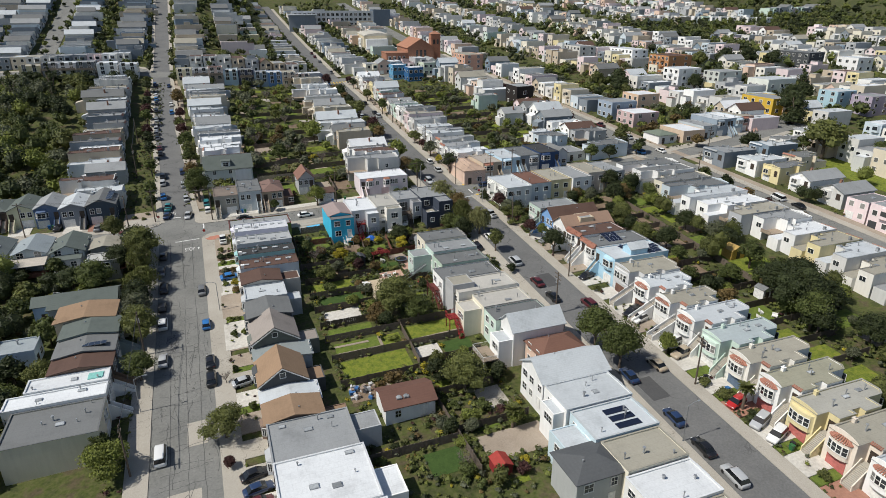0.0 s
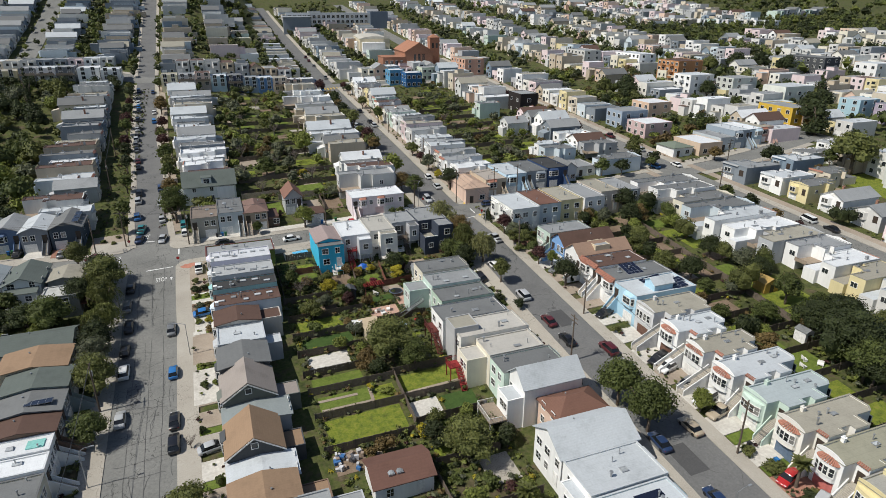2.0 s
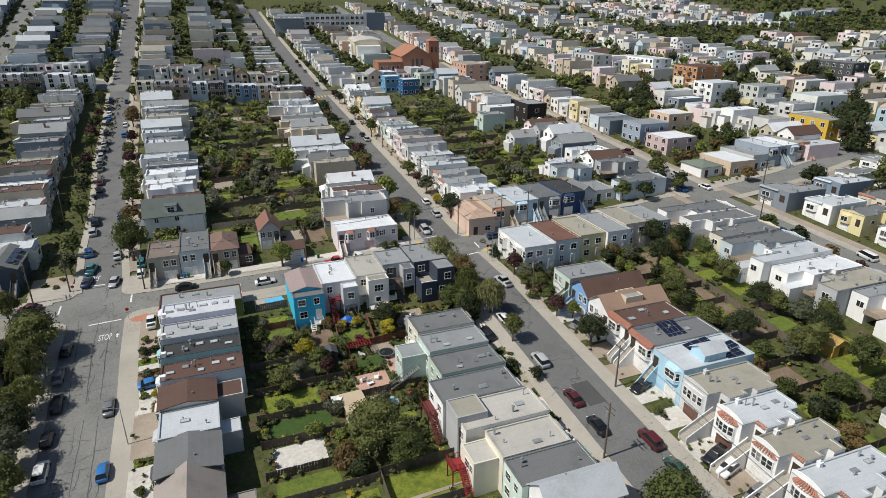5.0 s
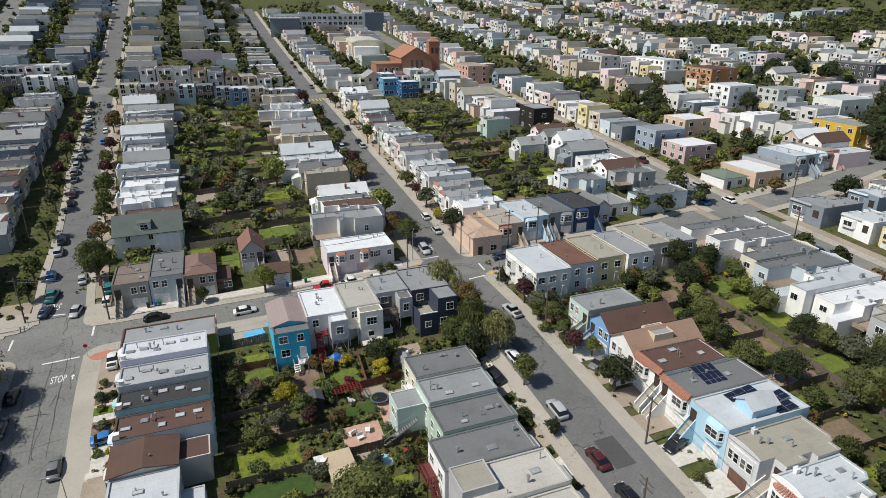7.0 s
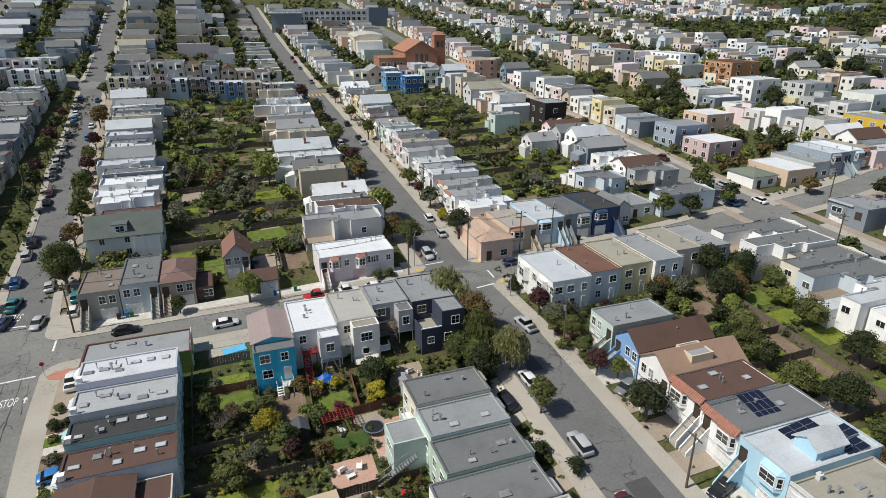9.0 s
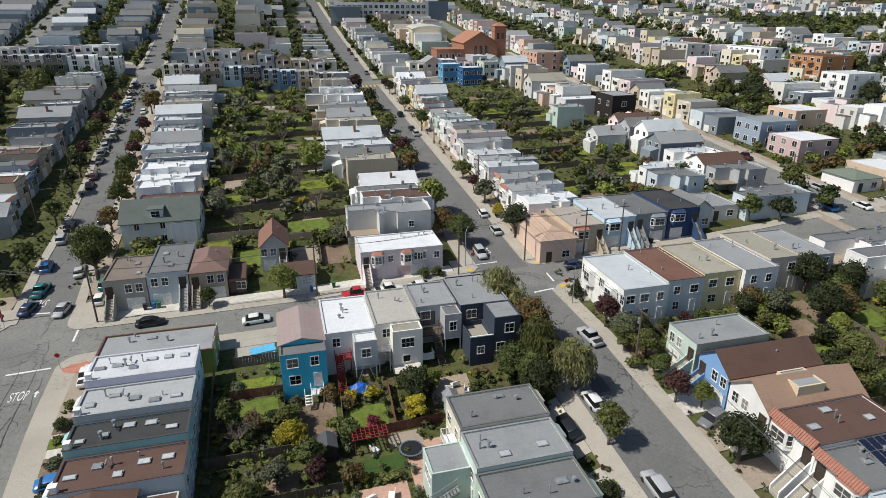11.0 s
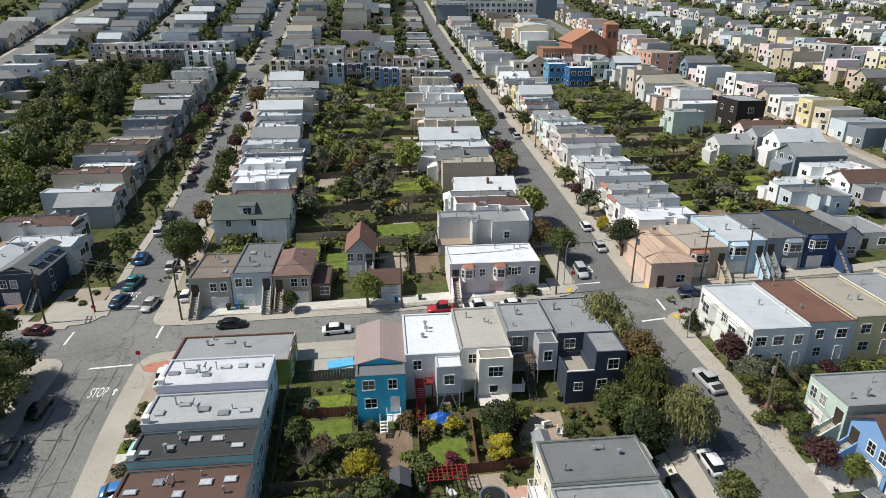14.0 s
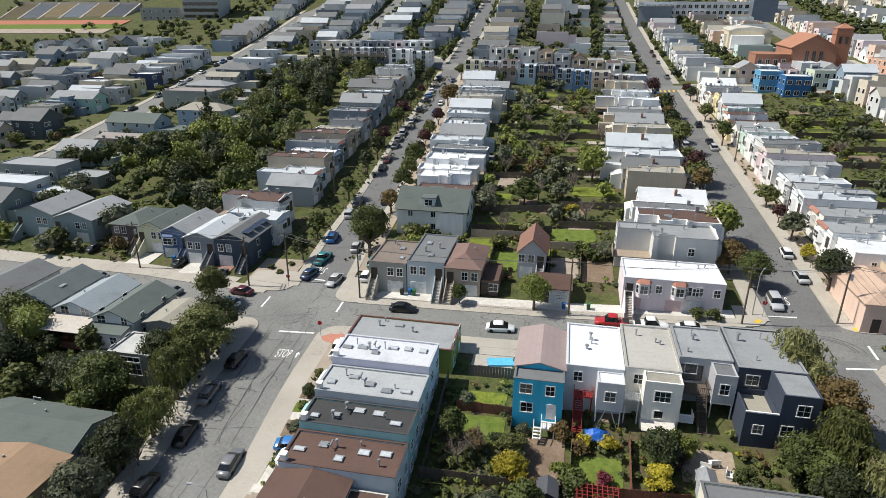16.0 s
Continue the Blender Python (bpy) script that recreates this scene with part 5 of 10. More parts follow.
h_blue = row_n(23.4, 29.6, 13.5, 5.5, AQUA, R_MID, "turquoise-blue house with white windows and a low mauve gabled roof", sides="-", vents=0, y=162.0)
h_white = row_n(29.7, 36.9, 11.2, 5.7, (0.62, 0.62, 0.63), R_WHITE, "grey-white house with a bright pale roof and red rear stairs", vents=3, y=163.2)
h_cream = row_n(37.0, 43.7, 11.4, 5.7, IVORY, (0.42, 0.405, 0.365), "cream stucco house with beige flat roof", vents=3, y=163.8)
h_grey = row_n(43.8, 50.3, 8.4, 5.7, GREYW, R_GREY, "grey house with grey roof and open rear porch", vents=3, y=164.2)
h_navy = row_n(50.4, 58.2, 10.6, 5.8, (0.045, 0.055, 0.078), R_GREY, "dark navy house with grey flat roof and a rear balcony", vents=3, y=164.6)
h_corner = row_n(76.0, 84.2, 14.0, 6.0, (0.74, 0.74, 0.70), R_PALE, "cream-white corner house with bay windows and pale roof", y=164.4, sides="+", front="bay", rear=3)
row_n(84.3, 91.2, 13.6, 6.0, (0.62, 0.66, 0.68), R_RED, "pale grey house with brown-red flat roof", y=164.6)
row_n(91.3, 98.4, 13.2, 6.0, YELLOW, R_TAN, "yellow house with white windows and tan roof", y=164.6)
row_n(98.5, 105.2, 14, 6.0, OFFWHITE, R_GREY, "white house with rear bay and grey roof", y=164.6)
row_n(105.4, 112.0, 13, 6.0, (0.60, 0.52, 0.44), R_TAN, "tan stucco house with flat roof", y=166)
row_n(112.2, 119.0, 13, 5.4, GREYW, R_GREY, "grey house with flat roof", y=166)

# ---- north side of the cross street, fronts to the south ----
def row_s(x0, x1, depth, h, wall, roof, label, y=179.3, **kw):
    kw.setdefault("front", "plain")
    return house((x0 + x1) / 2, y, "S", x1 - x0 - 0.06, depth, h, wall, roof, label, **kw)


row_s(-5.2, 1.7, 11, 5.8, (0.40, 0.38, 0.33), (0.22, 0.18, 0.15), "taupe house with brown flat roof and white garage door", sky=2)
row_s(1.8, 8.5, 14, 6.2, (0.46, 0.50, 0.52), R_MID, "blue-grey house with dark roof and wide garage", sky=2)
row_s(8.6, 14.8, 11, 5.4, (0.42, 0.33, 0.25), (0.20, 0.13, 0.11), "brown house with red-brown hipped roof", style="hip", ridge=1.7)
row_s(20.6, 25.6, 9, 5.2, GREYW, (0.22, 0.12, 0.09), "small grey front-gabled house with brown roof", y=187, style="gable", ridge=2.4)
h_pink = row_s(38.4, 54.0, 8.5, 5.5, PALEPINK, R_WHITE, "pale pink house with two tile-capped bays and white roof", y=178.0, vents=3)
row_s(72.6, 80.2, 15, 4.8, PEACH, (0.46, 0.33, 0.25), "peach corner house with salmon hipped roof", style="hip", ridge=1.6, y=175)
row_s(80.4, 87.4, 14, 5.6, TAN, (0.36, 0.32, 0.28), "tan house with flat roof and tile-capped bay", y=177.5, front="tile")
row_s(87.5, 94.6, 14, 6.2, (0.46, 0.60, 0.70), R_PALE, "light blue house with rounded bay", y=178, front="bay")
row_s(94.7, 102.0, 14, 6.2, SLATE, R_MID, "slate-grey house with rounded bay", y=178, front="bay")
row_s(109.8, 114.6, 9, 4.6, (0.50, 0.52, 0.54), R_MID, "small grey front-gabled house", y=180.5, style="gable", ridge=1.8)
row_s(116.0, 123.6, 10, 3.4, IVORY, R_GREY, "low ivory garage with grey flat roof", y=183.0, front="low")
row_s(102.2, 109.6, 14, 6.4, (0.03, 0.06, 0.14), R_DARK, "dark blue house with white-framed bay windows", y=178, front="bay")

# ---- rows further off ----
WALLS = [OFFWHITE, IVORY, CREAM, GREYW, (0.60, 0.60, 0.58), SLATE, (0.55, 0.62, 0.66), PINKW, TAN, (0.62, 0.55, 0.44), MINT, (0.22, 0.28, 0.34), (0.62, 0.61, 0.585), YELLOW, PEACH]
WALL_NAMES = ["white", "ivory", "cream", "grey", "pale grey", "slate-grey", "pale blue", "pink", "tan", "beige", "mint", "blue-grey", "off-white", "yellow", "peach"]
ROOFS = [R_WHITE, R_PALE, R_GREY, R_GREY, R_MID, R_TAN, R_PALE, R_MID, R_BROWN, R_TAN]
ROOF_NAMES = ["white", "pale grey", "grey", "grey", "dark grey", "tan", "pale grey", "dark grey", "brown", "tan"]


def simple_house(wi, ri, style, v=0, w=7.2, d=14.0, h=6.2):
    """A plainer house: walls cut back for courts, roof, parapet, bay, garage, door, windows to the front and the rear."""
    wm, rm = paint(WALLS[wi]), roofing(ROOFS[ri], "membrane" if style == "flat" else "shingle")
    a, e = w / 2, 1 if v % 2 else -1
    if style == "flat":
        n, l = (2.6, 3.4) if v < 2 else (3.4, 5.0)
        if e > 0:
            pts = [(-a, 0), (a, 0), (a, d * 0.42), (a - 1.1, d * 0.42), (a - 1.1, d * 0.42 + 2.4), (a, d * 0.42 + 2.4), (a, d - l), (a - n, d - l), (a - n, d), (-a, d)]
        else:
            pts = [(-a, 0), (a, 0), (a, d), (-a + n, d), (-a + n, d - l), (-a, d - l), (-a, d * 0.42 + 2.4), (-a + 1.1, d * 0.42 + 2.4), (-a + 1.1, d * 0.42), (-a, d * 0.42)]
        t = new("house", poly_walls(pts, h).mesh("house", wm))
        part("roof", poly_roof(pts, h), rm, t)
        part("coping", poly_cap(pts, h), TRIM if v == 0 else roofing(shade(ROOFS[ri], 0.8)), t)
        if v in (1, 2):
            part("front_parapet", Geo().prism([(-a, h), (a, h), (a, h + 0.25), (a * 0.4, h + 0.45), (0, h + 0.8), (-a * 0.4, h + 0.45), (-a, h + 0.25)], 0.0, 0.2, "y"), wm, t)
        if v != 1:
            part("tile_edge", Geo().prism([(-0.45, h - 0.35), (0.1, h - 0.2), (0.1, h + 0.25)], -a, a * 0.3, "x"), TERRACOTTA if v == 3 else rm, t)
        if v in (0, 3):
            me = Geo().box(e * (a - n) if e > 0 else -a, d - l + 0.02, -3.0, a if e > 0 else -a + n, d + 1.2, h * 0.55).mesh("rear_wing", wm)
            me.materials.append(rm)
            for pl in me.polygons:
                pl.material_index = 1 if pl.normal.z > 0.5 else 0
            part("rear_wing", me, None, t)
        else:
            part("deck", Geo().box(e * a - e * n if e > 0 else -a, d - l, 2.3, a if e > 0 else -a + n, d + 0.6, 2.5).box(e * a - e * n if e > 0 else -a, d + 0.52, 2.5, a if e > 0 else -a + n, d + 0.6, 3.4), DECKWOOD, t)
        g = Geo()
        for i, (px, py, pr, ph) in enumerate(((-1.6, 0.3, 0.1, 0.9), (1.2, 0.55, 0.14, 0.7), (0.2 * e, 0.8, 0.08, 1.1), (-2.6, 0.62, 0.2, 0.5))):
            g.cyl(px * (1 if v < 2 else -1), d * py, h - 0.2, h - 0.15 + ph, pr, pr, 6).cyl(px * (1 if v < 2 else -1), d * py, h - 0.15 + ph, h + ph, pr * 1.6, pr * 1.6, 6)
        g.box(-e * (a - 0.7), d * 0.2, h - 0.2, -e * (a - 0.7) + 0.6, d * 0.2 + 0.6, h + 0.9)
        tagged(part("roof_vents", g, TIN, t), kind="stuff")
        part("skylight", shared("mid_sky", lambda: Geo().box(-0.5, -0.65, -0.1, 0.5, 0.65, 0.12).prism([(-0.45, 0.12), (0.45, 0.12), (0.2, 0.26), (-0.2, 0.26)], -0.6, 0.6, "y").mesh("skylight", TIN)), None, t, m=Matrix.Translation((0.4 * e, d * 0.62, h - 0.15)))
    else:
        t = new("house", gable_walls(w, d, h - 0.8, h + 1.4).mesh("house", wm))
        part("roof", gable_roof(w, d, h - 0.8, h + 1.4), rm, t)
        part("rear_wing", Geo().prism([(d, -3.0), (d + 2.8, -3.0), (d + 2.8, h * 0.5), (d, h * 0.62)], -a * 0.8, a * 0.5, "x"), wm, t)
        chimney(t, e * a * 0.5, d * 0.45, h + 0.4, 1.2)
        part("attic_window", Geo().box(-0.5, -0.06, h - 0.3, 0.5, 0, h + 0.5).box(-0.42, -0.08, h - 0.22, 0.42, -0.06, h + 0.42), TRIM, t)
        if v % 2:
            dm = part("dormer", Geo().prism([(d * 0.4, h - 0.6), (d * 0.4 + 2.2, h - 0.6), (d * 0.4 + 2.2, h + 0.9), (d * 0.4 + 1.1, h + 1.5), (d * 0.4, h + 0.9)], min(0, e * (a - 0.6)), max(0, e * (a - 0.6)), "x"), wm, t)
            window(dm, on_side(e, d * 0.4 + 1.1, h - 0.2, w - 1.2), 0.9, 0.9)
    garage_door(t, on_front(-1.5, 0.02), 2.6, 2.2)
    b = part("bay", Geo().prism([(-3.0, 0.05), (-2.5, -0.75), (-0.3, -0.75), (0.2, 0.05)], 2.7, 5.2, "z"), wm, t)
    window(b, on_front(-1.4, 3.4, -0.755), 1.8, 1.35)
    house_door(t, on_front(2.2, 2.6))
    if style == "flat":
        window(t, on_rear(-e * 1.2, 3.2, d), 1.5, 1.3)
        window(t, on_side(e, d * 0.25, 3.4, w), 0.8, 1.1)
    else:
        window(t, on_rear(-1.7, 3.6, d), 1.2, 1.3)
        window(t, on_rear(1.6, 3.6, d), 1.2, 1.3)
    return t


PLACED = {}


PALETTE = (0, 0, 0, 0, 1, 1, 1, 2, 2, 3, 3, 4, 4, 4, 4, 5, 5, 6, 7, 7, 7, 8, 8, 9, 9, 9, 10, 11, 12, 12, 12, 12, 12, 13, 14, 14, 7, 8)
# western sets: greyer paints, darkened further to hold a cloud's shade in the colour
PALETTE_W = (3, 3, 4, 5, 5, 6, 8, 8, 9, 11, 11, 12, 1, 5)
ROOFSET, ROOFSET_W = (0, 1, 2, 3, 4, 5, 6, 7, 2, 5, 8), (2, 3, 4, 4, 7, 7, 1, 5)


def mid_house(x, y, face, rng, group, sx=1.0, sy=1.0, sz=1.0, wi=None, ri=None, style=None, label=""):
    style = style or ("flat" if rng.random() < 0.8 else "gable")
    wi = rng.choice(PALETTE_W if x < 0 else PALETTE) if wi is None else wi
    ri = (rng.choice(ROOFSET_W if x < -20 else ROOFSET) if style == "flat" else rng.choice((3, 4, 8, 7))) if ri is None else ri
    m = Matrix.Translation((x, y, gz(x, y))) @ Matrix.Rotation(radians(FACE[face]), 4, "Z")
    far = y > 250 or x > 120 or x < -20
    v = (int(abs(x) * 3.1) + int(y * 1.7)) % 4
    key = (wi, ri, style, far, v)
    if key in PLACED:
        ob = copy_thing(PLACED[key], m)
    else:
        DISTANT.append(far)
        ob = PLACED[key] = simple_house(wi, ri, style, v)
        DISTANT.append(False)
    ob.matrix_world = m @ Matrix.Diagonal((sx, sy, sz, 1))
    kind = " flat roof" if style == "flat" else " shingled gable roof"
    tagged(ob, label or WALL_NAMES[wi] + " stucco row house with " + ROOF_NAMES[ri] + kind, "house", group)
    HOUSES.append((x, y, face, 7.2 * sx, 14 * sy))
    return ob


class Stuff:
    """Many small buildings in one mesh, with a material for each face."""

    def __init__(self):
        self.g, self.mi, self.mats = Geo(), [], []

    def put(self, geo, mat):
        if mat not in self.mats:
            self.mats.append(mat)
        self.g.add(geo.v, geo.f)
        self.mi += [self.mats.index(mat)] * len(geo.f)

    def done(self, name, label, category, kind="stuff", group=""):
        me = bpy.data.meshes.new(name)
        me.from_pydata(self.g.v, [], self.g.f)
        for m in self.mats:
            me.materials.append(m)
        me.polygons.foreach_set("material_index", self.mi)
        return tagged(new(name, me), label, category, group, kind)


def moved(geo, m):
    geo.v = [tuple(m @ Vector(p)) for p in geo.v]
    return geo


def stuff_house(st, x, y, face, rng, floors=None, w=7.3, wi=None, ri=None, d=None):
    """A far house: parapet walls or gable, roof, bay, windows and garage as real shapes; one object where it can be told apart."""
    near = y < 330 and -60 < x < 222
    joined_up, st = st, Stuff() if near else st
    d = d or rng.uniform(10.0, 16.0)
    h = rng.choice((4.6, 5.0, 5.4, 5.8) if x < 64 and y > 380 else (4.6, 5.4, 6.0, 6.4, 7.0, 8.2)) if floors is None else floors * 3.0 + 0.4
    w = w * rng.uniform(0.88, 1.04)
    wi = rng.choice(PALETTE_W if x < 0 else PALETTE) if wi is None else wi
    ri = rng.choice(ROOFSET_W if x < 0 else ROOFSET) if ri is None else ri
    m = Matrix.Translation((x, y, gz(x, y))) @ Matrix.Rotation(radians(FACE[face] + rng.uniform(-2.5, 2.5)), 4, "Z")
    wm, flat = paint(WALLS[wi]), bool(rng.random() < (0.5 if x < -60 else 0.88) or floors)
    kind = "membrane" if flat else "shingle"
    st.put(moved(flat_body(w, d, h, down=3.0) if flat else gable_walls(w, d, h - 0.8, h + 1.6, down=3.0), m), wm)
    st.put(moved(flat_roof(w, d, h) if flat else gable_roof(w, d, h - 0.8, h + 1.6), m), roofing(ROOFS[ri], kind))
    if rng.random() < 0.6:
        e, q, hh = rng.uniform(-1.6, 1.6), rng.uniform(2.0, 4.5), h * rng.uniform(0.45, 0.85)
        st.put(moved(Geo().box(e - 1.9, d, -3.0, e + 1.9, d + q, hh), m), wm)
        st.put(moved(Geo().box(e - 2.0, d, hh, e + 2.0, d + q + 0.1, hh + 0.12), m), roofing(ROOFS[rng.choice(ROOFSET)]))
    if flat and rng.random() < 0.10:
        e = rng.uniform(0.3, 0.6) * d
        st.put(moved(Geo().box(-w * 0.32, e, h - 0.5, w * 0.32, e + 3.6, h + 1.6), m), wm)
        st.put(moved(Geo().box(-w * 0.32 - 0.1, e - 0.1, h + 1.6, w * 0.32 + 0.1, e + 3.7, h + 1.75), m), roofing(ROOFS[ri]))
    if h > 5 and rng.random() < 0.7:
        e = w * 0.2
        st.put(moved(Geo().prism([(e - 1.6, 0.05), (e - 1.1, -0.8), (e + 1.1, -0.8), (e + 1.6, 0.05)], h - 3.4, h - 0.5, "z"), m), wm)
        st.put(moved(Geo().box(e - 0.95, -0.86, h - 2.5, e + 0.95, -0.8, h - 1.2), m), GLASS)
    for fl in range(int(h / 3.0) if floors is None else floors):
        n = max(2, int(w / 3.4))
        for k in range(n):
            xx, z0 = -w / 2 + w * (k + 0.5) / n, fl * 3.0 + 0.9
            if fl == 0 and k == 0 and not floors:
                st.put(moved(Geo().box(xx - 1.2, -0.06, 0.1, xx + 1.2, 0, 2.2), m), TRIM if rng.random() < 0.6 else DARKTRIM)
                continue
            for ya, yb in ((-0.05, 0.0), (d, d + 0.05)):
                st.put(moved(Geo().box(xx - 0.75, ya, z0 - 0.1, xx + 0.75, yb, z0 + 1.5), m), TRIM)
                st.put(moved(Geo().box(xx - 0.63, ya - 0.02, z0, xx + 0.63, yb + 0.02, z0 + 1.38), m), GLASS)
    if flat and rng.random() < 0.7:
        st.put(moved(Geo().box(-0.5, d * 0.5, h - 0.4, 0.5, d * 0.5 + 1.2, h + 0.1), m), TIN)
    if near:
        st.done("house", WALL_NAMES[wi] + " stucco house with " + ROOF_NAMES[ri] + (" flat roof" if flat else " gabled roof"), "house", "", "houses further up the hill")
    HOUSES.append((x, y, face, w, d))


def mid_row(line, side, y0, y1, off, face, seed, group, specs, depth=1.0):
    """A row of houses from south to north, each with its wall and roof colour; None is a garden."""
    rng, y, k = random.Random(seed), y0, 0
    while y < y1 - 3:
        sx = rng.uniform(0.92, 1.06)
        sp = specs[k] if k < len(specs) else (rng.choice(PALETTE), rng.choice(ROOFSET))
        k += 1
        if sp:
            mid_house(at_y(line, y + 3.6) + side * (off + rng.uniform(-0.8, 1.9)), y + 3.6, face, rng, group, sx, depth * rng.uniform(0.72, 1.12), rng.uniform(0.80, 1.16), *sp)
        y += 7.2 * sx + 0.1


G = "gable"
mid_row(LS, 1, 222, 345, 10.5, "W", 3, "houses east of the west street", [(0, 0), (1, 0), (0, 0), (5, 4), (0, 1), (4, 2), (12, 1), (3, 4), (0, 6), (4, 1), (9, 5), (3, 2), (12, 6), (4, 2), (0, 1), (1, 1)])
mid_row(LS, -1, 196, 352, 14.5, "E", 4, "houses west of the west street", [(4, 1), (12, 8), None, (3, 2), (6, 1), (8, 8), (11, 0), (5, 4), (8, 8), (8, 5), (3, 4), (5, 2), (11, 4), (3, 3, G), (5, 4), (3, 1), (9, 4), (3, 2), (8, 5), (4, 4)], 1.08)
mid_row(RS, -1, 190, 346, 9.5, "E", 5, "houses west of the east street", [(12, 2), (0, 8), (4, 4), (0, 0), None, (8, 5), (4, 4), (12, 1), (3, 1), (0, 1), None, (9, 5), (9, 2, G), (8, 5), (4, 2), (0, 0), (12, 1), (0, 1), (4, 2), (9, 5)], 1.15)
mid_row(RS, 1, 190.4, 346, 9.5, "W", 6, "houses east of the east street", [(0, 0), (0, 3), (1, 2), (0, 1), (3, 3), (0, 1), (12, 2), (7, 9), (4, 4), (0, 1), (10, 2), (1, 3), (13, 8), (0, 8), (10, 1), (12, 6), (13, 5), (1, 8), (0, 7), (2, 6), (0, 0)])
_r = random.Random(11)
for k, (wi, ri, deep) in enumerate(((0, 4, 1.42), (0, 4, 1.36), (2, 4, 1.3), (6, 7, 1.38), (0, 1, 1.5), (0, 0, 1.36), (3, 5, 1.2), (0, 2, 0.95), (0, 0, 1.0), (13, 5, 1.0), (12, 1, 1.02), (1, 5, 1.05), (4, 2, 0.95), (0, 0, 1.05))):
    y = 158.0 - 7.1 * k
    mid_house(at_y(TS, y) - 10.5, y, "E", _r, "houses on the far street", 0.95, deep, (0.84, 0.88, 0.8)[k % 3], wi, ri, "flat")

for x_, y_, sx_, sy_, sz_, wi, ri, st_ in ((162.6, 161.4, 1.5, 1.2, 1.0, 5, 2, "flat"), (166.0, 149.6, 1.25, 1.1, 1.0, 0, 1, "flat"), (167.4, 140.6, 1.0, 1.2, 1.0, 13, 4, "flat"), (168.0, 129.8, 1.1, 1.2, 1.05, 0, 3, "gable"), (168.4, 119.0, 1.2, 1.1, 1.0, 12, 3, "gable")):
    mid_house(x_, y_, "W", _r, "houses beyond the far street", sx_ * 0.94, sy_ * 0.85, sz_ * 0.85, wi, ri, st_)
for x_, y_, sx_, sy_, sz_, wi, ri, st_ in ((139.0, 185.0, 1.15, 1.5, 0.85, 6, 4, "flat"), (139.4, 199.0, 1.0, 1.1, 1.0, 3, 4, "flat"), (139.4, 206.8, 1.1, 1.1, 1.0, 0, 8, "gable"), (139.0, 215.0, 1.05, 1.2, 0.9, 0, 1, "flat"), (139.0, 224.0, 1.1, 1.2, 1.15, 5, 3, "gable"), (139.6, 233.4, 1.1, 1.1, 1.3, 0, 1, "gable"), (139.0, 242.0, 1.0, 1.1, 1.1, 3, 4, "gable"), (140.0, 250.0, 1.0, 1.1, 1.0, 7, 8, "gable")):
    mid_house(x_ + 1.5, y_, "E", _r, "houses on the far street", sx_ * 0.94, sy_ * 0.78, sz_ * 0.86, wi, ri, st_)

for x_, y_, sx_, sy_, sz_, wi, ri, st_ in ((182.4, 160.6, 1.2, 1.0, 0.85, 11, 1, "flat"), (197.0, 166.0, 1.0, 0.9, 0.7, 0, 4, "flat"), (206.0, 160.0, 1.1, 0.8, 0.75, 8, 2, "flat"), (215.0, 170.6, 1.2, 0.8, 0.7, 0, 2, "flat"), (184.6, 148.0, 1.1, 0.8, 0.75, 9, 4, "flat")):
    mid_house(x_, y_, "W", _r, "houses beyond the far street", sx_, sy_, sz_, wi, ri, st_)
for x_, y_, sx_, sy_, sz_, wi, ri, st_ in ((123.6, 199.6, 1.1, 0.75, 0.85, 6, 4, "flat"), (122.6, 209.0, 0.9, 0.6, 0.7, 0, 1, "flat"), (124.8, 238.0, 1.0, 0.65, 0.9, 4, 3, "gable"), (126.0, 267.0, 1.0, 0.7, 1.0, 10, 2, "flat")):
    mid_house(x_, y_, "E", _r, "houses on the far street", sx_, sy_, sz_, wi, ri, st_)

FAR = Stuff()


def far_row(line, side, y0, y1, off, face, seed, skip=0.06):
    rng = random.Random(seed)
    y = y0
    while y < y1:
        if rng.random() > skip:
            stuff_house(FAR, at_y(line, y + 3.7) + side * (off + rng.uniform(-0.6, 1.2)), y + 3.7, face, rng)
        y += 7.45


far_row(LS, 1, 385, 620, 8.6, "W", 7)
far_row(LS, -1, 400, 620, 9.0, "E", 8)
far_row(RS, -1, 385, 680, 9.5, "E", 9)
far_row(RS, 1, 372, 545, 10.5, "W", 10)
far_row(RS, 1, 592, 680, 10.5, "W", 101)
far_row(TS, 1, 60, 110, 10.5, "W", 13)
far_row(TS, 1, 240, 345, 10.5, "W", 14)
far_row(TS, -1, 276, 345, 10.5, "E", 141)
far_row([(-87, 380), (-87, 700)], 1, 410, 620, 9.0, "W", 142)
far_row([(-87, 380), (-87, 700)], -1, 410, 620, 9.0, "E", 143)
for k, (sx_, y0_, y1_) in enumerate(((-190, 200, 400), (-232, 100, 400), (-273, 140, 400), (-314, 140, 400), (-355, 200, 400), (-396, 200, 400), (230, 60, 160), (230, 180, 700), (312, 60, 700), (394, 120, 400), (394, 470, 700), (476, 200, 380), (476, 480, 700))):
    far_row([(sx_, y0_ - 10), (sx_, y1_ + 10)], 1, y0_, y1_, 9.5, "W", 40 + 2 * k, 0.12)
    far_row([(sx_, y0_ - 10), (sx_, y1_ + 10)], -1, y0_, y1_, 9.5, "E", 41 + 2 * k, 0.12)
far_row([(149, 350), (149, 720)], 1, 372, 700, 9.5, "W", 60)
far_row([(149, 350), (149, 720)], -1, 500, 545, 9.5, "E", 61)
far_row(WS, 1, 405, 640, 10.5, "W", 15)
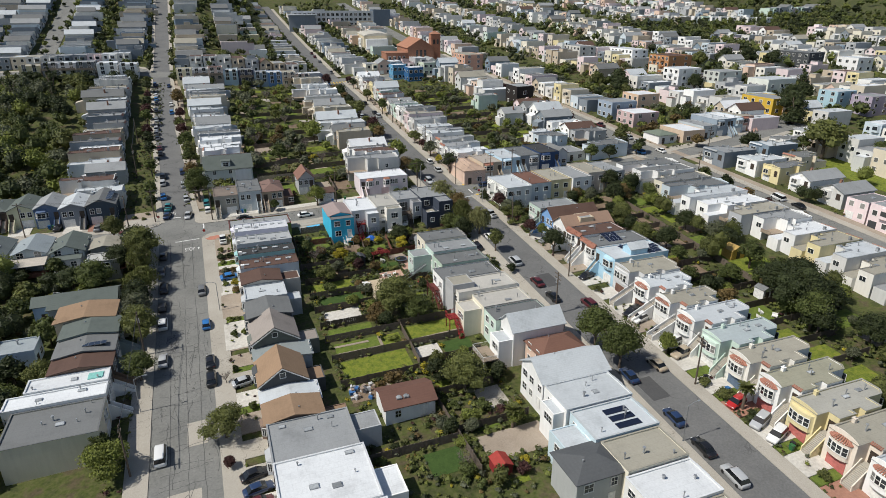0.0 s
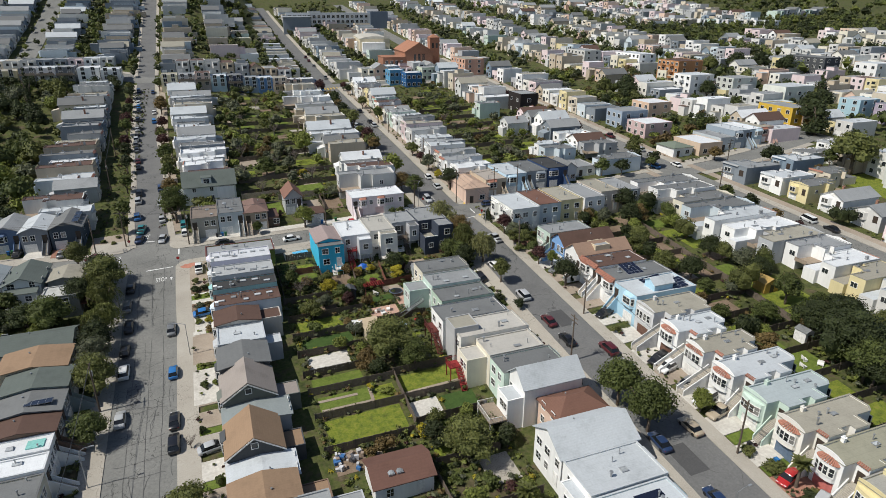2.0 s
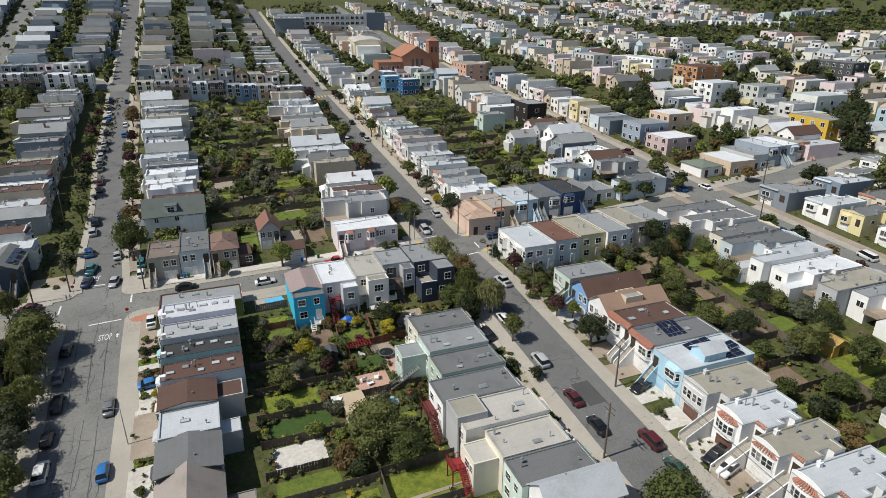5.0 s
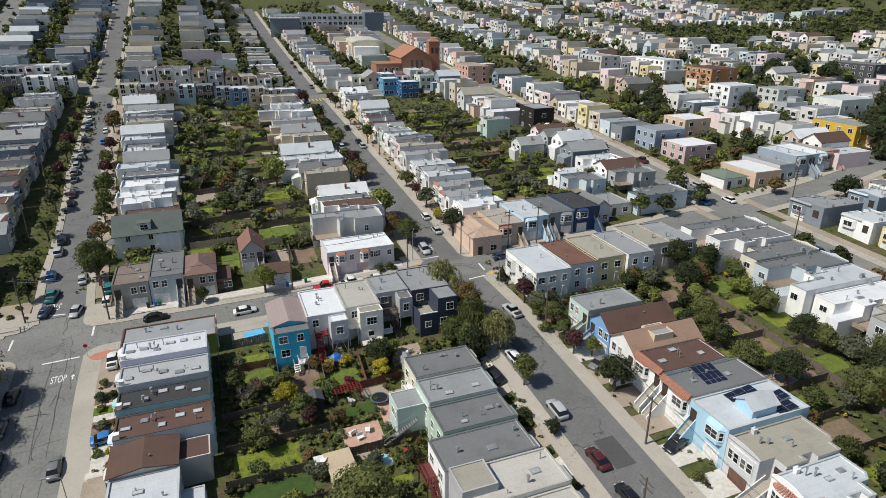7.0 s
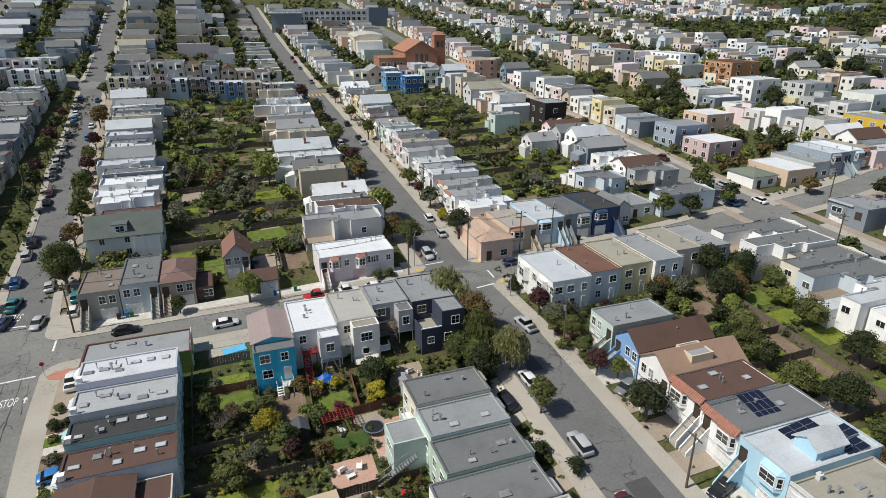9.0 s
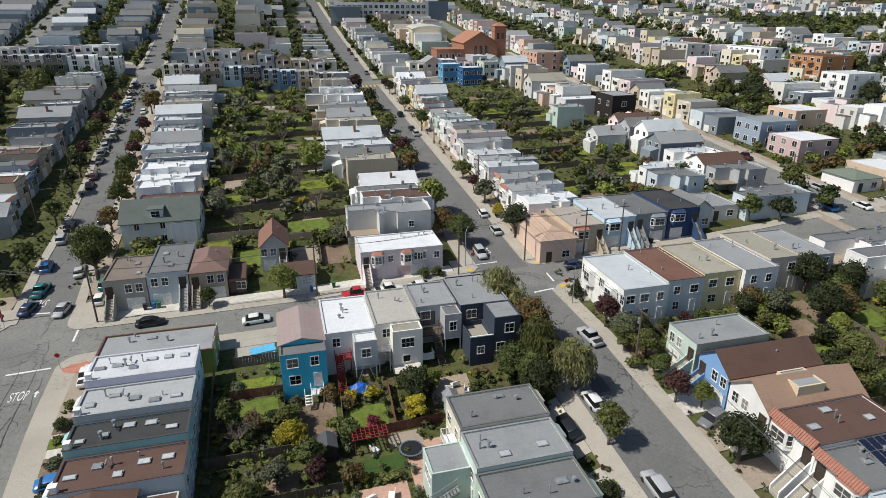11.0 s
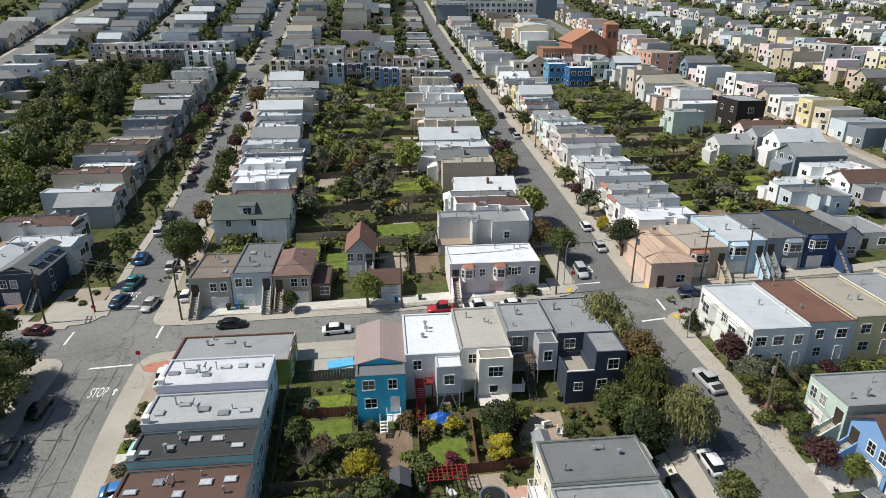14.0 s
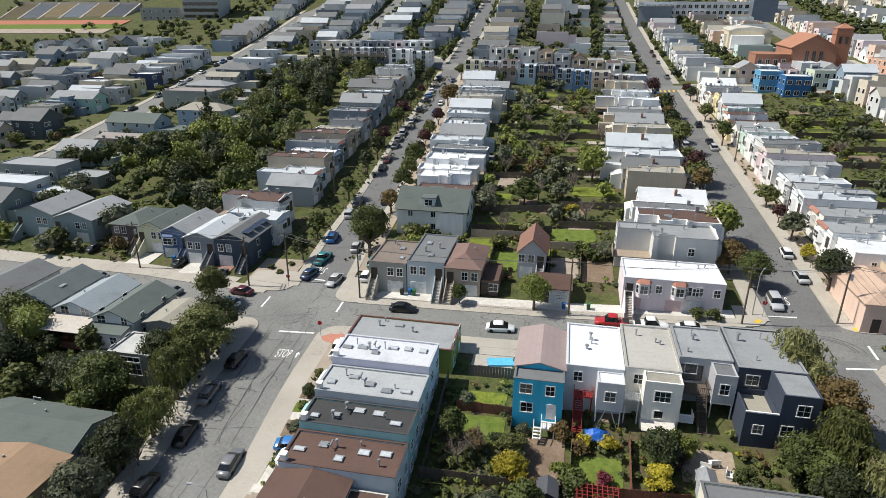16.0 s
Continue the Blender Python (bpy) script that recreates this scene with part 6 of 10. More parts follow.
far_row(WS, -1, 60, 176, 10.5, "E", 16)
far_row(WS, 1, 60, 176, 10.5, "W", 17)
far_row(WS, -1, 405, 640, 10.5, "E", 18)
# houses that front the upper cross street
_r = random.Random(77)
for xx in [v * 7.4 for v in range(-2, 7)]:
    stuff_house(FAR, xx + 1.0, at_x(CS2, xx) + 9.5, "S", _r, None, 7.3, _r.choice((3, 4, 5, 8, 12)), _r.choice((2, 4, 8)))
for xx in [v * 7.4 for v in range(-14, -5)]:
    stuff_house(FAR, xx + 1.0, at_x(CS2, xx) + 9.5, "S", _r, 2, 7.3, _r.choice((0, 7, 12, 9, 4, 5)))
# gabled row below the sports ground
for k in range(9):
    stuff_house(FAR, -284 + 9.4 * k, 412 + 0.9 * k, "S", _r, None, 8.0, (0, 5, 0, 3, 0, 8, 5, 0, 4)[k], 4)
# pale terraces along the contour of the far slope
for k in range(15):
    stuff_house(FAR, 384 + 6.6 * k, 494 - 3.9 * k, "S", _r, 2, 7.6, (0, 12, 0, 1, 0, 4, 0, 10)[k % 8], _r.choice((0, 1, 2)))
for k in range(10):
    stuff_house(FAR, 520 + 9.5 * k, 478 + 2.0 * k, "S", _r, None, 9.0, (10, 5, 3, 0, 7)[k % 5], 4)
for xx in [84 + v * 7.4 for v in range(0, 7)]:
    stuff_house(FAR, xx, at_x(CS2, xx) + 9.5, "S", _r)
for xa, sd in ((4, 151), (40, 152), (-52, 153), (-110, 154), (100, 155)):
    far_row([(xa, 380), (xa, 700)], 1 if sd % 2 else -1, 412, 640, 4.0, "W" if sd % 2 else "E", sd, 0.35)
FAR.done("far_houses", "distant rows of pale stucco houses climbing the hills", "houses")

# ---- row along the west side of the west street, fronts to the east ----
def row_e(y0, y1, depth, h, wall, roof, label, x=-26.0, **kw):
    kw.setdefault("front", "plain")
    return house(x, (y0 + y1) / 2, "E", y1 - y0 - 0.06, depth, h, wall, roof, label, **kw)


row_e(87.6, 97.4, 14, 5.6, (0.62, 0.58, 0.46), R_MID, "beige apartment house with a wide grey flat roof", x=-26.0, sky=1, vents=5)
row_e(97.5, 101.6, 15.5, 5.6, OFFWHITE, R_WHITE, "house with a bright white flat roof", sky=2)
h_turq = row_e(101.7, 106.0, 13, 5.6, OFFWHITE, R_WHITE, "house with white roof and a turquoise skylight", sky=1)
part("roof_light", Geo().box(-1.0, 1.0, 5.3, 1.0, 3.4, 5.62), plain("turquoise_glass", (0.25, 0.55, 0.50), 0.15), h_turq)
row_e(106.1, 111.0, 10, 5.5, BROWN, R_BROWN, "house with a low red-brown shingle roof", style="gable_side", ridge=0.7)
h_pv4 = row_e(111.1, 117.4, 10, 5.5, SLATE, R_MID, "dark grey house with roof solar panels", style="gable_side", ridge=0.8)
row_e(117.5, 124.2, 10, 5.5, (0.30, 0.36, 0.36), R_GREEN, "green-grey house with a low green-grey roof", style="gable_side", ridge=0.8)
row_e(124.3, 131.8, 11, 5.3, TAN, R_ORANGE, "tan house with orange-brown low roof", style="gable_side", ridge=0.8, x=-27)
row_e(132.0, 140.2, 13, 4.6, (0.34, 0.38, 0.40), R_GREEN, "pale grey house with long dark green shingle roof", style="gable", ridge=1.4, x=-27.5, front="low")
house(-41.0, 122.0, "E", 6.0, 8.0, 4.0, (0.50, 0.58, 0.66), (0.34, 0.38, 0.40), "pale blue rear house with a flat sheet roof", front="low", rear=1, vents=1)
house(-40.5, 136.5, "S", 8.0, 5.0, 4.2, (0.34, 0.46, 0.62), R_GREEN, "blue rear cottage with a white dormer window", style="gable_side", ridge=1.2, front="low", rear=1, vents=1)
h_cube = house(-28.2, 152.3, "E", 5.8, 7.0, 4.6, (0.24, 0.24, 0.22), (0.52, 0.52, 0.49), "small grey-brown cube house with white lattice window", front="none", rear=2, vents=1)
for s_ in (-1, 1):
    window(h_cube, on_side(s_, 3.4, 3.3, 5.8), 2.9, 0.7, TRIM, 2)
    window(h_cube, on_side(s_, 3.4, 1.2, 5.8), 2.9, 1.8, TRIM, 3)
for k_ in range(3):
    window(h_cube, on_front(-1.9 + 1.9 * k_, 2.9), 1.2, 1.1)
part("balcony", Geo().box(-2.7, -1.2, 1.9, 2.7, 0, 2.1).box(-2.7, -1.2, 2.1, 2.7, -1.12, 3.0), REDWOOD, h_cube)

# ---- houses west of the crossing ----
def west_n(x0, x1, y, depth, h, wall, roof, label, face="S", **kw):
    kw.setdefault("front", "plain")
    return house((x0 + x1) / 2, y, face, x1 - x0 - 0.2, depth, h, wall, roof, label, **kw)


h_pv5 = west_n(-39.6, -32.0, 186.0, 13, 5.6, (0.05, 0.07, 0.095), R_MID, "dark blue-grey corner house with solar panels on a gabled roof", style="gable", ridge=1.6, sides="+")
west_n(-46.4, -39.8, 186.5, 12, 5.6, (0.20, 0.22, 0.25), R_PALE, "slate house with patched pale roof", style="gable", ridge=1.2)
west_n(-53.2, -46.6, 188.5, 12, 5.6, (0.10, 0.15, 0.25), R_GREY, "blue house with rounded bay and grey gabled roof", style="gable", ridge=1.5, front="bay")
west_n(-60.2, -53.4, 190.5, 12, 5.4, (0.58, 0.57, 0.40), R_GREEN, "pale yellow-green house with grey gabled roof", style="gable", ridge=1.5)
west_n(-68.2, -60.6, 192.5, 12, 5.2, (0.10, 0.075, 0.075), R_GREEN, "dark plum house with a hipped roof", style="hip", ridge=1.4)
west_n(-84.0, -74.0, 194.0, 13, 5.4, (0.30, 0.36, 0.36), R_GREY, "grey-green house with a grey roof", style="gable", ridge=1.6)
west_n(-96.0, -86.0, 196.0, 13, 5.6, (0.26, 0.32, 0.33), R_GREY, "grey gabled house with white trim", style="gable", ridge=1.8)
west_n(-35.6, -29.0, 165.8, 7.5, 3.6, (0.34, 0.33, 0.29), R_TAN, "low house with a flat gravel roof", face="N", style="gable", ridge=0.7, front="low")
h_wa = west_n(-43.9, -36.4, 168.2, 11.2, 4.3, (0.58, 0.60, 0.60), R_GREEN, "white house with grey-green gabled roof and rear porch", face="N", style="gable", ridge=1.6, front="low", sides="+-")
h_wb = west_n(-52.6, -45.0, 170.0, 11, 4.3, (0.50, 0.56, 0.58), (0.30, 0.34, 0.36), "pale house with blue-grey gabled roof and rear deck cover", face="N", style="gable", ridge=1.5, front="low")
h_wc = west_n(-62.2, -54.0, 172.0, 12, 4.4, (0.60, 0.62, 0.62), (0.13, 0.15, 0.15), "white house with dark roof and twin skylights", face="N", style="gable", ridge=1.8, front="low")
west_n(-73.0, -64.0, 173.0, 14, 4.8, (0.50, 0.50, 0.48), R_MID, "grey house with dark gabled roof", face="N", style="gable", ridge=1.6, front="low")

# rear porches of these houses
part("rear_porch", Geo().box(-3.0, 11.2, 0.3, 3.0, 13.4, 3.2), paint((0.58, 0.60, 0.60)), h_wa)
part("porch_roof", Geo().prism([(11.0, 3.7), (13.8, 3.25), (13.8, 3.15), (11.0, 3.55)], -3.3, 3.3, "x"), roofing(R_GREEN, "shingle"), h_wa)
window(h_wa, on_rear(-1.4, 1.3, 13.4), 1.2, 1.2)
window(h_wa, on_rear(1.4, 1.3, 13.4), 1.2, 1.2)
part("deck", Geo().box(-2.8, 13.4, -0.2, 2.8, 15.4, 0.0).box(-2.8, 15.3, 0.0, 2.8, 15.4, 0.9), TRIM, h_wa)
for a_ in (-2.6, 0.0, 2.6):
    part("brace", Geo().tube((a_, 15.2, -3.2), (a_, 15.2, -0.2), 0.08, 0.08, 4).tube((a_, 15.2, -3.2), (-a_ * 0.2, 15.2, -0.2), 0.06, 0.06, 4), TRIM, h_wa)
part("deck", Geo().box(-3.6, 11.0, -0.4, 3.6, 15.0, -0.2).box(-3.6, 14.9, -0.2, 3.6, 15.0, 0.7), REDWOOD, h_wb)
part("deck_cover", Geo().prism([(11.0, 3.5), (15.4, 2.8), (15.4, 2.72), (11.0, 3.4)], -4.0, 4.0, "x"), plain("corrugated_sheet", (0.42, 0.38, 0.33), 0.7, vary=0.2), h_wb)
for a_ in (-3.5, 3.5):
    part("post", Geo().box(a_ - 0.08, 14.8, -3.0, a_ + 0.08, 14.96, 2.7), FENCEWOOD, h_wb)
part("deck", Geo().box(-3.6, 12.0, -0.2, 3.6, 14.2, 0.0).box(-3.6, 14.1, 0.0, 3.6, 14.2, 0.9), REDWOOD, h_wc)
skylight(h_wc, -1.8, 7.0, 5.3, 1.0, 1.4)

# ---- the large greenish gabled house north of the crossing ----
h_gab = house(-7.0, 210.0, "W", 10.5, 15, 5.2, (0.72, 0.75, 0.73), R_GREEN, "large pale house with steep green-grey gabled roof and dormer", style="gable", ridge=3.4, sides="+-", front="plain")
for e_ in (-1, 1):
    dm = part("dormer", Geo().box(min(e_ * 1.8, e_ * 4.4), 5.4, 5.0, max(e_ * 1.8, e_ * 4.4), 8.2, 7.5), paint((0.72, 0.75, 0.73)), h_gab)
    part("dormer_roof", Geo().box(min(e_ * 0.9, e_ * 4.7), 5.2, 7.5, max(e_ * 0.9, e_ * 4.7), 8.4, 7.65), roofing(R_GREEN, "shingle"), dm)
    window(dm, Matrix.Translation((e_ * 4.4, 6.8, 5.9)) @ Matrix.Rotation(e_ * math.pi / 2, 4, "Z"), 1.6, 1.2)
house(-5.5, 218.3, "W", 5.6, 13, 5.6, PINKW, R_BROWN, "pink house with brown flat roof", front="plain")
house(7.5, 207.0, "E", 6.0, 5.0, 4.6, OFFWHITE, R_MID, "small white house wing with grey roof", front="low")
# garages on the north side of the cross street
house(16.4, 180.0, "S", 2.9, 8, 2.9, (0.16, 0.10, 0.08), R_BROWN, "narrow brown garage with flat roof", front="none", rear=0, vents=0)
g_ = house(27.4, 178.6, "S", 5.4, 6, 2.8, OFFWHITE, R_BROWN, "white garage with brown roof", front="none", rear=0, vents=0, style="gable_side", ridge=0.7)
garage_door(g_, on_front(0, 0.02), 4.4, 2.1)

DISTANT.append(True)

# ---- red brick church with its hall ----
BRICK = plain("brick_wall", (0.36, 0.175, 0.11), 0.9)
CLAY = roofing((0.36, 0.175, 0.11), "shingle")
ch = thing("church", Matrix.Translation((126.0, 381.0, gz(126, 381))) @ Matrix.Rotation(radians(-4), 4, "Z"), "red brick church with clay-tile gabled roof and square tower", "church")
part("nave", gable_walls(17, 30, 11.5, 16.5, "y", 0, -6, 6), BRICK, ch)
part("nave_roof", gable_roof(17, 30, 11.5, 16.5, "y", 0, -6, 0.5, 0.3), CLAY, ch)
part("tower", Geo().box(9.0, 2, -6, 15.0, 8, 19.0).box(8.8, 1.8, 16.5, 15.2, 8.2, 17.0), BRICK, ch)
part("tower_roof", hip_roof(6, 6, 19.0, 21.0, 12, 2, 0.2), CLAY, ch)
part("side_hall", Geo().box(-22, -6, -6, -8.6, 10, 8.5), BRICK, ch)
part("hall_roof", Geo().box(-22.2, -6.2, 8.5, -8.6, 10.2, 8.8), CLAY, ch)
for i in range(3):
    window(ch, on_front(-2.6 + 2.6 * i, 5.5, -6.0), 1.3, 4.6, BRICK, 1)
for i in range(4):
    window(ch, on_front(-20 + 3 * i, 4.0, -6.0), 1.4, 2.6, TRIM, 1)
for i in range(2):
    window(ch, on_front(10.8 + 2.4 * i, 13.0, 2.0), 0.9, 2.6, DARKTRIM, 0)
hall = thing("hall", Matrix.Translation((112.0, 488.0, gz(118, 462))) @ Matrix.Rotation(radians(-8), 4, "Z"), "cream gymnasium hall with shallow curved roof", "building")
part("wall", Geo().box(0, -50, -6, 20, 0, 9.0), paint((0.66, 0.58, 0.42)), hall)
part("roof", Geo().prism([(-0.4, 9.0), (20.4, 9.0), (17, 10.2), (10, 10.8), (3, 10.2)], -50.4, 0.4, "y"), roofing((0.55, 0.52, 0.45)), hall)
part("white_end", Geo().box(1, -57, -6, 16, -50.02, 7.0), WHITE, hall)

# ---- long grey school block on the ridge ----
sch = thing("school", Matrix.Translation((112.0, 566.0, gz(112, 566))) @ Matrix.Rotation(radians(-6), 4, "Z"), "long pale school building with dark end block", "school")
part("wall", flat_body(76, 16, 13.5, 0, 0, 6), paint((0.52, 0.54, 0.56)), sch)
part("roof", flat_roof(76, 16, 13.5, 0, 0), roofing(R_PALE), sch)
part("dark_block", flat_body(15, 20, 14.5, 40.0, -3, 6), paint((0.10, 0.13, 0.17)), sch)
part("block_roof", flat_roof(15, 20, 14.5, 40.0, -3), roofing(R_GREY), sch)
part("entrance_hall", flat_body(22, 14, 10.5, -30, -16, 8), paint((0.22, 0.25, 0.28)), sch)
part("entrance_roof", Geo().box(-42, -17, 10.5, -18, -1, 11.1), roofing(R_PALE), sch)
for fl in range(3):
    for i in range(17):
        window(sch, on_front(-35 + i * 4.0, 1.5 + 4.0 * fl), 2.4, 2.2, TRIM, 1)

# ---- apartment blocks on the hillside ----
def block(x, y, w, d, h, wall, roof, label, face="S", floors=4, cols=4, turn=0.0, balc=False, bare=False):
    t = thing("apartment_block", Matrix.Translation((x, y, gz(x, y))) @ Matrix.Rotation(radians(FACE[face] + turn), 4, "Z"), label, "apartment block")
    part("wall", flat_body(w, d, h, down=8), paint(wall), t)
    part("roof", flat_roof(w, d, h), roofing(roof), t)
    for fl in range(floors):
        for i in range(cols):
            xx, zz = -w / 2 + w * (i + 0.5) / cols, h * fl / floors + 0.8
            if not bare:
                window(t, on_front(xx, zz), 1.6, 1.5, TRIM, 1)
            if balc and i % 2:
                part("balcony", Geo().box(xx - 1.6, -1.3, zz - 0.5, xx + 1.6, 0, zz - 0.3).box(xx - 1.6, -1.3, zz - 0.3, xx + 1.6, -1.22, zz + 0.6), paint(shade(wall, 0.8)), t)
        for k in range(max(2, int(d / 6))):
            window(t, on_side(1 if face == "W" else -1, d * (k + 0.5) / max(2, int(d / 6)), h * fl / floors + 0.8, w), 1.4, 1.5, TRIM, 1)
    HOUSES.append((x, y, face, w, d))
    return t


block(241, 293, 17, 16, 12.5, (0.45, 0.22, 0.10), R_BROWN, "orange-brown timber-clad apartment block with balconies", "W", 4, 5, balc=True)
block(222, 259, 12, 14, 12.5, OFFWHITE, R_PALE, "white modern apartment block with recessed balconies", "W", 4, 3, balc=True)
block(241, 251, 11, 15, 11.0, (0.50, 0.52, 0.48), R_GREY, "grey apartment block with white bays", "W", 4, 3)
block(254, 233, 13, 18, 9.5, (0.66, 0.68, 0.62), R_PALE, "pale green-white block with few windows", "W", 2, 3)
block(233, 212, 18, 12, 7.0, (0.64, 0.42, 0.06), R_GREY, "bright yellow-ochre flat-roofed building", "W", 2, 4)
block(248, 340, 26, 12, 9.0, OFFWHITE, R_PALE, "white apartment row with bay windows", "W", 3, 7)
block(226, 362, 20, 12, 9.0, (0.60, 0.59, 0.55), R_GREY, "grey and white flats", "W", 3, 5)
block(175, 185.5, 10.4, 14.5, 4.6, (0.62, 0.48, 0.36), R_WHITE, "low tan building with broad white roof", "S", 1, 2)
house(164.2, 187.6, "S", 8.6, 9.6, 3.4, OFFWHITE, (0.16, 0.19, 0.15), "white cottage with grey-green hipped roof", style="hip", ridge=1.3, front="plain")
house(184.2, 187.2, "S", 6.6, 15, 5.0, (0.44, 0.48, 0.50), R_GREY, "grey house with white-framed bay and flat roof", front="bay")
house(191.2, 187.6, "S", 7.2, 15, 6.8, (0.26, 0.31, 0.36), R_PALE, "slate-blue house with white side wall", front="bay")
house(198.6, 188.4, "S", 7.0, 15, 6.4, (0.44, 0.54, 0.60), R_WHITE, "pale blue house with bay above wooden steps", front="bay")
house(205.8, 190.0, "S", 6.8, 13, 6.0, (0.42, 0.27, 0.23), R_TAN, "brown-pink house with tile-edged bay", front="tile")
block(165, 217, 12, 13, 5.6, (0.60, 0.44, 0.43), R_WHITE, "pink house with white flat roof", "W", 2, 3)
block(164, 231, 11, 13, 7.2, (0.30, 0.36, 0.44), R_GREY, "blue-grey house with dark flat roof", "W", 2, 3)
block(184, 240, 12, 12, 7.0, (0.70, 0.50, 0.36), R_WHITE, "orange and white house with pale roof", "W", 2, 3)
block(338, 252, 13, 12, 11.0, OFFWHITE, R_PALE, "white flats with red wall panels", "W", 3, 3)
block(331, 284, 26, 12, 10.0, (0.07, 0.075, 0.08), R_MID, "dark grey flats with white window bays", "W", 3, 6)
block(267, 204, 10, 12, 8.4, (0.42, 0.60, 0.68), R_PALE, "tall pale blue house on the slope", "W", 3, 2)
block(272, 191, 10, 12, 8.4, (0.40, 0.34, 0.42), R_GREY, "tall mauve-grey house on the slope", "W", 3, 2)
block(141, 264, 9, 12, 9.0, (0.03, 0.024, 0.022), R_GREY, "tall house with a black south wall", "S", 2, 1)
block(110, 338, 9, 9, 7.6, (0.03, 0.12, 0.28), R_WHITE, "bright blue flat-roofed house", "S", 2, 3)
block(103, 347, 8, 9, 8.0, (0.12, 0.32, 0.50), R_WHITE, "light blue house with white roof", "S", 2, 3)
block(147, 366, 22, 12, 8.5, (0.62, 0.36, 0.26), R_TAN, "salmon-pink flat-roofed apartment row", "W", 3, 5)
block(124, 352, 9, 10, 7.0, (0.52, 0.58, 0.46), R_GREY, "pale green house behind the blue ones", "S", 2, 3)

# ---- tall rears along the upper cross street ----
def tall_house(x, y, face, w, d, h, wall, roof, label, floors=3, deck=False):
    t = block(x, y, w, d, h, wall, roof, label, face, floors, 2, bare=True)
    t.name = "house"
    tagged(t, label, "house", "houses on the upper cross street")
    for fl in range(floors):
        for xx in (-w * 0.24, w * 0.24):
            window(t, on_rear(xx, h * fl / floors + 0.9, d), 1.6, 1.5, TRIM, 1)
    if deck:
        part("deck", Geo().box(-w / 2 + 0.3, d, 2.9, w / 2 - 0.3, d + 2.6, 3.1).box(-w / 2 + 0.3, d + 2.5, 3.1, w / 2 - 0.3, d + 2.6, 4.0), DECKWOOD, t)
    return t


for x, w, wall, roof, what, dk in ((-12.5, 7.4, (0.66, 0.60, 0.40), R_TAN, "cream-yellow", False), (-4.7, 7.4, GREYW, R_GREY, "grey", True), (2.7, 7.0, (0.60, 0.50, 0.45), R_BROWN, "pink-beige", True), (9.9, 7.2, (0.50, 0.62, 0.68), R_PALE, "light blue", False), (17.5, 7.2, (0.05, 0.06, 0.10), R_MID, "navy", True),
                                   (24.8, 7.0, (0.26, 0.33, 0.40), R_GREY, "blue-grey", False), (31.9, 7.0, (0.10, 0.20, 0.38), R_PALE, "deep blue", False), (39.0, 7.0, (0.55, 0.48, 0.40), R_TAN, "beige", True), (46.3, 7.0, (0.52, 0.44, 0.36), R_BROWN, "tan", False)):
    tall_house(x, at_x(CS2, x) - 9.5, "N", w, 13.0, 5.4 + 1.4 * ((x * 0.61) % 1), wall, roof, what + " three-storey house with tall rear wall", 3, dk)
for x, y, w, wall, roof, what, dk in ((-86.0, 386.0, 9.5, (0.66, 0.56, 0.34), R_TAN, "yellow-beige", False), (-76.5, 384.5, 7.4, (0.20, 0.21, 0.23), R_GREY, "charcoal", True), (-68.4, 383.0, 8.0, (0.66, 0.67, 0.68), R_PALE, "white and grey", True), (-59.8, 381.0, 8.0, (0.14, 0.16, 0.18), R_GREY, "dark slate", True), (-49.6, 378.4, 9.5, OFFWHITE, R_WHITE, "bright white", False), (-39.6, 376.0, 8.4, OFFWHITE, R_PALE, "white", False)):
    tall_house(x, y - 1.5, "N", w, 13.0, 4.8 + 2.0 * ((x * 0.37) % 1), wall, roof, what + " three-storey house with rear windows", 3, dk)

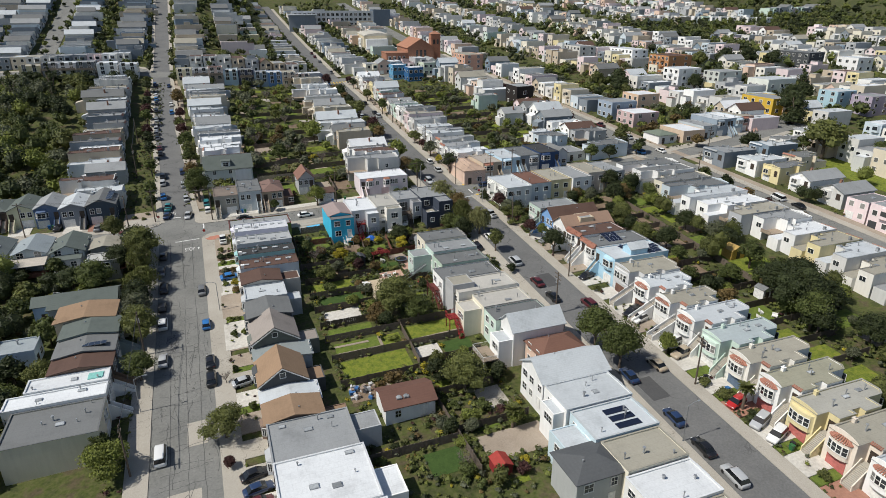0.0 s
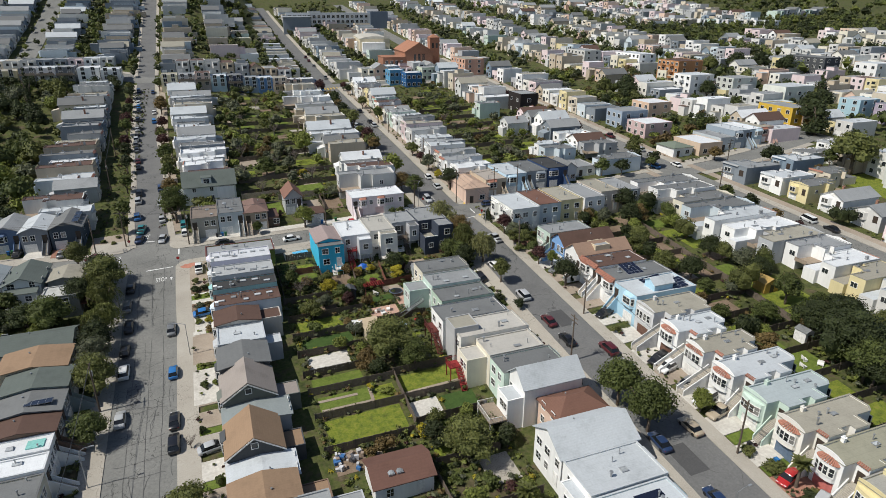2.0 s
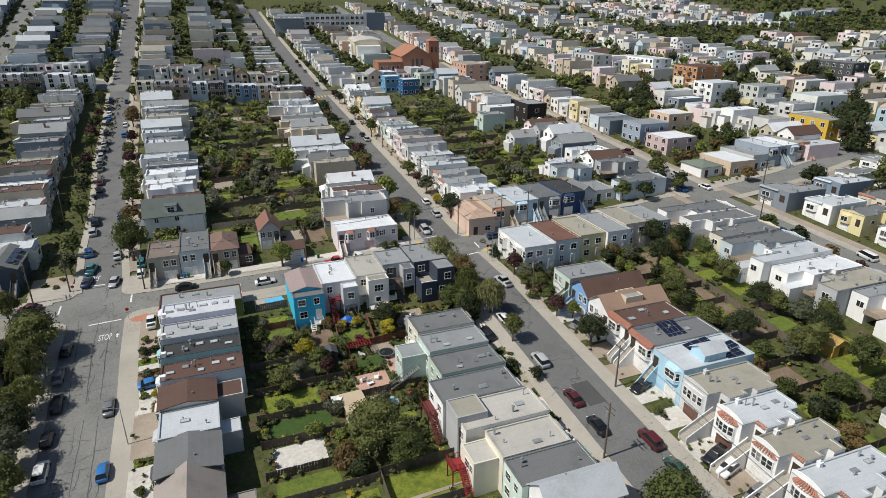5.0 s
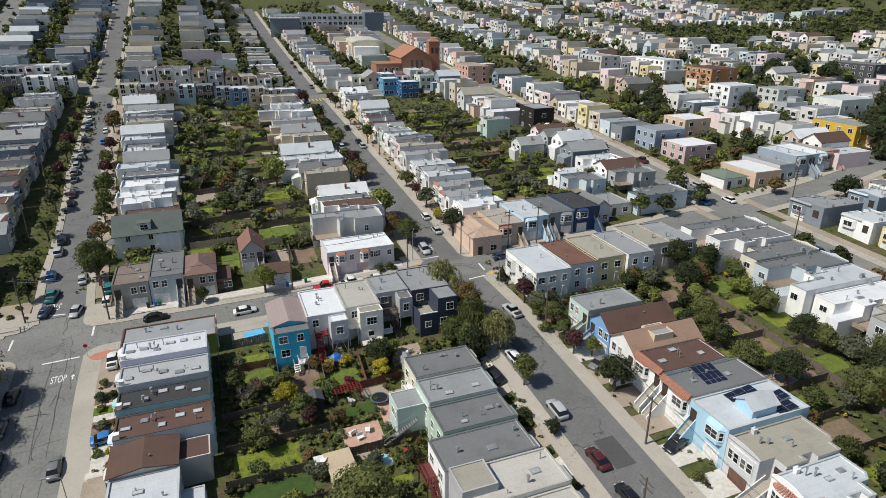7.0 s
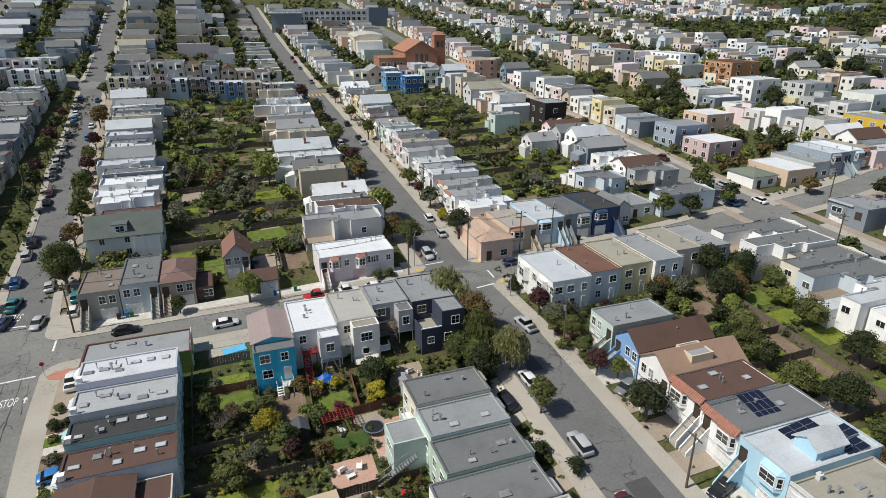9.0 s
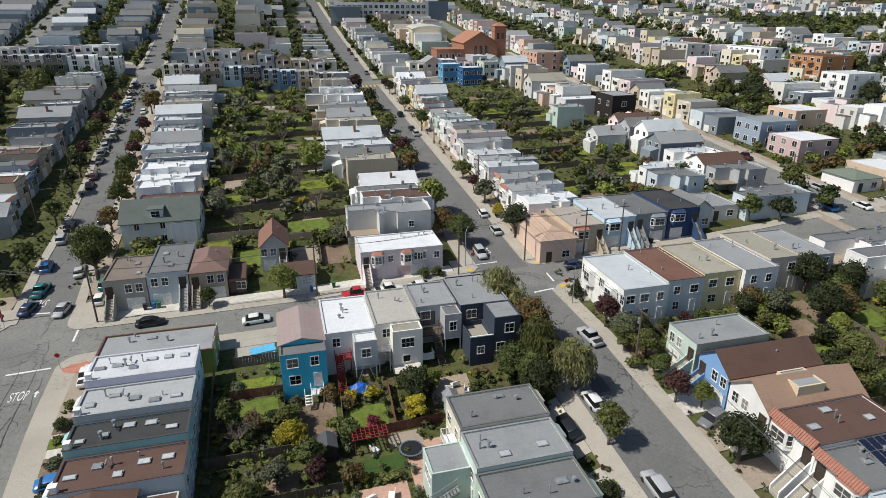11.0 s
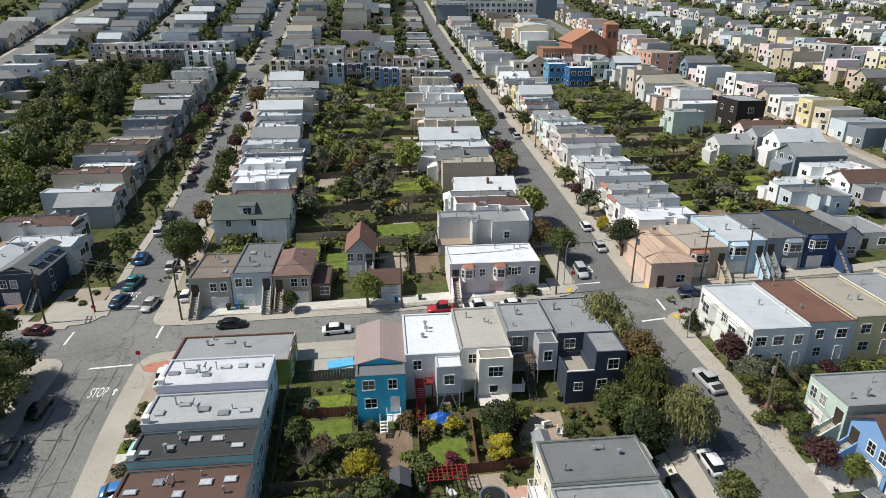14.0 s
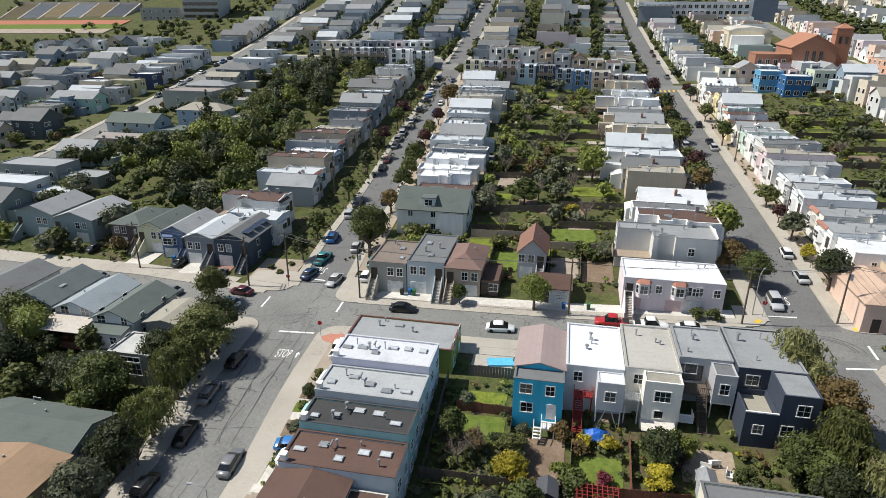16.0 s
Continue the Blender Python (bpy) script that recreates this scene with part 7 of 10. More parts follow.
# ---- deep houses along the far west street ----
for x, y, face, w, d, h, wall, roof, label, style, ridge in (
    (-126.0, 207.0, "W", 9.0, 33, 5.6, (0.22, 0.26, 0.25), R_MID, "dark green-grey gabled house with dormers", "gable", 2.4),
    (-128.0, 218.0, "W", 8.0, 30, 6.0, (0.58, 0.60, 0.58), R_PALE, "long pale house with flat roof", "flat", 0),
    (-130.0, 230.0, "W", 9.0, 32, 6.6, (0.30, 0.32, 0.30), R_GREY, "long grey house with flat roof", "flat", 0),
    (-127.0, 248.0, "W", 9.0, 20, 4.6, (0.50, 0.60, 0.66), R_GREY, "pale blue gabled house with white trim", "gable", 2.6),
    (-124.0, 262.0, "W", 8.0, 24, 4.0, (0.40, 0.34, 0.28), R_TAUPE, "low house with brown roof", "gable", 1.0),
    (-131.0, 277.0, "W", 10.0, 31, 5.0, (0.52, 0.60, 0.62), R_GREEN, "grey-blue gabled house with white verge boards", "gable", 2.6),
    (-112.0, 290.0, "W", 9.0, 30, 5.4, (0.42, 0.54, 0.66), R_TAN, "blue house with hipped tan roof", "hip", 2.2),
    (-130.0, 310.0, "W", 12.0, 36, 7.4, (0.38, 0.40, 0.36), R_TAUPE, "large taupe house with broad flat roof", "flat", 0),
    (-130.0, 325.0, "W", 10.0, 30, 5.4, (0.36, 0.36, 0.34), R_GREY, "grey house with hipped roof", "hip", 1.8),
    (-131.0, 352.0, "W", 11.0, 28, 5.2, (0.14, 0.17, 0.22), R_MID, "dark blue house with hipped roof and dormers", "hip", 2.6),
    (-130.0, 366.0, "W", 10.0, 26, 6.4, OFFWHITE, R_WHITE, "white house with bright white flat roof", "flat", 0),
    (-130.0, 340.0, "W", 8.0, 24, 5.0, (0.45, 0.44, 0.40), R_TAN, "beige house with tan roof", "gable", 1.6),
    (-130.0, 382.0, "W", 9.0, 22, 6.4, (0.60, 0.60, 0.58), R_PALE, "pale house with flat roof", "flat", 0),
    (-156.0, 275.0, "E", 11.0, 20, 6.0, (0.09, 0.11, 0.12), R_MID, "dark slate gabled house with white windows", "gable", 3.4),
    (-160.0, 306.0, "E", 9.0, 32, 5.2, (0.36, 0.56, 0.50), R_GREY, "mint-green gabled house with grey roof", "gable", 2.4),
    (-158.0, 318.0, "E", 8.0, 28, 6.0, (0.45, 0.46, 0.44), R_GREY, "grey house with flat roof", "flat", 0),
    (-158.0, 329.0, "E", 8.0, 24, 6.4, (0.62, 0.58, 0.32), R_TAN, "pale yellow house with flat roof", "flat", 0),
    (-157.0, 340.0, "E", 8.0, 34, 6.4, (0.05, 0.07, 0.14), R_WHITE, "navy house with white flat roof", "flat", 0),
    (-158.0, 349.0, "E", 7.6, 30, 6.8, (0.56, 0.57, 0.58), R_PALE, "pale grey house with flat roof", "flat", 0),
    (-157.0, 357.4, "E", 7.6, 26, 6.4, (0.62, 0.60, 0.54), R_TAN, "cream house with tan flat roof", "flat", 0),
    (-158.0, 366.0, "E", 7.6, 28, 6.8, (0.55, 0.58, 0.60), R_PALE, "grey house with pale flat roof", "flat", 0),
    (-157.0, 374.4, "E", 7.6, 26, 6.8, OFFWHITE, R_GREY, "white house with grey flat roof", "flat", 0),
    (-157.0, 383.0, "E", 7.6, 28, 6.6, (0.44, 0.46, 0.48), R_PALE, "slate-grey house with pale roof", "flat", 0),
):
    house(x, y, face, w, d * 0.6, h, shade(wall, 0.85), roof, label, ext=(w * 0.8, d * 0.38, h * 0.62, 0.4), style=style, ridge=ridge, front="plain", sides="+" if face == "W" else "-", rear=1, vents=0, sky=0, stair=False)

# ---- sports ground with stands, court and office block ----
stand = thing("grandstand", Matrix.Translation((-345.0, 496.0, gz(-345, 492))) @ Matrix.Rotation(radians(-6), 4, "Z"), "broad concrete grandstand with tan and grey seating tiers", "grandstand")
for s_ in range(6):
    g = Geo()
    for k in range(14):
        g.box(-57 + 19 * s_ + 0.8, 1.6 * k, -3 if k == 0 else 0.85 * k - 0.5, -57 + 19 * s_ + 18.2, 24, 0.85 * k + 0.5)
    tagged(part("seating_tier", g, plain("seats", ((0.36, 0.30, 0.20), (0.30, 0.31, 0.33))[s_ % 2], 0.8, vary=0.2), stand), kind="stuff")
for s_ in range(7):
    part("aisle", Geo().add([(-57 + 19 * s_ - 0.8, 0, 0.6), (-57 + 19 * s_ + 0.8, 0, 0.6), (-57 + 19 * s_ + 0.8, 24, 12.4), (-57 + 19 * s_ - 0.8, 24, 12.4), (-57 + 19 * s_ - 0.8, 0, -3), (-57 + 19 * s_ + 0.8, 0, -3), (-57 + 19 * s_ + 0.8, 24, -3), (-57 + 19 * s_ - 0.8, 24, -3)], [(0, 1, 2, 3), (0, 4, 5, 1), (1, 5, 6, 2), (3, 2, 6, 7), (0, 3, 7, 4)]), CONCRETE, stand)
part("back_wall", Geo().box(-58, 24, -3, 58, 24.6, 13.5), CONCRETE, stand)
for nm, dy0, dy1, mat, lab, cat in (("running_track", -13, -3, plain("track_red", (0.36, 0.13, 0.07), 0.9), "red-brown running track in front of the stands", "track"), ("playing_field", -24, -13.05, LAWN, "green playing field beside the track", "field"), ("perimeter_path", -34, -24.05, CONCRETE_TAN, "pale path along the playing field", "path")):
    g = Geo()
    for k in range(12):
        xa, xb = -430 + 13 * k, -417 + 13 * k
        q = [(u, 496 + v - (u + 345) * 0.105) for u, v in ((xa, dy0), (xb, dy0), (xb, dy1), (xa, dy1))]
        g.add([(u, v, gz(u, v) + 0.5) for u, v in q] + [(u, v, gz(u, v) - 1) for u, v in q], [(0, 1, 2, 3), (0, 4, 5, 1), (3, 2, 6, 7)])
    solid(nm, g, mat, lab, cat, kind="structure")
off = block(-218, 482, 26, 16, 27.0, (0.46, 0.47, 0.46), R_GREY, "grey concrete office block with long window bands", "S", 7, 5)
for fl in range(7):
    part("window_band", Geo().box(-12.6, -0.35, 3.857 * fl + 1.0, 12.6, 0.02, 3.857 * fl + 2.9), GLASS, off)
block(-250, 484, 30, 14, 8.0, (0.30, 0.31, 0.30), R_GREY, "low grey parking deck with open storeys", "S", 2, 6)
DISTANT.append(False)

# ---- rear stairs, decks, roof rooms and panels ----
def open_stairs(parent, x, y0, y1, z_top, width, mat, z_bottom=0.0):
    """A flight of plank steps on two strings, with rails."""
    n = max(4, int(abs(z_top - z_bottom) / 0.2))
    g = Geo()
    for s in (-1, 1):
        xa = x + s * width / 2
        g.prism([(y0, z_bottom), (y0 + 0.3, z_bottom), (y1, z_top - 0.25), (y1, z_top)] if y1 > y0 else [(y0, z_bottom), (y1, z_top), (y1, z_top - 0.25), (y0 - 0.3, z_bottom)], xa - 0.04, xa + 0.04, "x")
    st = part("stairs", g, mat, parent)
    for s in (-1, 1):
        xa = x + s * width / 2
        part("handrail", Geo().prism([(y0, z_bottom + 0.85), (y1, z_top + 0.85), (y1, z_top + 0.95), (y0, z_bottom + 0.95)], xa - 0.03, xa + 0.03, "x"), mat, st)
    for i in range(n):
        f = (i + 0.5) / n
        part("step", shared(("step", width, id(mat)), lambda: Geo().box(-width / 2, -0.14, -0.025, width / 2, 0.14, 0.025).mesh("step", mat)), None, st, m=Matrix.Translation((x, y0 + (y1 - y0) * f, z_bottom + (z_top - z_bottom) * f)))
    return st


def wall_stairs(parent, x0, x1, y, z_top, z_bottom, width, mat):
    """A flight that descends along a wall from x0 to x1."""
    n = max(4, int((z_top - z_bottom) / 0.2))
    e = 1 if x1 > x0 else -1
    g = Geo()
    for ya in (y - 0.04, y + width - 0.04):
        pts = [(x0, z_top), (x0, z_top - 0.28), (x1, z_bottom), (x1, z_bottom + 0.28)]
        g.prism(pts if e < 0 else pts[::-1], ya, ya + 0.08, "y")
    st = part("stairs", g, mat, parent)
    for ya in (y, y + width):
        pts = [(x0, z_top + 0.95), (x0, z_top + 0.85), (x1, z_bottom + 0.85), (x1, z_bottom + 0.95)]
        h = Geo().prism(pts if e < 0 else pts[::-1], ya - 0.03, ya + 0.03, "y")
        for i in range(7):
            f = i / 6
            xa, za = x0 + (x1 - x0) * f, z_top + (z_bottom - z_top) * f
            h.box(xa - 0.03, ya - 0.02, za, xa + 0.03, ya + 0.02, za + 0.9)
        part("handrail", h, mat, st)
    for i in range(n):
        f = (i + 0.5) / n
        part("step", shared(("wstep", width, id(mat)), lambda: Geo().box(-0.15, 0.04, -0.025, 0.15, width - 0.04, 0.025).mesh("step", mat)), None, st, m=Matrix.Translation((x0 + (x1 - x0) * f, y, z_top + (z_bottom - z_top) * f)))
    return st


def deck(parent, x0, x1, y0, y1, z, mat, rail=True, legs=True, rail_mat=None):
    d = part("deck", Geo().box(x0, y0, z - 0.18, x1, y1, z), mat, parent)
    rm = rail_mat or mat
    if legs:
        for a in (x0 + 0.15, x1 - 0.15):
            part("post", Geo().box(a - 0.08, y1 - 0.25, -4.0, a + 0.08, y1 - 0.09, z - 0.18), rm, d)
    if rail:
        g = Geo().box(x0, y1 - 0.06, z + 0.9, x1, y1, z + 0.98).box(x0, y0, z + 0.9, x0 + 0.06, y1 - 0.06, z + 0.98).box(x1 - 0.06, y0, z + 0.9, x1, y1 - 0.06, z + 0.98)
        part("top_rail", g, rm, d)
        b = Geo()
        for i in range(int((x1 - x0) / 0.22) + 1):
            b.box(x0 + i * 0.22, y1 - 0.05, z, x0 + i * 0.22 + 0.035, y1 - 0.01, z + 0.9)
        for a in (x0, x1 - 0.04):
            for i in range(int((y1 - y0) / 0.22)):
                b.box(a, y0 + i * 0.22, z, a + 0.035, y0 + i * 0.22 + 0.035, z + 0.9)
        tagged(part("railing_infill", b, rm, d), kind="stuff")
    return d


# turquoise house: small white steps
deck(h_blue, -2.4, -0.6, 13.5, 15.1, -0.3, TRIM, rail_mat=TRIM)
open_stairs(h_blue, -0.2, 16.2, 14.7, -0.3, 0.9, TRIM, -1.2)
part("gable_end", gable_walls(6.1, 9.8, 5.5, 6.25, "y", 0, 0.9, -5.1), paint(AQUA), h_blue)
part("upper_roof", gable_roof(6.1, 9.8, 5.55, 6.35, "y", 0, 0.9, 0.3), roofing((0.34, 0.27, 0.255), "shingle"), h_blue)
# white house: rear wing on posts, red stairs
w_ = part("rear_wing", flat_body(3.2, 2.6, 5.3, -1.9, 11.2, -1.5), paint((0.55, 0.56, 0.58)), h_white)
part("wing_roof", flat_roof(3.2, 2.6, 5.3, -1.9, 11.2), roofing(R_WHITE), w_)
part("wing_floor", Geo().box(-3.45, 11.2, 1.3, -0.35, 13.75, 1.5), TRIM, w_)
window(w_, on_rear(-1.9, 2.7, 13.8), 1.2, 1.3)
for sx_ in (-3.3, -0.4):
    part("post", Geo().box(sx_ - 0.07, 13.5, -4, sx_ + 0.07, 13.65, 1.3), TRIM, w_)
    part("brace", Geo().tube((sx_, 13.55, -2.0), (sx_ * 0.2 - 1.5, 13.55, 1.3), 0.06, 0.06, 4), TRIM, w_)
deck(h_white, 0.0, 2.4, 11.2, 12.4, 2.0, REDPAINT)
open_stairs(h_white, 1.8, 15.6, 12.4, 2.0, 1.1, REDPAINT, -1.8)
# cream house: side porch and striped awning
w_ = part("rear_wing", flat_body(4.4, 2.4, 5.5, -1.0, 11.4, 5.0), paint(IVORY), h_cream)
part("wing_roof", flat_roof(4.4, 2.4, 5.5, -1.0, 11.4), roofing(R_TAN), w_)
window(w_, on_rear(-1.0, 2.8, 13.8), 1.8, 1.4, TRIM, 2)
window(w_, on_rear(-0.8, 0.4, 13.8), 1.0, 1.0, TRIM, 0)
part("awning", Geo().prism([(13.8, 0.0), (15.4, -0.5), (15.4, -0.56), (13.8, -0.1)], -2.8, 1.2, "x"), plain("awning_cloth", (0.62, 0.58, 0.52), 0.8), h_cream)
deck(h_cream, 1.4, 3.3, 11.4, 13.2, 2.2, TRIM)
deck(h_cream, -5.0, -3.3, 12.0, 13.6, 0.2, TRIM, legs=False)
# grey house: dark porch with stairs
w_ = part("rear_wing", flat_body(2.6, 3.0, 5.4, -1.9, 8.4, -1.4), paint((0.40, 0.40, 0.41)), h_grey)
part("wing_roof", flat_roof(2.6, 3.0, 5.4, -1.9, 8.4), roofing(R_MID), w_)
part("wing_floor", Geo().box(-3.2, 8.4, 1.2, -0.6, 11.35, 1.4), TRIM, w_)
window(w_, on_rear(-1.9, 2.7, 11.4), 1.0, 1.4)
for sx_ in (-3.1, -0.7):
    part("post", Geo().box(sx_ - 0.07, 11.1, -4, sx_ + 0.07, 11.25, 1.2), TRIM, w_)
deck(h_grey, -0.4, 3.2, 8.4, 11.0, 2.1, FENCEWOOD)
open_stairs(h_grey, 0.6, 14.6, 11.0, 2.1, 1.0, FENCEWOOD, -1.9)
window(h_grey, on_rear(1.6, 2.6, 8.42), 2.6, 2.0, DARKTRIM, 2)
# navy house: an upper wing beside a walled terrace
NV = (0.045, 0.055, 0.078)
w_ = part("rear_wing", flat_body(4.1, 5.2, 5.8, -1.85, 10.6, 5), paint(NV), h_navy)
part("wing_roof", flat_roof(4.1, 5.2, 5.8, -1.85, 10.6), roofing(R_GREY), w_)
window(w_, on_rear(-2.2, 3.2, 15.8), 1.3, 1.4)
window(w_, on_rear(-0.9, 0.3, 15.8), 1.2, 1.3)
w_ = part("terrace", flat_body(3.6, 5.2, 3.0, 2.05, 10.6, 5), paint(NV), h_navy)
part("terrace_floor", Geo().box(0.45, 10.6, 2.0, 3.65, 15.6, 2.2), roofing(R_TAN), w_)
window(w_, on_rear(2.0, 2.4, 10.62), 1.9, 2.0, DARKTRIM, 1)
window(w_, on_rear(2.2, 0.2, 15.8), 1.0, 1.1)
part("terrace_rail", Geo().box(0.25, 15.65, 3.0, 3.82, 15.85, 3.15), TRIM, w_)
# row-B rears
deck(h_b1, -3.2, 0.4, 11.4, 12.9, 2.7, TRIM, rail_mat=TRIM)
deck(h_b1, -3.2, 0.4, 11.4, 13.5, 0.2, DECKWOOD, rail_mat=TRIM, legs=False)
open_stairs(h_b2, -1.9, 18.5, 13.0, 2.8, 1.0, TIN, -0.4)
DARKRED = paint((0.13, 0.035, 0.03))
deck(h_b4, -1.2, 2.9, 14.0, 15.8, 2.6, DARKRED)
wall_stairs(h_b4, -1.2, -4.6, 14.5, 2.6, -0.6, 1.0, DARKRED)
w_ = part("rear_wing", flat_body(4.8, 5.0, 7.2, 0.8, 9.6, -5.5), paint((0.42, 0.42, 0.42)), h_b5)
part("wing_roof", flat_roof(4.8, 5.0, 7.2, 0.8, 9.6), roofing(R_TAN), w_)
part("wing_wall", Geo().box(-1.58, 14.3, -5.0, 3.18, 14.58, 5.9), paint((0.42, 0.42, 0.42)), w_)
deck(h_b7, 0.7, 3.2, 15.0, 17.2, 2.2, REDPAINT)
wall_stairs(h_b7, 0.7, -2.6, 15.1, 2.2, -1.0, 1.0, REDPAINT)
deck(h_b9, -2.8, 2.6, 14.0, 17.2, 1.2, DECKWOOD, rail_mat=TRIM)
# roof panels
for i in range(3):
    part("solar_mat", Geo().box(-2.6 + i * 1.75, 2.4, 5.78, -1.35 + i * 1.75, 6.6, 5.88), SOLAR, h_pv1)
solar_array(h_pv2, -0.5, 7.0, 6.55, 4, 3, 10, math.pi / 2)
rr = part("roof_room", gable_walls(3.2, 4.6, 8.2, 9.2, "y", 1.2, 5.0, -6.5), paint(SKYB), h_pv3)
part("roof_room_roof", gable_roof(3.2, 4.6, 8.2, 9.2, "y", 1.2, 5.0, 0.3), roofing(R_PALE, "shingle"), rr)
window(rr, on_rear(1.2, 7.0, 9.6), 1.6, 0.9)
solar_array(h_pv3, -2.2, 8.0, 6.9, 2, 3, 8, 0.0)
solar_array(h_pv3, 2.6, 11.4, 6.9, 2, 2, 8, 0.0)
solar_array(h_pv3, 0.2, 12.4, 6.9, 2, 2, 8, 0.0)
solar_array(h_pv4, -1.2, 3.2, 6.25, 4, 1, 6, math.pi / 2)
dm = part("dormer_box", flat_body(3.6, 4.0, 7.6, 0.6, 4.5, -4.6), paint((0.66, 0.56, 0.40)), h_c3)
part("dormer_roof", flat_roof(3.6, 4.0, 7.6, 0.6, 4.5), roofing(R_GREY), dm)
window(dm, on_rear(0.6, 6.2, 8.5), 1.4, 0.9)
for sx_ in (-4.6, 0.9):
    bay(h_pink, sx_, 2.4, 4.9, 2.4, paint(PALEPINK), TERRACOTTA)
for sx_ in (-6.8, -2.2, 3.4, 6.6):
    window(h_pink, on_front(sx_, 3.2), 0.9, 1.2)
for sx_ in (-6.0, 0.2):
    garage_door(h_pink, on_front(sx_, 0.02), 2.2, 2.0, paint((0.60, 0.46, 0.46)))
for i in range(3):
    solar_array(h_pv5, 2.0, 3.0 + 3.2 * i, 6.55, 1, 1, 0.0, 0.0, 1.9, 2.8)
# bays on the street side of the corner house
for yy in (3.4, 10.6):
    b_ = part("bay", Geo().prism([(4.0, yy - 1.7), (4.9, yy - 1.1), (4.9, yy + 1.1), (4.0, yy + 1.7)], 2.4, 5.3, "z"), paint((0.74, 0.74, 0.70)), h_corner)
    window(b_, on_side(1, yy, 3.2, 9.8), 1.7, 1.5, TRIM, 1)
for yy in (1.0, 7.0, 13.8):
    window(h_corner, on_side(1, yy, 3.4, 8.14), 1.0, 1.5)

# ---- forecourts, drives, yard grounds ----
PATCHES = []


def patch(name, x0, x1, y0, y1, mat, label, lift=0.06, kind="structure", cat="paving"):
    PATCHES.append((x0, x1, y0, y1))
    return slab(name, x0, x1, y0, y1, lift, mat, label, cat, 0.3, kind, 2.5)


_r = random.Random(9)
y = 40.0
while y < 152:
    w = _r.uniform(5.8, 7.2)
    k = _r.random()
    mat, lab = ((CONCRETE_PALE, "pale concrete driveway"), (CONCRETE_TAN, "tan concrete forecourt"), (CONCRETE, "grey concrete forecourt"))[0 if k < 0.6 else 1 if k < 0.85 else 2]
    patch("driveway", -5.9, -1.0, y, y + w * 0.72, mat, lab, 0.14)
    if _r.random() < 0.5:
        patch("planting_strip", -5.8, -1.4, y + w * 0.74, y + w - 0.1, _r.choice((LAWN, SOIL, LAWN)), "narrow strip of grass beside a drive", 0.12)
    for q in range(_r.choice((0, 1, 2))):
        shrub(-5.0 + _r.random() * 3.2, y + w * 0.86, _r.uniform(0.5, 0.95), _r.uniform(0.7, 1.3), _r.choice((L_GREEN, L_BRIGHT, L_OLIVE, L_DARK)), "small front-garden shrub", int(y))
    y += w
patch("corner_forecourt", -6.2, -2.2, 152.2, 165.0, CONCRETE_TAN, "tan concrete corner forecourt stained red", 0.16)
y = 30.0
while y < 146:
    w = _r.uniform(6.0, 7.2)
    k = _r.random()
    mat, lab = ((CONCRETE_PALE, "pale concrete driveway"), (CONCRETE_TAN, "tan concrete driveway"), (BRICKPAVE, "red-brown paved driveway"))[0 if k < 0.45 else 1 if k < 0.72 else 2]
    patch("driveway", 74.2, 79.5, y, y + w * 0.66, mat, lab, 0.14)
    if y < 70 and _r.random() < 0.8:
        patch("lawn", 74.6, 79.3, y + w * 0.68, y + w - 0.1, LAWN, "small square front lawn", 0.12)
    if _r.random() < 0.5:
        shrub(75.4 + _r.random() * 2.5, y + w * 0.85, _r.uniform(0.6, 1.2), _r.uniform(0.8, 1.6), _r.choice((L_GREEN, L_OLIVE, L_DARK)), "front-garden shrub", int(y))
    y += w
y = 30.0
while y < 138:
    w = _r.uniform(6.0, 7.2)
    patch("driveway", 57.3, 59.8, y, y + w * 0.6, _r.choice((CONCRETE, CONCRETE_PALE, CONCRETE_TAN)), "short concrete drive", 0.14)
    if _r.random() < 0.6:
        shrub(58.6, y + w * 0.8, _r.uniform(0.7, 1.3), _r.uniform(0.9, 1.6), _r.choice((L_GREEN, L_DARK, L_BRIGHT)), "clipped shrub beside a drive", int(y))
    y += w
# forecourts of the rows further north
for line, side, a, b, y0, y1 in ((LS, 1, 5.85, 8.4, 186, 352), (RS, -1, 7.3, 9.4, 190, 350), (RS, 1, 7.3, 10.4, 192, 350), (TS, -1, 7.6, 10.4, 60, 340), (TS, 1, 7.6, 10.4, 60, 340)):
    lo, hi = sorted((side * a, side * b))
    solid("forecourt", strip(cut(line, y0, y1, "y"), lo, hi, 0.13), CONCRETE_TAN, "tan concrete forecourts along the houses", "paving", kind="structure")
solid("forecourt", strip(cut(CS, -5, 56, "x"), 6.1, 8.0, 0.13), CONCRETE, "concrete strip before the houses", "paving", kind="structure")
solid("forecourt", strip(cut(CS, -6, 56, "x"), -8.6, -6.1, 0.13), CONCRETE_PALE, "pale concrete forecourt", "paving", kind="structure")
solid("forecourt", strip(cut(CS, 76, 112, "x"), -7.2, -6.1, 0.13), CONCRETE_PALE, "pale concrete forecourt", "paving", kind="structure")
patch("corner_bed", -30.5, -21.8, 181.5, 190.0, CONCRETE_TAN, "sandy corner bed with low plants", 0.12)
patch("driveway", -46.0, -41.0, 182.2, 188.0, CONCRETE_PALE, "white concrete driveway", 0.14)
patch("driveway", -39.5, -35.5, 180.0, 185.8, BRICKPAVE, "red-brown paved driveway", 0.14)
patch("driveway", -60.0, -54.5, 185.0, 190.0, CONCRETE_PALE, "pale concrete driveway", 0.14)

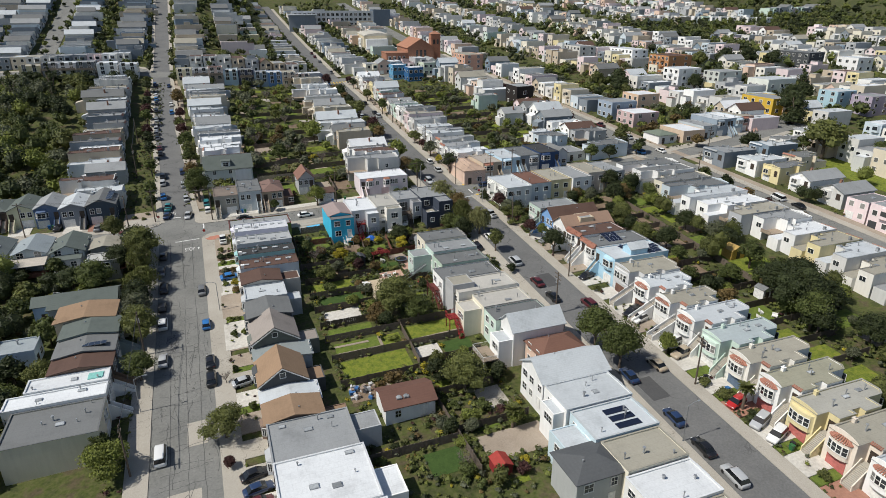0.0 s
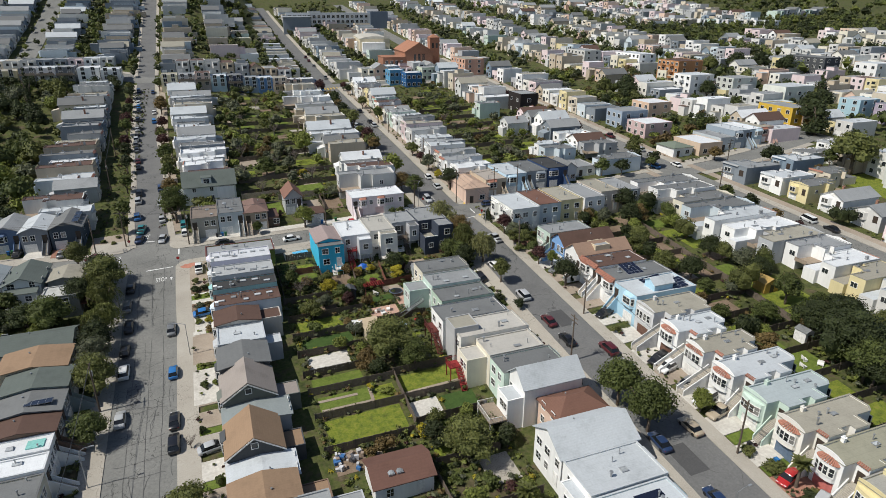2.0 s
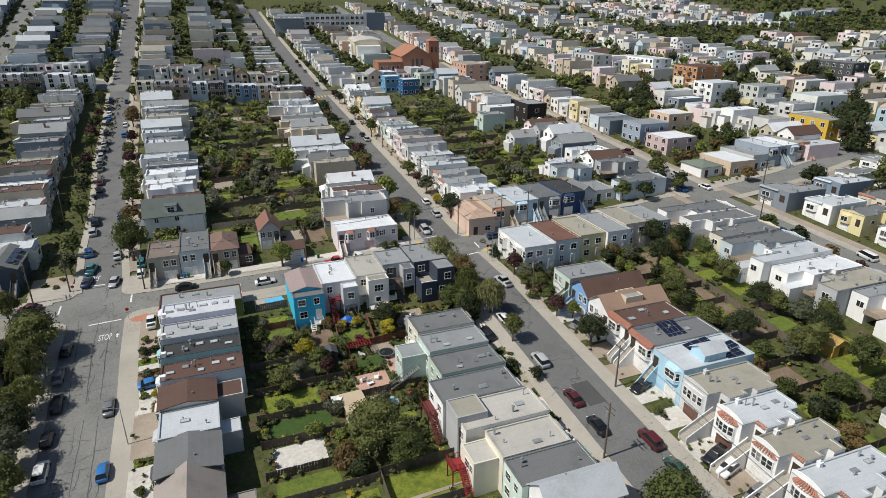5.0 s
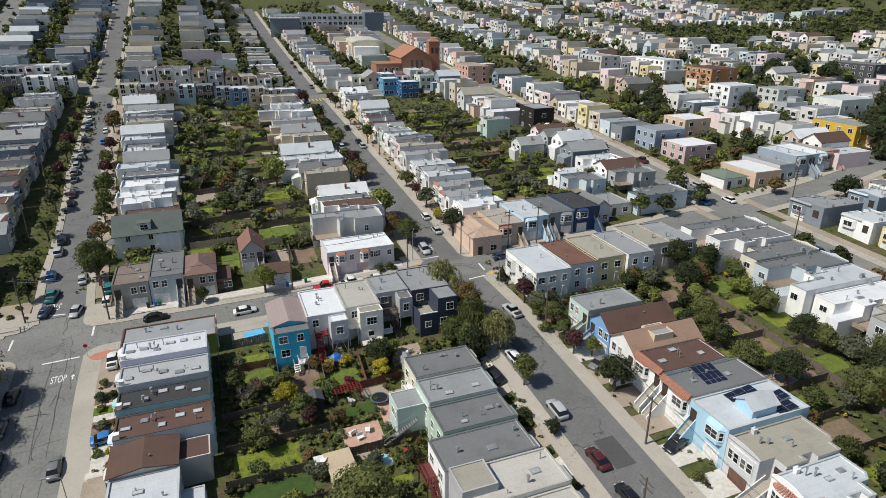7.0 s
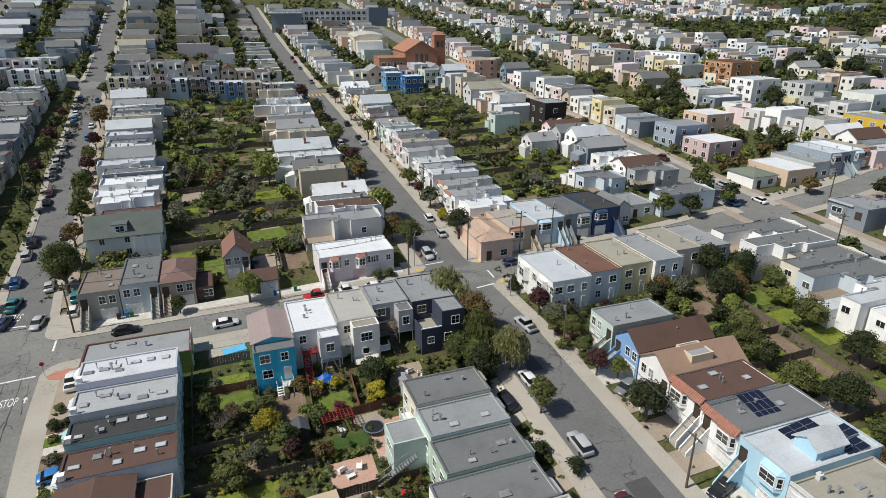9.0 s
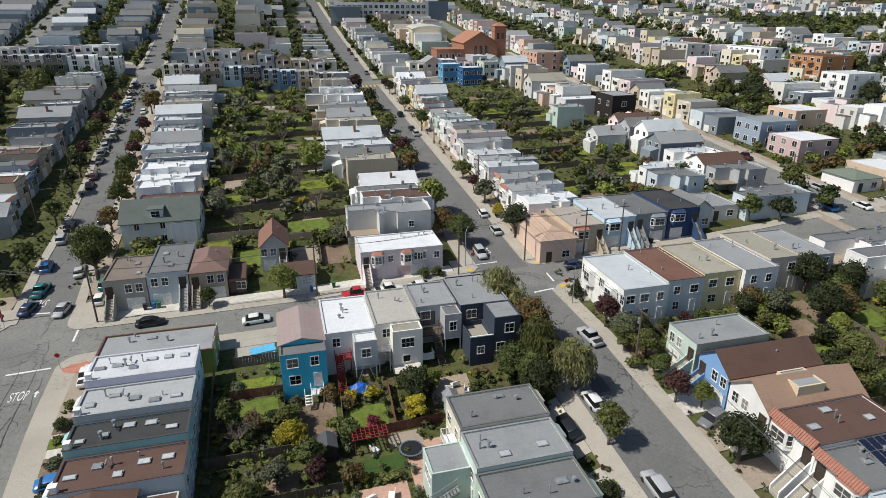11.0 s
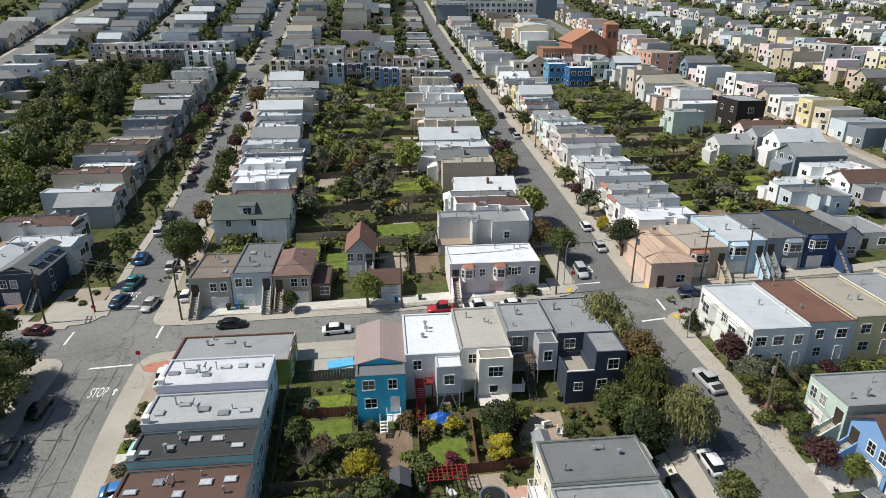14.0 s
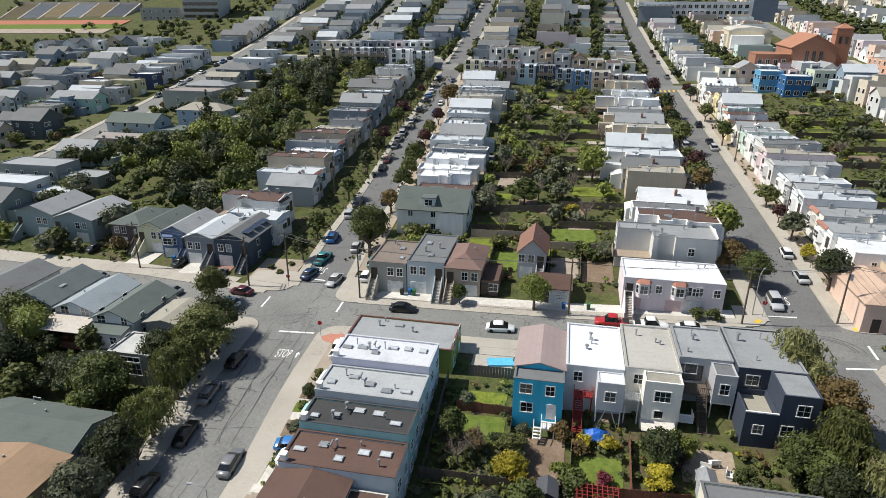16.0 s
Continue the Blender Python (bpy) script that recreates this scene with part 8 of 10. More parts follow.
for args in (
    ("lawn", 14.8, 28.2, 92.4, 99.2, WEEDS, "bright weedy lawn between board fences"),
    ("lawn", 14.8, 24.0, 101.2, 105.6, LAWN, "small mown back lawn with edging"),
    ("lawn", 24.4, 28.6, 100.2, 105.2, WEEDS, "patch of yellow-green weeds"),
    ("lawn", 29.8, 41.4, 100.4, 106.4, WEEDS, "sloping bright green weedy yard"),
    ("patio", 29.8, 35.0, 93.8, 98.6, CONCRETE_PALE, "white concrete patio"),
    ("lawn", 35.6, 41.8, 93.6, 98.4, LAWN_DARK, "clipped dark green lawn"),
    ("lawn", 14.6, 24.0, 107.6, 111.2, LAWN, "narrow back lawn"),
    ("patio", 15.0, 23.0, 113.0, 118.4, CONCRETE_PALE, "pale concrete back yard"),
    # the yard's shade is put into this lawn by the darker grass colour
    ("lawn", 14.8, 25.2, 119.8, 124.6, LAWN_DARK, "mown lawn with its shade put into a darker green"),
    ("lawn", 14.6, 24.4, 126.4, 131.4, WEEDS, "overgrown bright green yard"),
    ("patio", 31.0, 37.2, 126.6, 131.6, PINKPAVE, "pink paved terrace"),
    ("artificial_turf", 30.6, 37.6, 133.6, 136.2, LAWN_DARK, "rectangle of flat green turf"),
    ("patio", 38.0, 43.2, 129.5, 137.5, PINKPAVE, "pink terrace by the house"),
    ("lawn", 31.4, 36.9, 140.8, 145.0, LAWN, "bright back lawn with stepping stones"),
    ("bare_yard", 25.2, 30.2, 140.4, 147.0, DIRT, "bare brown earth behind the blue house"),
    ("lawn", 15.4, 22.6, 146.0, 149.6, LAWN, "bright green back lawn"),
    ("lawn", 16.0, 22.4, 150.8, 154.0, WEEDS, "kitchen garden with weeds"),
    ("patio", 16.4, 22.4, 158.0, 163.6, CONCRETE, "concrete yard behind the corner building"),
    ("patio", 43.5, 49.5, 143.0, 147.6, DECKWOOD, "grey weathered timber deck with steps"),
    ("lawn", 45.5, 49.0, 138.0, 142.0, LAWN_DARK, "strip of green turf"),
    ("bare_yard", 31.5, 43.0, 63.5, 70.0, CONCRETE_TAN, "bare sandy concrete yard"),
    ("lawn", 22.0, 28.0, 64.0, 69.5, LAWN_DARK, "small green lawn by a wooden deck"),
    ("bare_yard", 14.5, 19.5, 86.5, 91.0, DIRT, "junk-filled yard"),
    ("patio", 36.0, 41.0, 76.0, 82.0, CONCRETE, "paved yard with stepping stones"),
    ("lawn", 98.0, 106.0, 76.0, 83.0, LAWN, "back lawn with patio slabs"),
    ("lawn", 98.0, 112.0, 118.0, 124.0, WEEDS, "bright weedy yard"),
    ("dirt_path", 108.0, 111.0, 112.0, 150.0, DIRT, "sandy footpath between back gardens"),
    ("lawn", 112.0, 124.0, 96.0, 108.0, WEEDS, "weedy green slope"),
):
    patch(*args, kind="structure", cat="yard")
solid("forecourt", strip(cut(CS, -130, -33, "x"), 6.1, 9.4, 0.13), CONCRETE_TAN, "tan concrete forecourts along the houses", "paving", kind="structure")
solid("forecourt", strip(cut(CS, -130, -33, "x"), -8.0, -6.1, 0.13), CONCRETE, "grey concrete forecourts along the houses", "paving", kind="structure")
solid("forecourt", strip(cut(CS, 166, 214, "x"), 5.3, 9.0, 0.1), CONCRETE_TAN, "tan concrete forecourts with parked cars", "paving", kind="structure")
solid("forecourt", strip(cut(CS, 160, 205, "x"), -8.0, -5.3, 0.1), CONCRETE, "grey concrete forecourts beside the cross street", "paving", kind="structure")
patch("hillside_grass", 194.0, 228.0, 116.0, 150.0, WEEDS, "bright grassy slope below the trees", 0.1, "structure", "yard")
# yards between the east row and the far street
_r = random.Random(71)
for k in range(13):
    y = 55.2 + 7.0 * k
    for x0_, x1_ in ((96.6, 110.4), (112.6, 123.0)):
        mat, lab = _r.choice(((LAWN, "mown back lawn behind the houses"), (WEEDS, "yellow-green weedy yard behind the houses"), (WEEDS, "yellow-green weedy yard behind the houses"), (LAWN, "mown back lawn behind the houses"), (DIRT, "bare brown yard behind the houses"), (CONCRETE_TAN, "tan paved yard behind the houses")))
        xa = x0_ + _r.uniform(0, 4)
        if not any(a < xa + 3 and b > xa and c < y + 3 and e > y for a, b, c, e in PATCHES):
            patch("yard", xa, min(x1_, xa + _r.uniform(5, 9)), y + 0.6, y + _r.uniform(4.2, 6.0), mat, lab, 0.08, "structure", "yard")
# beds and paths in the near gardens
_r = random.Random(45)
for k in range(30):
    x, y = (_r.uniform(14, 25) if k % 2 else _r.uniform(30, 39)), 58 + 3.3 * k
    w, d = _r.uniform(1.6, 4.5), _r.uniform(1.2, 2.6)
    if not any(a - 1 < x < b + 1 and c - 1 < y < e + 1 for a, b, c, e in PATCHES) and not (13 < x < 16):
        mat, lab = _r.choice(((DIRT, "bed of bare brown earth"), (CONCRETE_TAN, "sandy garden path"), (WEEDS, "clump of yellow-green grass"), (LAWN, "patch of rough lawn")))
        patch("garden_bed", x, x + w, y, y + d, mat, lab + " in a garden", 0.07, "structure", "yard")
# yards behind the houses north of the cross street
for x0_, x1_, y0_, y1_, m_, l_ in ((9.4, 14.6, 192.0, 203.0, WEEDS, "bright weedy lawn behind a brown house"), (15.2, 20.2, 189.6, 197.6, LAWN, "small green lawn beside a shed"), (26.4, 31.6, 187.4, 195.8, CONCRETE_TAN, "paved yard behind a garage"), (32.2, 37.8, 186.6, 194.8, DIRT, "bare garden soil with young plants"), (9.6, 19.0, 205.4, 211.6, WEEDS, "yellow-green grass below the hill"), (26.0, 35.0, 203.6, 209.4, LAWN, "green terrace lawn by a fence"), (23.0, 33.0, 217.4, 223.0, DIRT, "brown garden bed with shrubs"), (30.0, 40.0, 229.0, 235.0, WEEDS, "yellow-green grass below the hill")):
    patch("yard", x0_, x1_, y0_, y1_, m_, l_, 0.09, "structure", "yard")
for a_, b_ in (((15.0, 101.9), (24.2, 101.6)), ((14.8, 104.5), (21.9, 104.3)), ((30.2, 101.3), (41.2, 101.5)), ((24.1, 100.6), (24.3, 105.4)), ((13.9, 119.2), (25.0, 118.8))):
    solid("garden_path", strip([a_, b_], -0.3, 0.3, 0.13, 0.3, 2.0), CONCRETE_TAN, "narrow pale path through a back lawn", "path", kind="structure")
PALEWOOD = plain("pale_fence", (0.42, 0.34, 0.27), 0.9)
# beds and lawns before the terrace by the stop line
for y0_, y1_, m_, l_ in ((149.6, 152.1, DIRT, "dark planted bed with clipped shrubs"), (147.2, 148.9, LAWN, "narrow strip of bright lawn"), (143.2, 145.8, DIRT, "dark planted bed with twiggy shrubs")):
    patch("planting_bed", -6.0, -1.3, y0_, y1_, m_, l_, 0.2, "structure", "bed")
patch("driveway", -6.1, -1.3, 111.4, 121.6, CONCRETE_PALE, "broad pale concrete driveway", 0.18)
patch("driveway", -6.1, -1.3, 124.0, 134.2, CONCRETE_TAN, "worn tan concrete forecourt", 0.18)
patch("patio", -6.0, -3.4, 134.6, 138.2, CONCRETE_PALE, "small white paved front patio", 0.18)
# small yards up the hill: grass, bare soil, paving, here and there a shed
_r = random.Random(44)
for k in range(34):
    x, y = _r.uniform(10, 38), 196 + 4.2 * k
    w, d = _r.uniform(3.0, 7.0), _r.uniform(2.5, 5.0)
    mat, lab = _r.choice(((LAWN, "small green back lawn"), (WEEDS, "yellow-green weedy yard"), (DIRT, "bare brown garden soil"), (CONCRETE, "grey concrete back patio"), (LAWN, "small green back lawn"), (CONCRETE_TAN, "tan paved back yard")))
    patch("yard", x, x + w, y, y + d, mat, lab + " up the hill", 0.08, "structure", "yard")
for k in range(22):
    x, y = _r.uniform(93, 118), 196 + 6.4 * k
    mat, lab = _r.choice(((LAWN, "small green back lawn"), (WEEDS, "yellow-green weedy yard"), (DIRT, "bare brown garden soil"), (WEEDS, "yellow-green weedy yard")))
    patch("yard", x, x + _r.uniform(4, 8), y, y + _r.uniform(3, 5.5), mat, lab + " up the hill", 0.08, "structure", "yard")

# ---- board fences ----
def fence(x0, y0, x1, y1, h=1.7, mat=None, label="weathered dark board fence between yards"):
    mat = mat or FENCEWOOD
    L = math.hypot(x1 - x0, y1 - y0)
    t = thing("fence", Matrix.Translation((x0, y0, gz(x0, y0))), label, "fence", "garden fences")
    n = max(2, int(L / 4.2) + 1) if y0 < 180 else 2
    ux, uy = (x1 - x0) / L, (y1 - y0) / L
    ang = Matrix.Rotation(math.atan2(uy, ux), 4, "Z")
    for i in range(n):
        d = L * i / (n - 1)
        dz = gz(x0 + ux * d, y0 + uy * d) - gz(x0, y0)
        part("post", shared(("fpost", h, id(mat)), lambda: Geo().box(-0.06, -0.06, -0.5, 0.06, 0.06, h + 0.1).mesh("post", mat)), None, t, m=Matrix.Translation((ux * d, uy * d, dz)))
    g, d, q = Geo(), 0.0, random.Random(int(x0 * 5 + y0))
    while d < L - 0.05:
        e = min(L, d + 0.42)
        dz = gz(x0 + ux * d, y0 + uy * d) - gz(x0, y0)
        g.box(d + 0.01, -0.025 + q.uniform(-0.01, 0.01), -0.3 + dz, e - 0.01, 0.025, h + dz + q.uniform(-0.06, 0.04), ang)
        d = e
    tagged(part("board_panel", g, mat, t), kind="stuff")
    return t


for yy, xm in ((71.0, 28.5), (91.6, 28.6), (99.8, 29.2), (106.8, 29.4), (112.2, 26.0), (118.9, 26.6), (125.2, 26.4), (132.2, 29.6), (139.6, 29.8)):
    fence(13.4, yy, xm, yy - 0.4)
for yy in (72.2, 83.0, 92.8, 99.4, 107.2, 125.4):
    fence(29.4, yy, 42.2, yy - 0.3)
fence(29.8, 139.7, 43.8, 139.9, 1.6, REDWOOD, "reddish-brown board fence between yards")
fence(37.6, 139.9, 37.8, 147.5, 1.6, REDWOOD, "reddish-brown board fence between yards")
fence(30.8, 139.9, 31.0, 147.0, 1.5)
fence(16.0, 150.4, 23.4, 150.0, 1.5, REDWOOD, "red-stained board fence by vegetables")
fence(23.6, 139.4, 23.4, 149.8, 1.5)
fence(29.3, 92.6, 29.5, 107.0)
fence(29.0, 62.0, 28.7, 83.0)
fence(13.8, 139.6, 13.8, 156.0, 1.6)
fence(16.5, 157.4, 22.9, 157.2, 1.8)
for yy in (62, 69, 76, 83, 90, 97, 104, 111, 118, 125, 132, 139):
    fence(97.0, yy, 111.0, yy - 0.2)
fence(111.4, 70.0, 111.8, 146.0, 1.6, None, "long weathered fence along the back gardens")
for yy in range(212, 300, 14):
    fence(94.0, yy, 118.0, yy - 0.6)
fence(14.9, 183.4, 15.0, 203.0, 1.7)
fence(26.0, 187.0, 26.2, 198.6, 1.7)
fence(31.9, 186.2, 32.0, 198.8, 1.7)
fence(9.4, 204.2, 25.0, 203.8, 1.7, PALEWOOD, "pale brown board fence across yards")
for yy in range(196, 290, 11):
    if yy % 3 != 1:
        fence(9.5, yy, 26.0, yy + 0.3)
        fence(27.0, yy + 3, 43.0, yy + 3.3)
fence(20.0, 199.5, 43.0, 199.0, 1.8, PALEWOOD, "pale brown board fence across yards")

# ---- sheds, cottage, pergola ----
def shed(x, y, w, d, h, wall, roof, label, turn=0.0, style="gable"):
    t = thing("shed", Matrix.Translation((x, y, gz(x, y))) @ Matrix.Rotation(radians(turn), 4, "Z"), label, "shed")
    if style == "gable":
        part("wall", gable_walls(w, d, h, h + 0.35 * w / 2 + 0.2, "y", 0, -d / 2, 0.8), wall, t)
        part("roof", gable_roof(w, d, h, h + 0.35 * w / 2 + 0.2, "y", 0, -d / 2, 0.15, 0.08), roof, t)
    else:
        part("wall", Geo().box(-w / 2, -d / 2, -0.8, w / 2, d / 2, h), wall, t)
        part("roof", Geo().box(-w / 2 - 0.2, -d / 2 - 0.2, h, w / 2 + 0.2, d / 2 + 0.2, h + 0.14), roof, t)
    house_door(t, on_front(0, 0.0, -d / 2), None, 0.8, 1.8)
    HOUSES.append((x, y - d / 2, "S", w, d))
    return t


shed(32.0, 61.6, 2.6, 2.8, 1.9, REDPAINT, plain("red_sheet", (0.33, 0.04, 0.03), 0.7), "small red garden shed")
shed(29.2, 122.0, 3.6, 5.6, 2.3, paint(TAN), roofing((0.52, 0.42, 0.29)), "low garden shed with flat tan roof", 3, "flat")
shed(28.4, 138.2, 2.2, 2.6, 2.1, DARKTRIM, roofing((0.08, 0.085, 0.095), "shingle"), "small dark grey gabled garden shed")
shed(45.6, 141.8, 1.9, 2.2, 2.1, plain("shed_grey", (0.42, 0.46, 0.48), 0.6), TIN, "narrow pale grey metal shed")
shed(108.2, 85.5, 2.2, 2.6, 2.4, TRIM, roofing(R_MID, "shingle"), "white gabled playhouse shed")
shed(117.0, 103.5, 4.2, 3.4, 2.3, plain("ochre_boards", (0.55, 0.34, 0.08), 0.8), roofing((0.45, 0.30, 0.10), "shingle"), "ochre wooden shed in the grass")
cot = house(23.0, 85.2, "N", 9.0, 6.4, 2.9, OFFWHITE, (0.16, 0.085, 0.065), "small rear cottage with red-brown gabled roof and skylights", style="gable_side", ridge=1.4, front="low", rear=2, vents=0)
skylight(cot, 0.4, 4.8, 3.62, 0.9, 1.2)
skylight(cot, 1.7, 4.8, 3.62, 0.9, 1.2)

pg = thing("pergola", Matrix.Translation((33.8, 138.2, gz(33.8, 138.2))), "dark red timber pergola with a lattice top", "pergola")
for sx_ in (-2.0, 2.0):
    for sy_ in (-1.0, 1.0):
        part("post", Geo().box(sx_ - 0.07, sy_ - 0.07, -0.3, sx_ + 0.07, sy_ + 0.07, 2.2), REDWOOD, pg)
for i in range(9):
    part("slat", shared("pg1", lambda: Geo().box(-0.04, -1.3, 0, 0.04, 1.3, 0.1).mesh("slat", REDPAINT)), None, pg, m=Matrix.Translation((-2.2 + i * 0.55, 0, 2.3)))
for i in range(5):
    part("slat", shared("pg2", lambda: Geo().box(-2.4, -0.04, 0, 2.4, 0.04, 0.1).mesh("slat", REDPAINT)), None, pg, m=Matrix.Translation((0, -1.1 + i * 0.55, 2.2)))


def thing_box(name, x, y, w, d, h, mat, label, cat, turn=0.0):
    return solid(name, Geo().box(-w / 2, -d / 2, -0.1, w / 2, d / 2, h * 0.92).box(-w * 0.47, -d * 0.47, h * 0.92, w * 0.47, d * 0.47, h), mat, label, cat, m=Matrix.Translation((x, y, gz(x, y) + 0.08)) @ Matrix.Rotation(radians(turn), 4, "Z"))


# trampoline, spa tub, blue tarp, pool cover, outdoor seats
tr = thing("trampoline", Matrix.Translation((38.7, 135.9, gz(38.7, 135.9))), "round black trampoline on steel legs", "trampoline")
part("mat", Geo().cyl(0, 0, 0.74, 0.78, 1.35, n=20), plain("black_mat", (0.015, 0.017, 0.02), 0.6), tr)
part("rim", Geo().cyl(0, 0, 0.66, 0.74, 1.6, n=20), plain("blue_grey_pad", (0.10, 0.13, 0.17), 0.7), tr)
for i in range(6):
    part("leg", Geo().cyl(1.45 * math.cos(i * 1.047), 1.45 * math.sin(i * 1.047), -0.2, 0.68, 0.04, n=6), TIN, tr)
sp = thing("spa_tub", Matrix.Translation((34.6, 113.4, gz(34.6, 113.4))), "round pool with a pale rim among paving", "pool")
part("rim", Geo().cyl(0, 0, -0.2, 0.35, 1.5, n=20), CONCRETE_PALE, sp)
part("water", Geo().cyl(0, 0, 0.36, 0.38, 1.15, n=20), plain("pool_water", (0.25, 0.52, 0.52), 0.08), sp)
tent = Geo()
_q = random.Random(4)
_n = 9
tent.v = [(x_ * 0.42 - 1.7, y_ * 0.3 - 1.2, 0.1 + 1.1 * math.sin(math.pi * x_ / 8) * math.sin(math.pi * y_ / 8) + _q.uniform(0, 0.3)) for y_ in range(_n) for x_ in range(_n)]
tent.f = [(j * _n + i, j * _n + i + 1, (j + 1) * _n + i + 1, (j + 1) * _n + i) for j in range(_n - 1) for i in range(_n - 1)]
solid("tarpaulin", tent, plain("blue_tarpaulin", (0.02, 0.12, 0.48), 0.45), "crumpled bright blue tarpaulin over garden things", "tarpaulin", m=Matrix.Translation((33.9, 147.8, gz(33.9, 147.8) + 0.1)))
solid("pool_cover", Geo().box(-1.9, -1.0, 0, 1.9, 1.0, 0.25), plain("blue_cover", (0.12, 0.45, 0.70), 0.5), "bright blue paddling pool on the concrete", "pool", m=Matrix.Translation((20.6, 160.8, gz(20.6, 160.8) + 0.05)) @ Matrix.Rotation(0.2, 4, "Z"))
sail = Geo().add([(0, 0, 2.5), (2.6, 0.5, 2.1), (1.6, -1.6, 2.7), (1.1, -0.4, 2.2), (0.2, -2.3, 1.9)], [(0, 3, 1), (1, 3, 2), (2, 3, 4), (4, 3, 0)])
sa = thing("sun_sail", Matrix.Translation((25.6, 124.6, gz(25.6, 124.6))), "white star-shaped sun sail on poles", "sun sail")
part("cloth", sail, TRIM, sa)
for px_, py_, pz_ in ((0, 0, 2.5), (2.6, 0.5, 2.1), (0.2, -2.3, 1.9)):
    part("pole", Geo().cyl(px_, py_, -0.3, pz_, 0.04, n=6), TIN, sa)
for px_, py_ in ((33.6, 128.4), (35.0, 129.6), (32.6, 129.8), (34.2, 137.2), (47.2, 145.6), (46.0, 144.6), (48.6, 144.2), (101, 79), (103, 80.5), (104.4, 78.2)):
    b_ = thing("garden_chair", Matrix.Translation((px_, py_, gz(px_, py_) + 0.06)) @ Matrix.Rotation(px_ * 3, 4, "Z"), "pale garden chair with slatted back", "chair")
    part("seat", shared("gs", lambda: Geo().box(-0.55, -0.4, 0.3, 0.55, 0.4, 0.42).mesh("seat", TRIM)), None, b_)
    part("backrest", shared("gb", lambda: Geo().box(-0.55, 0.34, 0.42, 0.55, 0.42, 0.95).mesh("backrest", TRIM)), None, b_)
    for sx_ in (-0.5, 0.42):
        part("leg", shared(("gl", sx_), lambda: Geo().box(sx_, -0.38, -0.1, sx_ + 0.08, 0.38, 0.3).mesh("leg", TRIM)), None, b_)
pool = thing("hot_tub", Matrix.Translation((35.7, 122.4, gz(35.7, 122.4))), "round garden hot tub with pale blue water", "hot tub")
part("rim", Geo().cyl(0, 0, -0.3, 0.42, 1.75, 1.7, 24), plain("tub_rim", (0.16, 0.14, 0.12), 0.8), pool)
part("lining", Geo().cyl(0, 0, 0.3, 0.47, 1.42, 1.38, 24), plain("tub_lining", (0.62, 0.66, 0.66), 0.5), pool)
part("water", Geo().cyl(0, 0, 0.4, 0.485, 1.2, 1.2, 24), plain("tub_water", (0.30, 0.52, 0.60), 0.12, 0.0, 0.0, 0.5), pool)
table = thing("garden_table", Matrix.Translation((39.6, 122.6, gz(39.6, 122.6))), "round red garden table on a small lawn", "table")
part("tabletop", Geo().cyl(0, 0, 0.68, 0.74, 0.75, 0.75, 12), plain("red_plastic", (0.42, 0.03, 0.03), 0.5), table)
for k_ in range(4):
    part("leg", Geo().cyl(0.45 * math.cos(k_ * 1.571), 0.45 * math.sin(k_ * 1.571), -0.2, 0.68, 0.04, 0.04, 6), plain("red_plastic", (0.42, 0.03, 0.03), 0.5), table)
# heap of junk
_q = random.Random(12)
for i in range(26):
    thing_box("junk_box", 14.8 + _q.random() * 4.4, 86.6 + _q.random() * 4.2, _q.uniform(0.3, 1.1), _q.uniform(0.3, 0.9), _q.uniform(0.25, 0.9), plain("junk" + str(i % 5), ((0.5, 0.5, 0.5), (0.05, 0.15, 0.35), (0.10, 0.10, 0.11), (0.32, 0.25, 0.2), (0.6, 0.6, 0.62))[i % 5], 0.6), "stored junk in a back yard", "box", _q.uniform(0, 90))
# bins by the drives
for i, (px_, py_) in enumerate(((29.2, 176.9), (33.2, 177.2), (1.0, 178.6), (2.4, 178.7), (3.2, 178.6), (76.0, 66.9), (77.2, 62.8), (76.4, 48.2), (77.0, 48.6), (-49.8, 187.0), (-48.8, 187.0), (98.2, 177.0))):
    b_ = thing("wheeled_bin", Matrix.Translation((px_, py_, gz(px_, py_) + 0.15)), ("blue", "green", "black")[i % 3] + " wheeled rubbish bin on the pavement", "bin", "rubbish bins")
    bm_ = plain("bin" + str(i % 3), ((0.02, 0.14, 0.36), (0.03, 0.14, 0.05), (0.02, 0.02, 0.022))[i % 3], 0.5)
    part("body", Geo().add([(-0.25, -0.28, 0), (0.25, -0.28, 0), (0.25, 0.28, 0), (-0.25, 0.28, 0), (-0.31, -0.34, 0.95), (0.31, -0.34, 0.95), (0.31, 0.34, 0.95), (-0.31, 0.34, 0.95)], [(3, 2, 1, 0), (4, 5, 6, 7), (0, 1, 5, 4), (1, 2, 6, 5), (2, 3, 7, 6), (3, 0, 4, 7)]), bm_, b_)
    part("lid", Geo().box(-0.33, -0.37, 0.95, 0.33, 0.37, 1.03), bm_, b_)

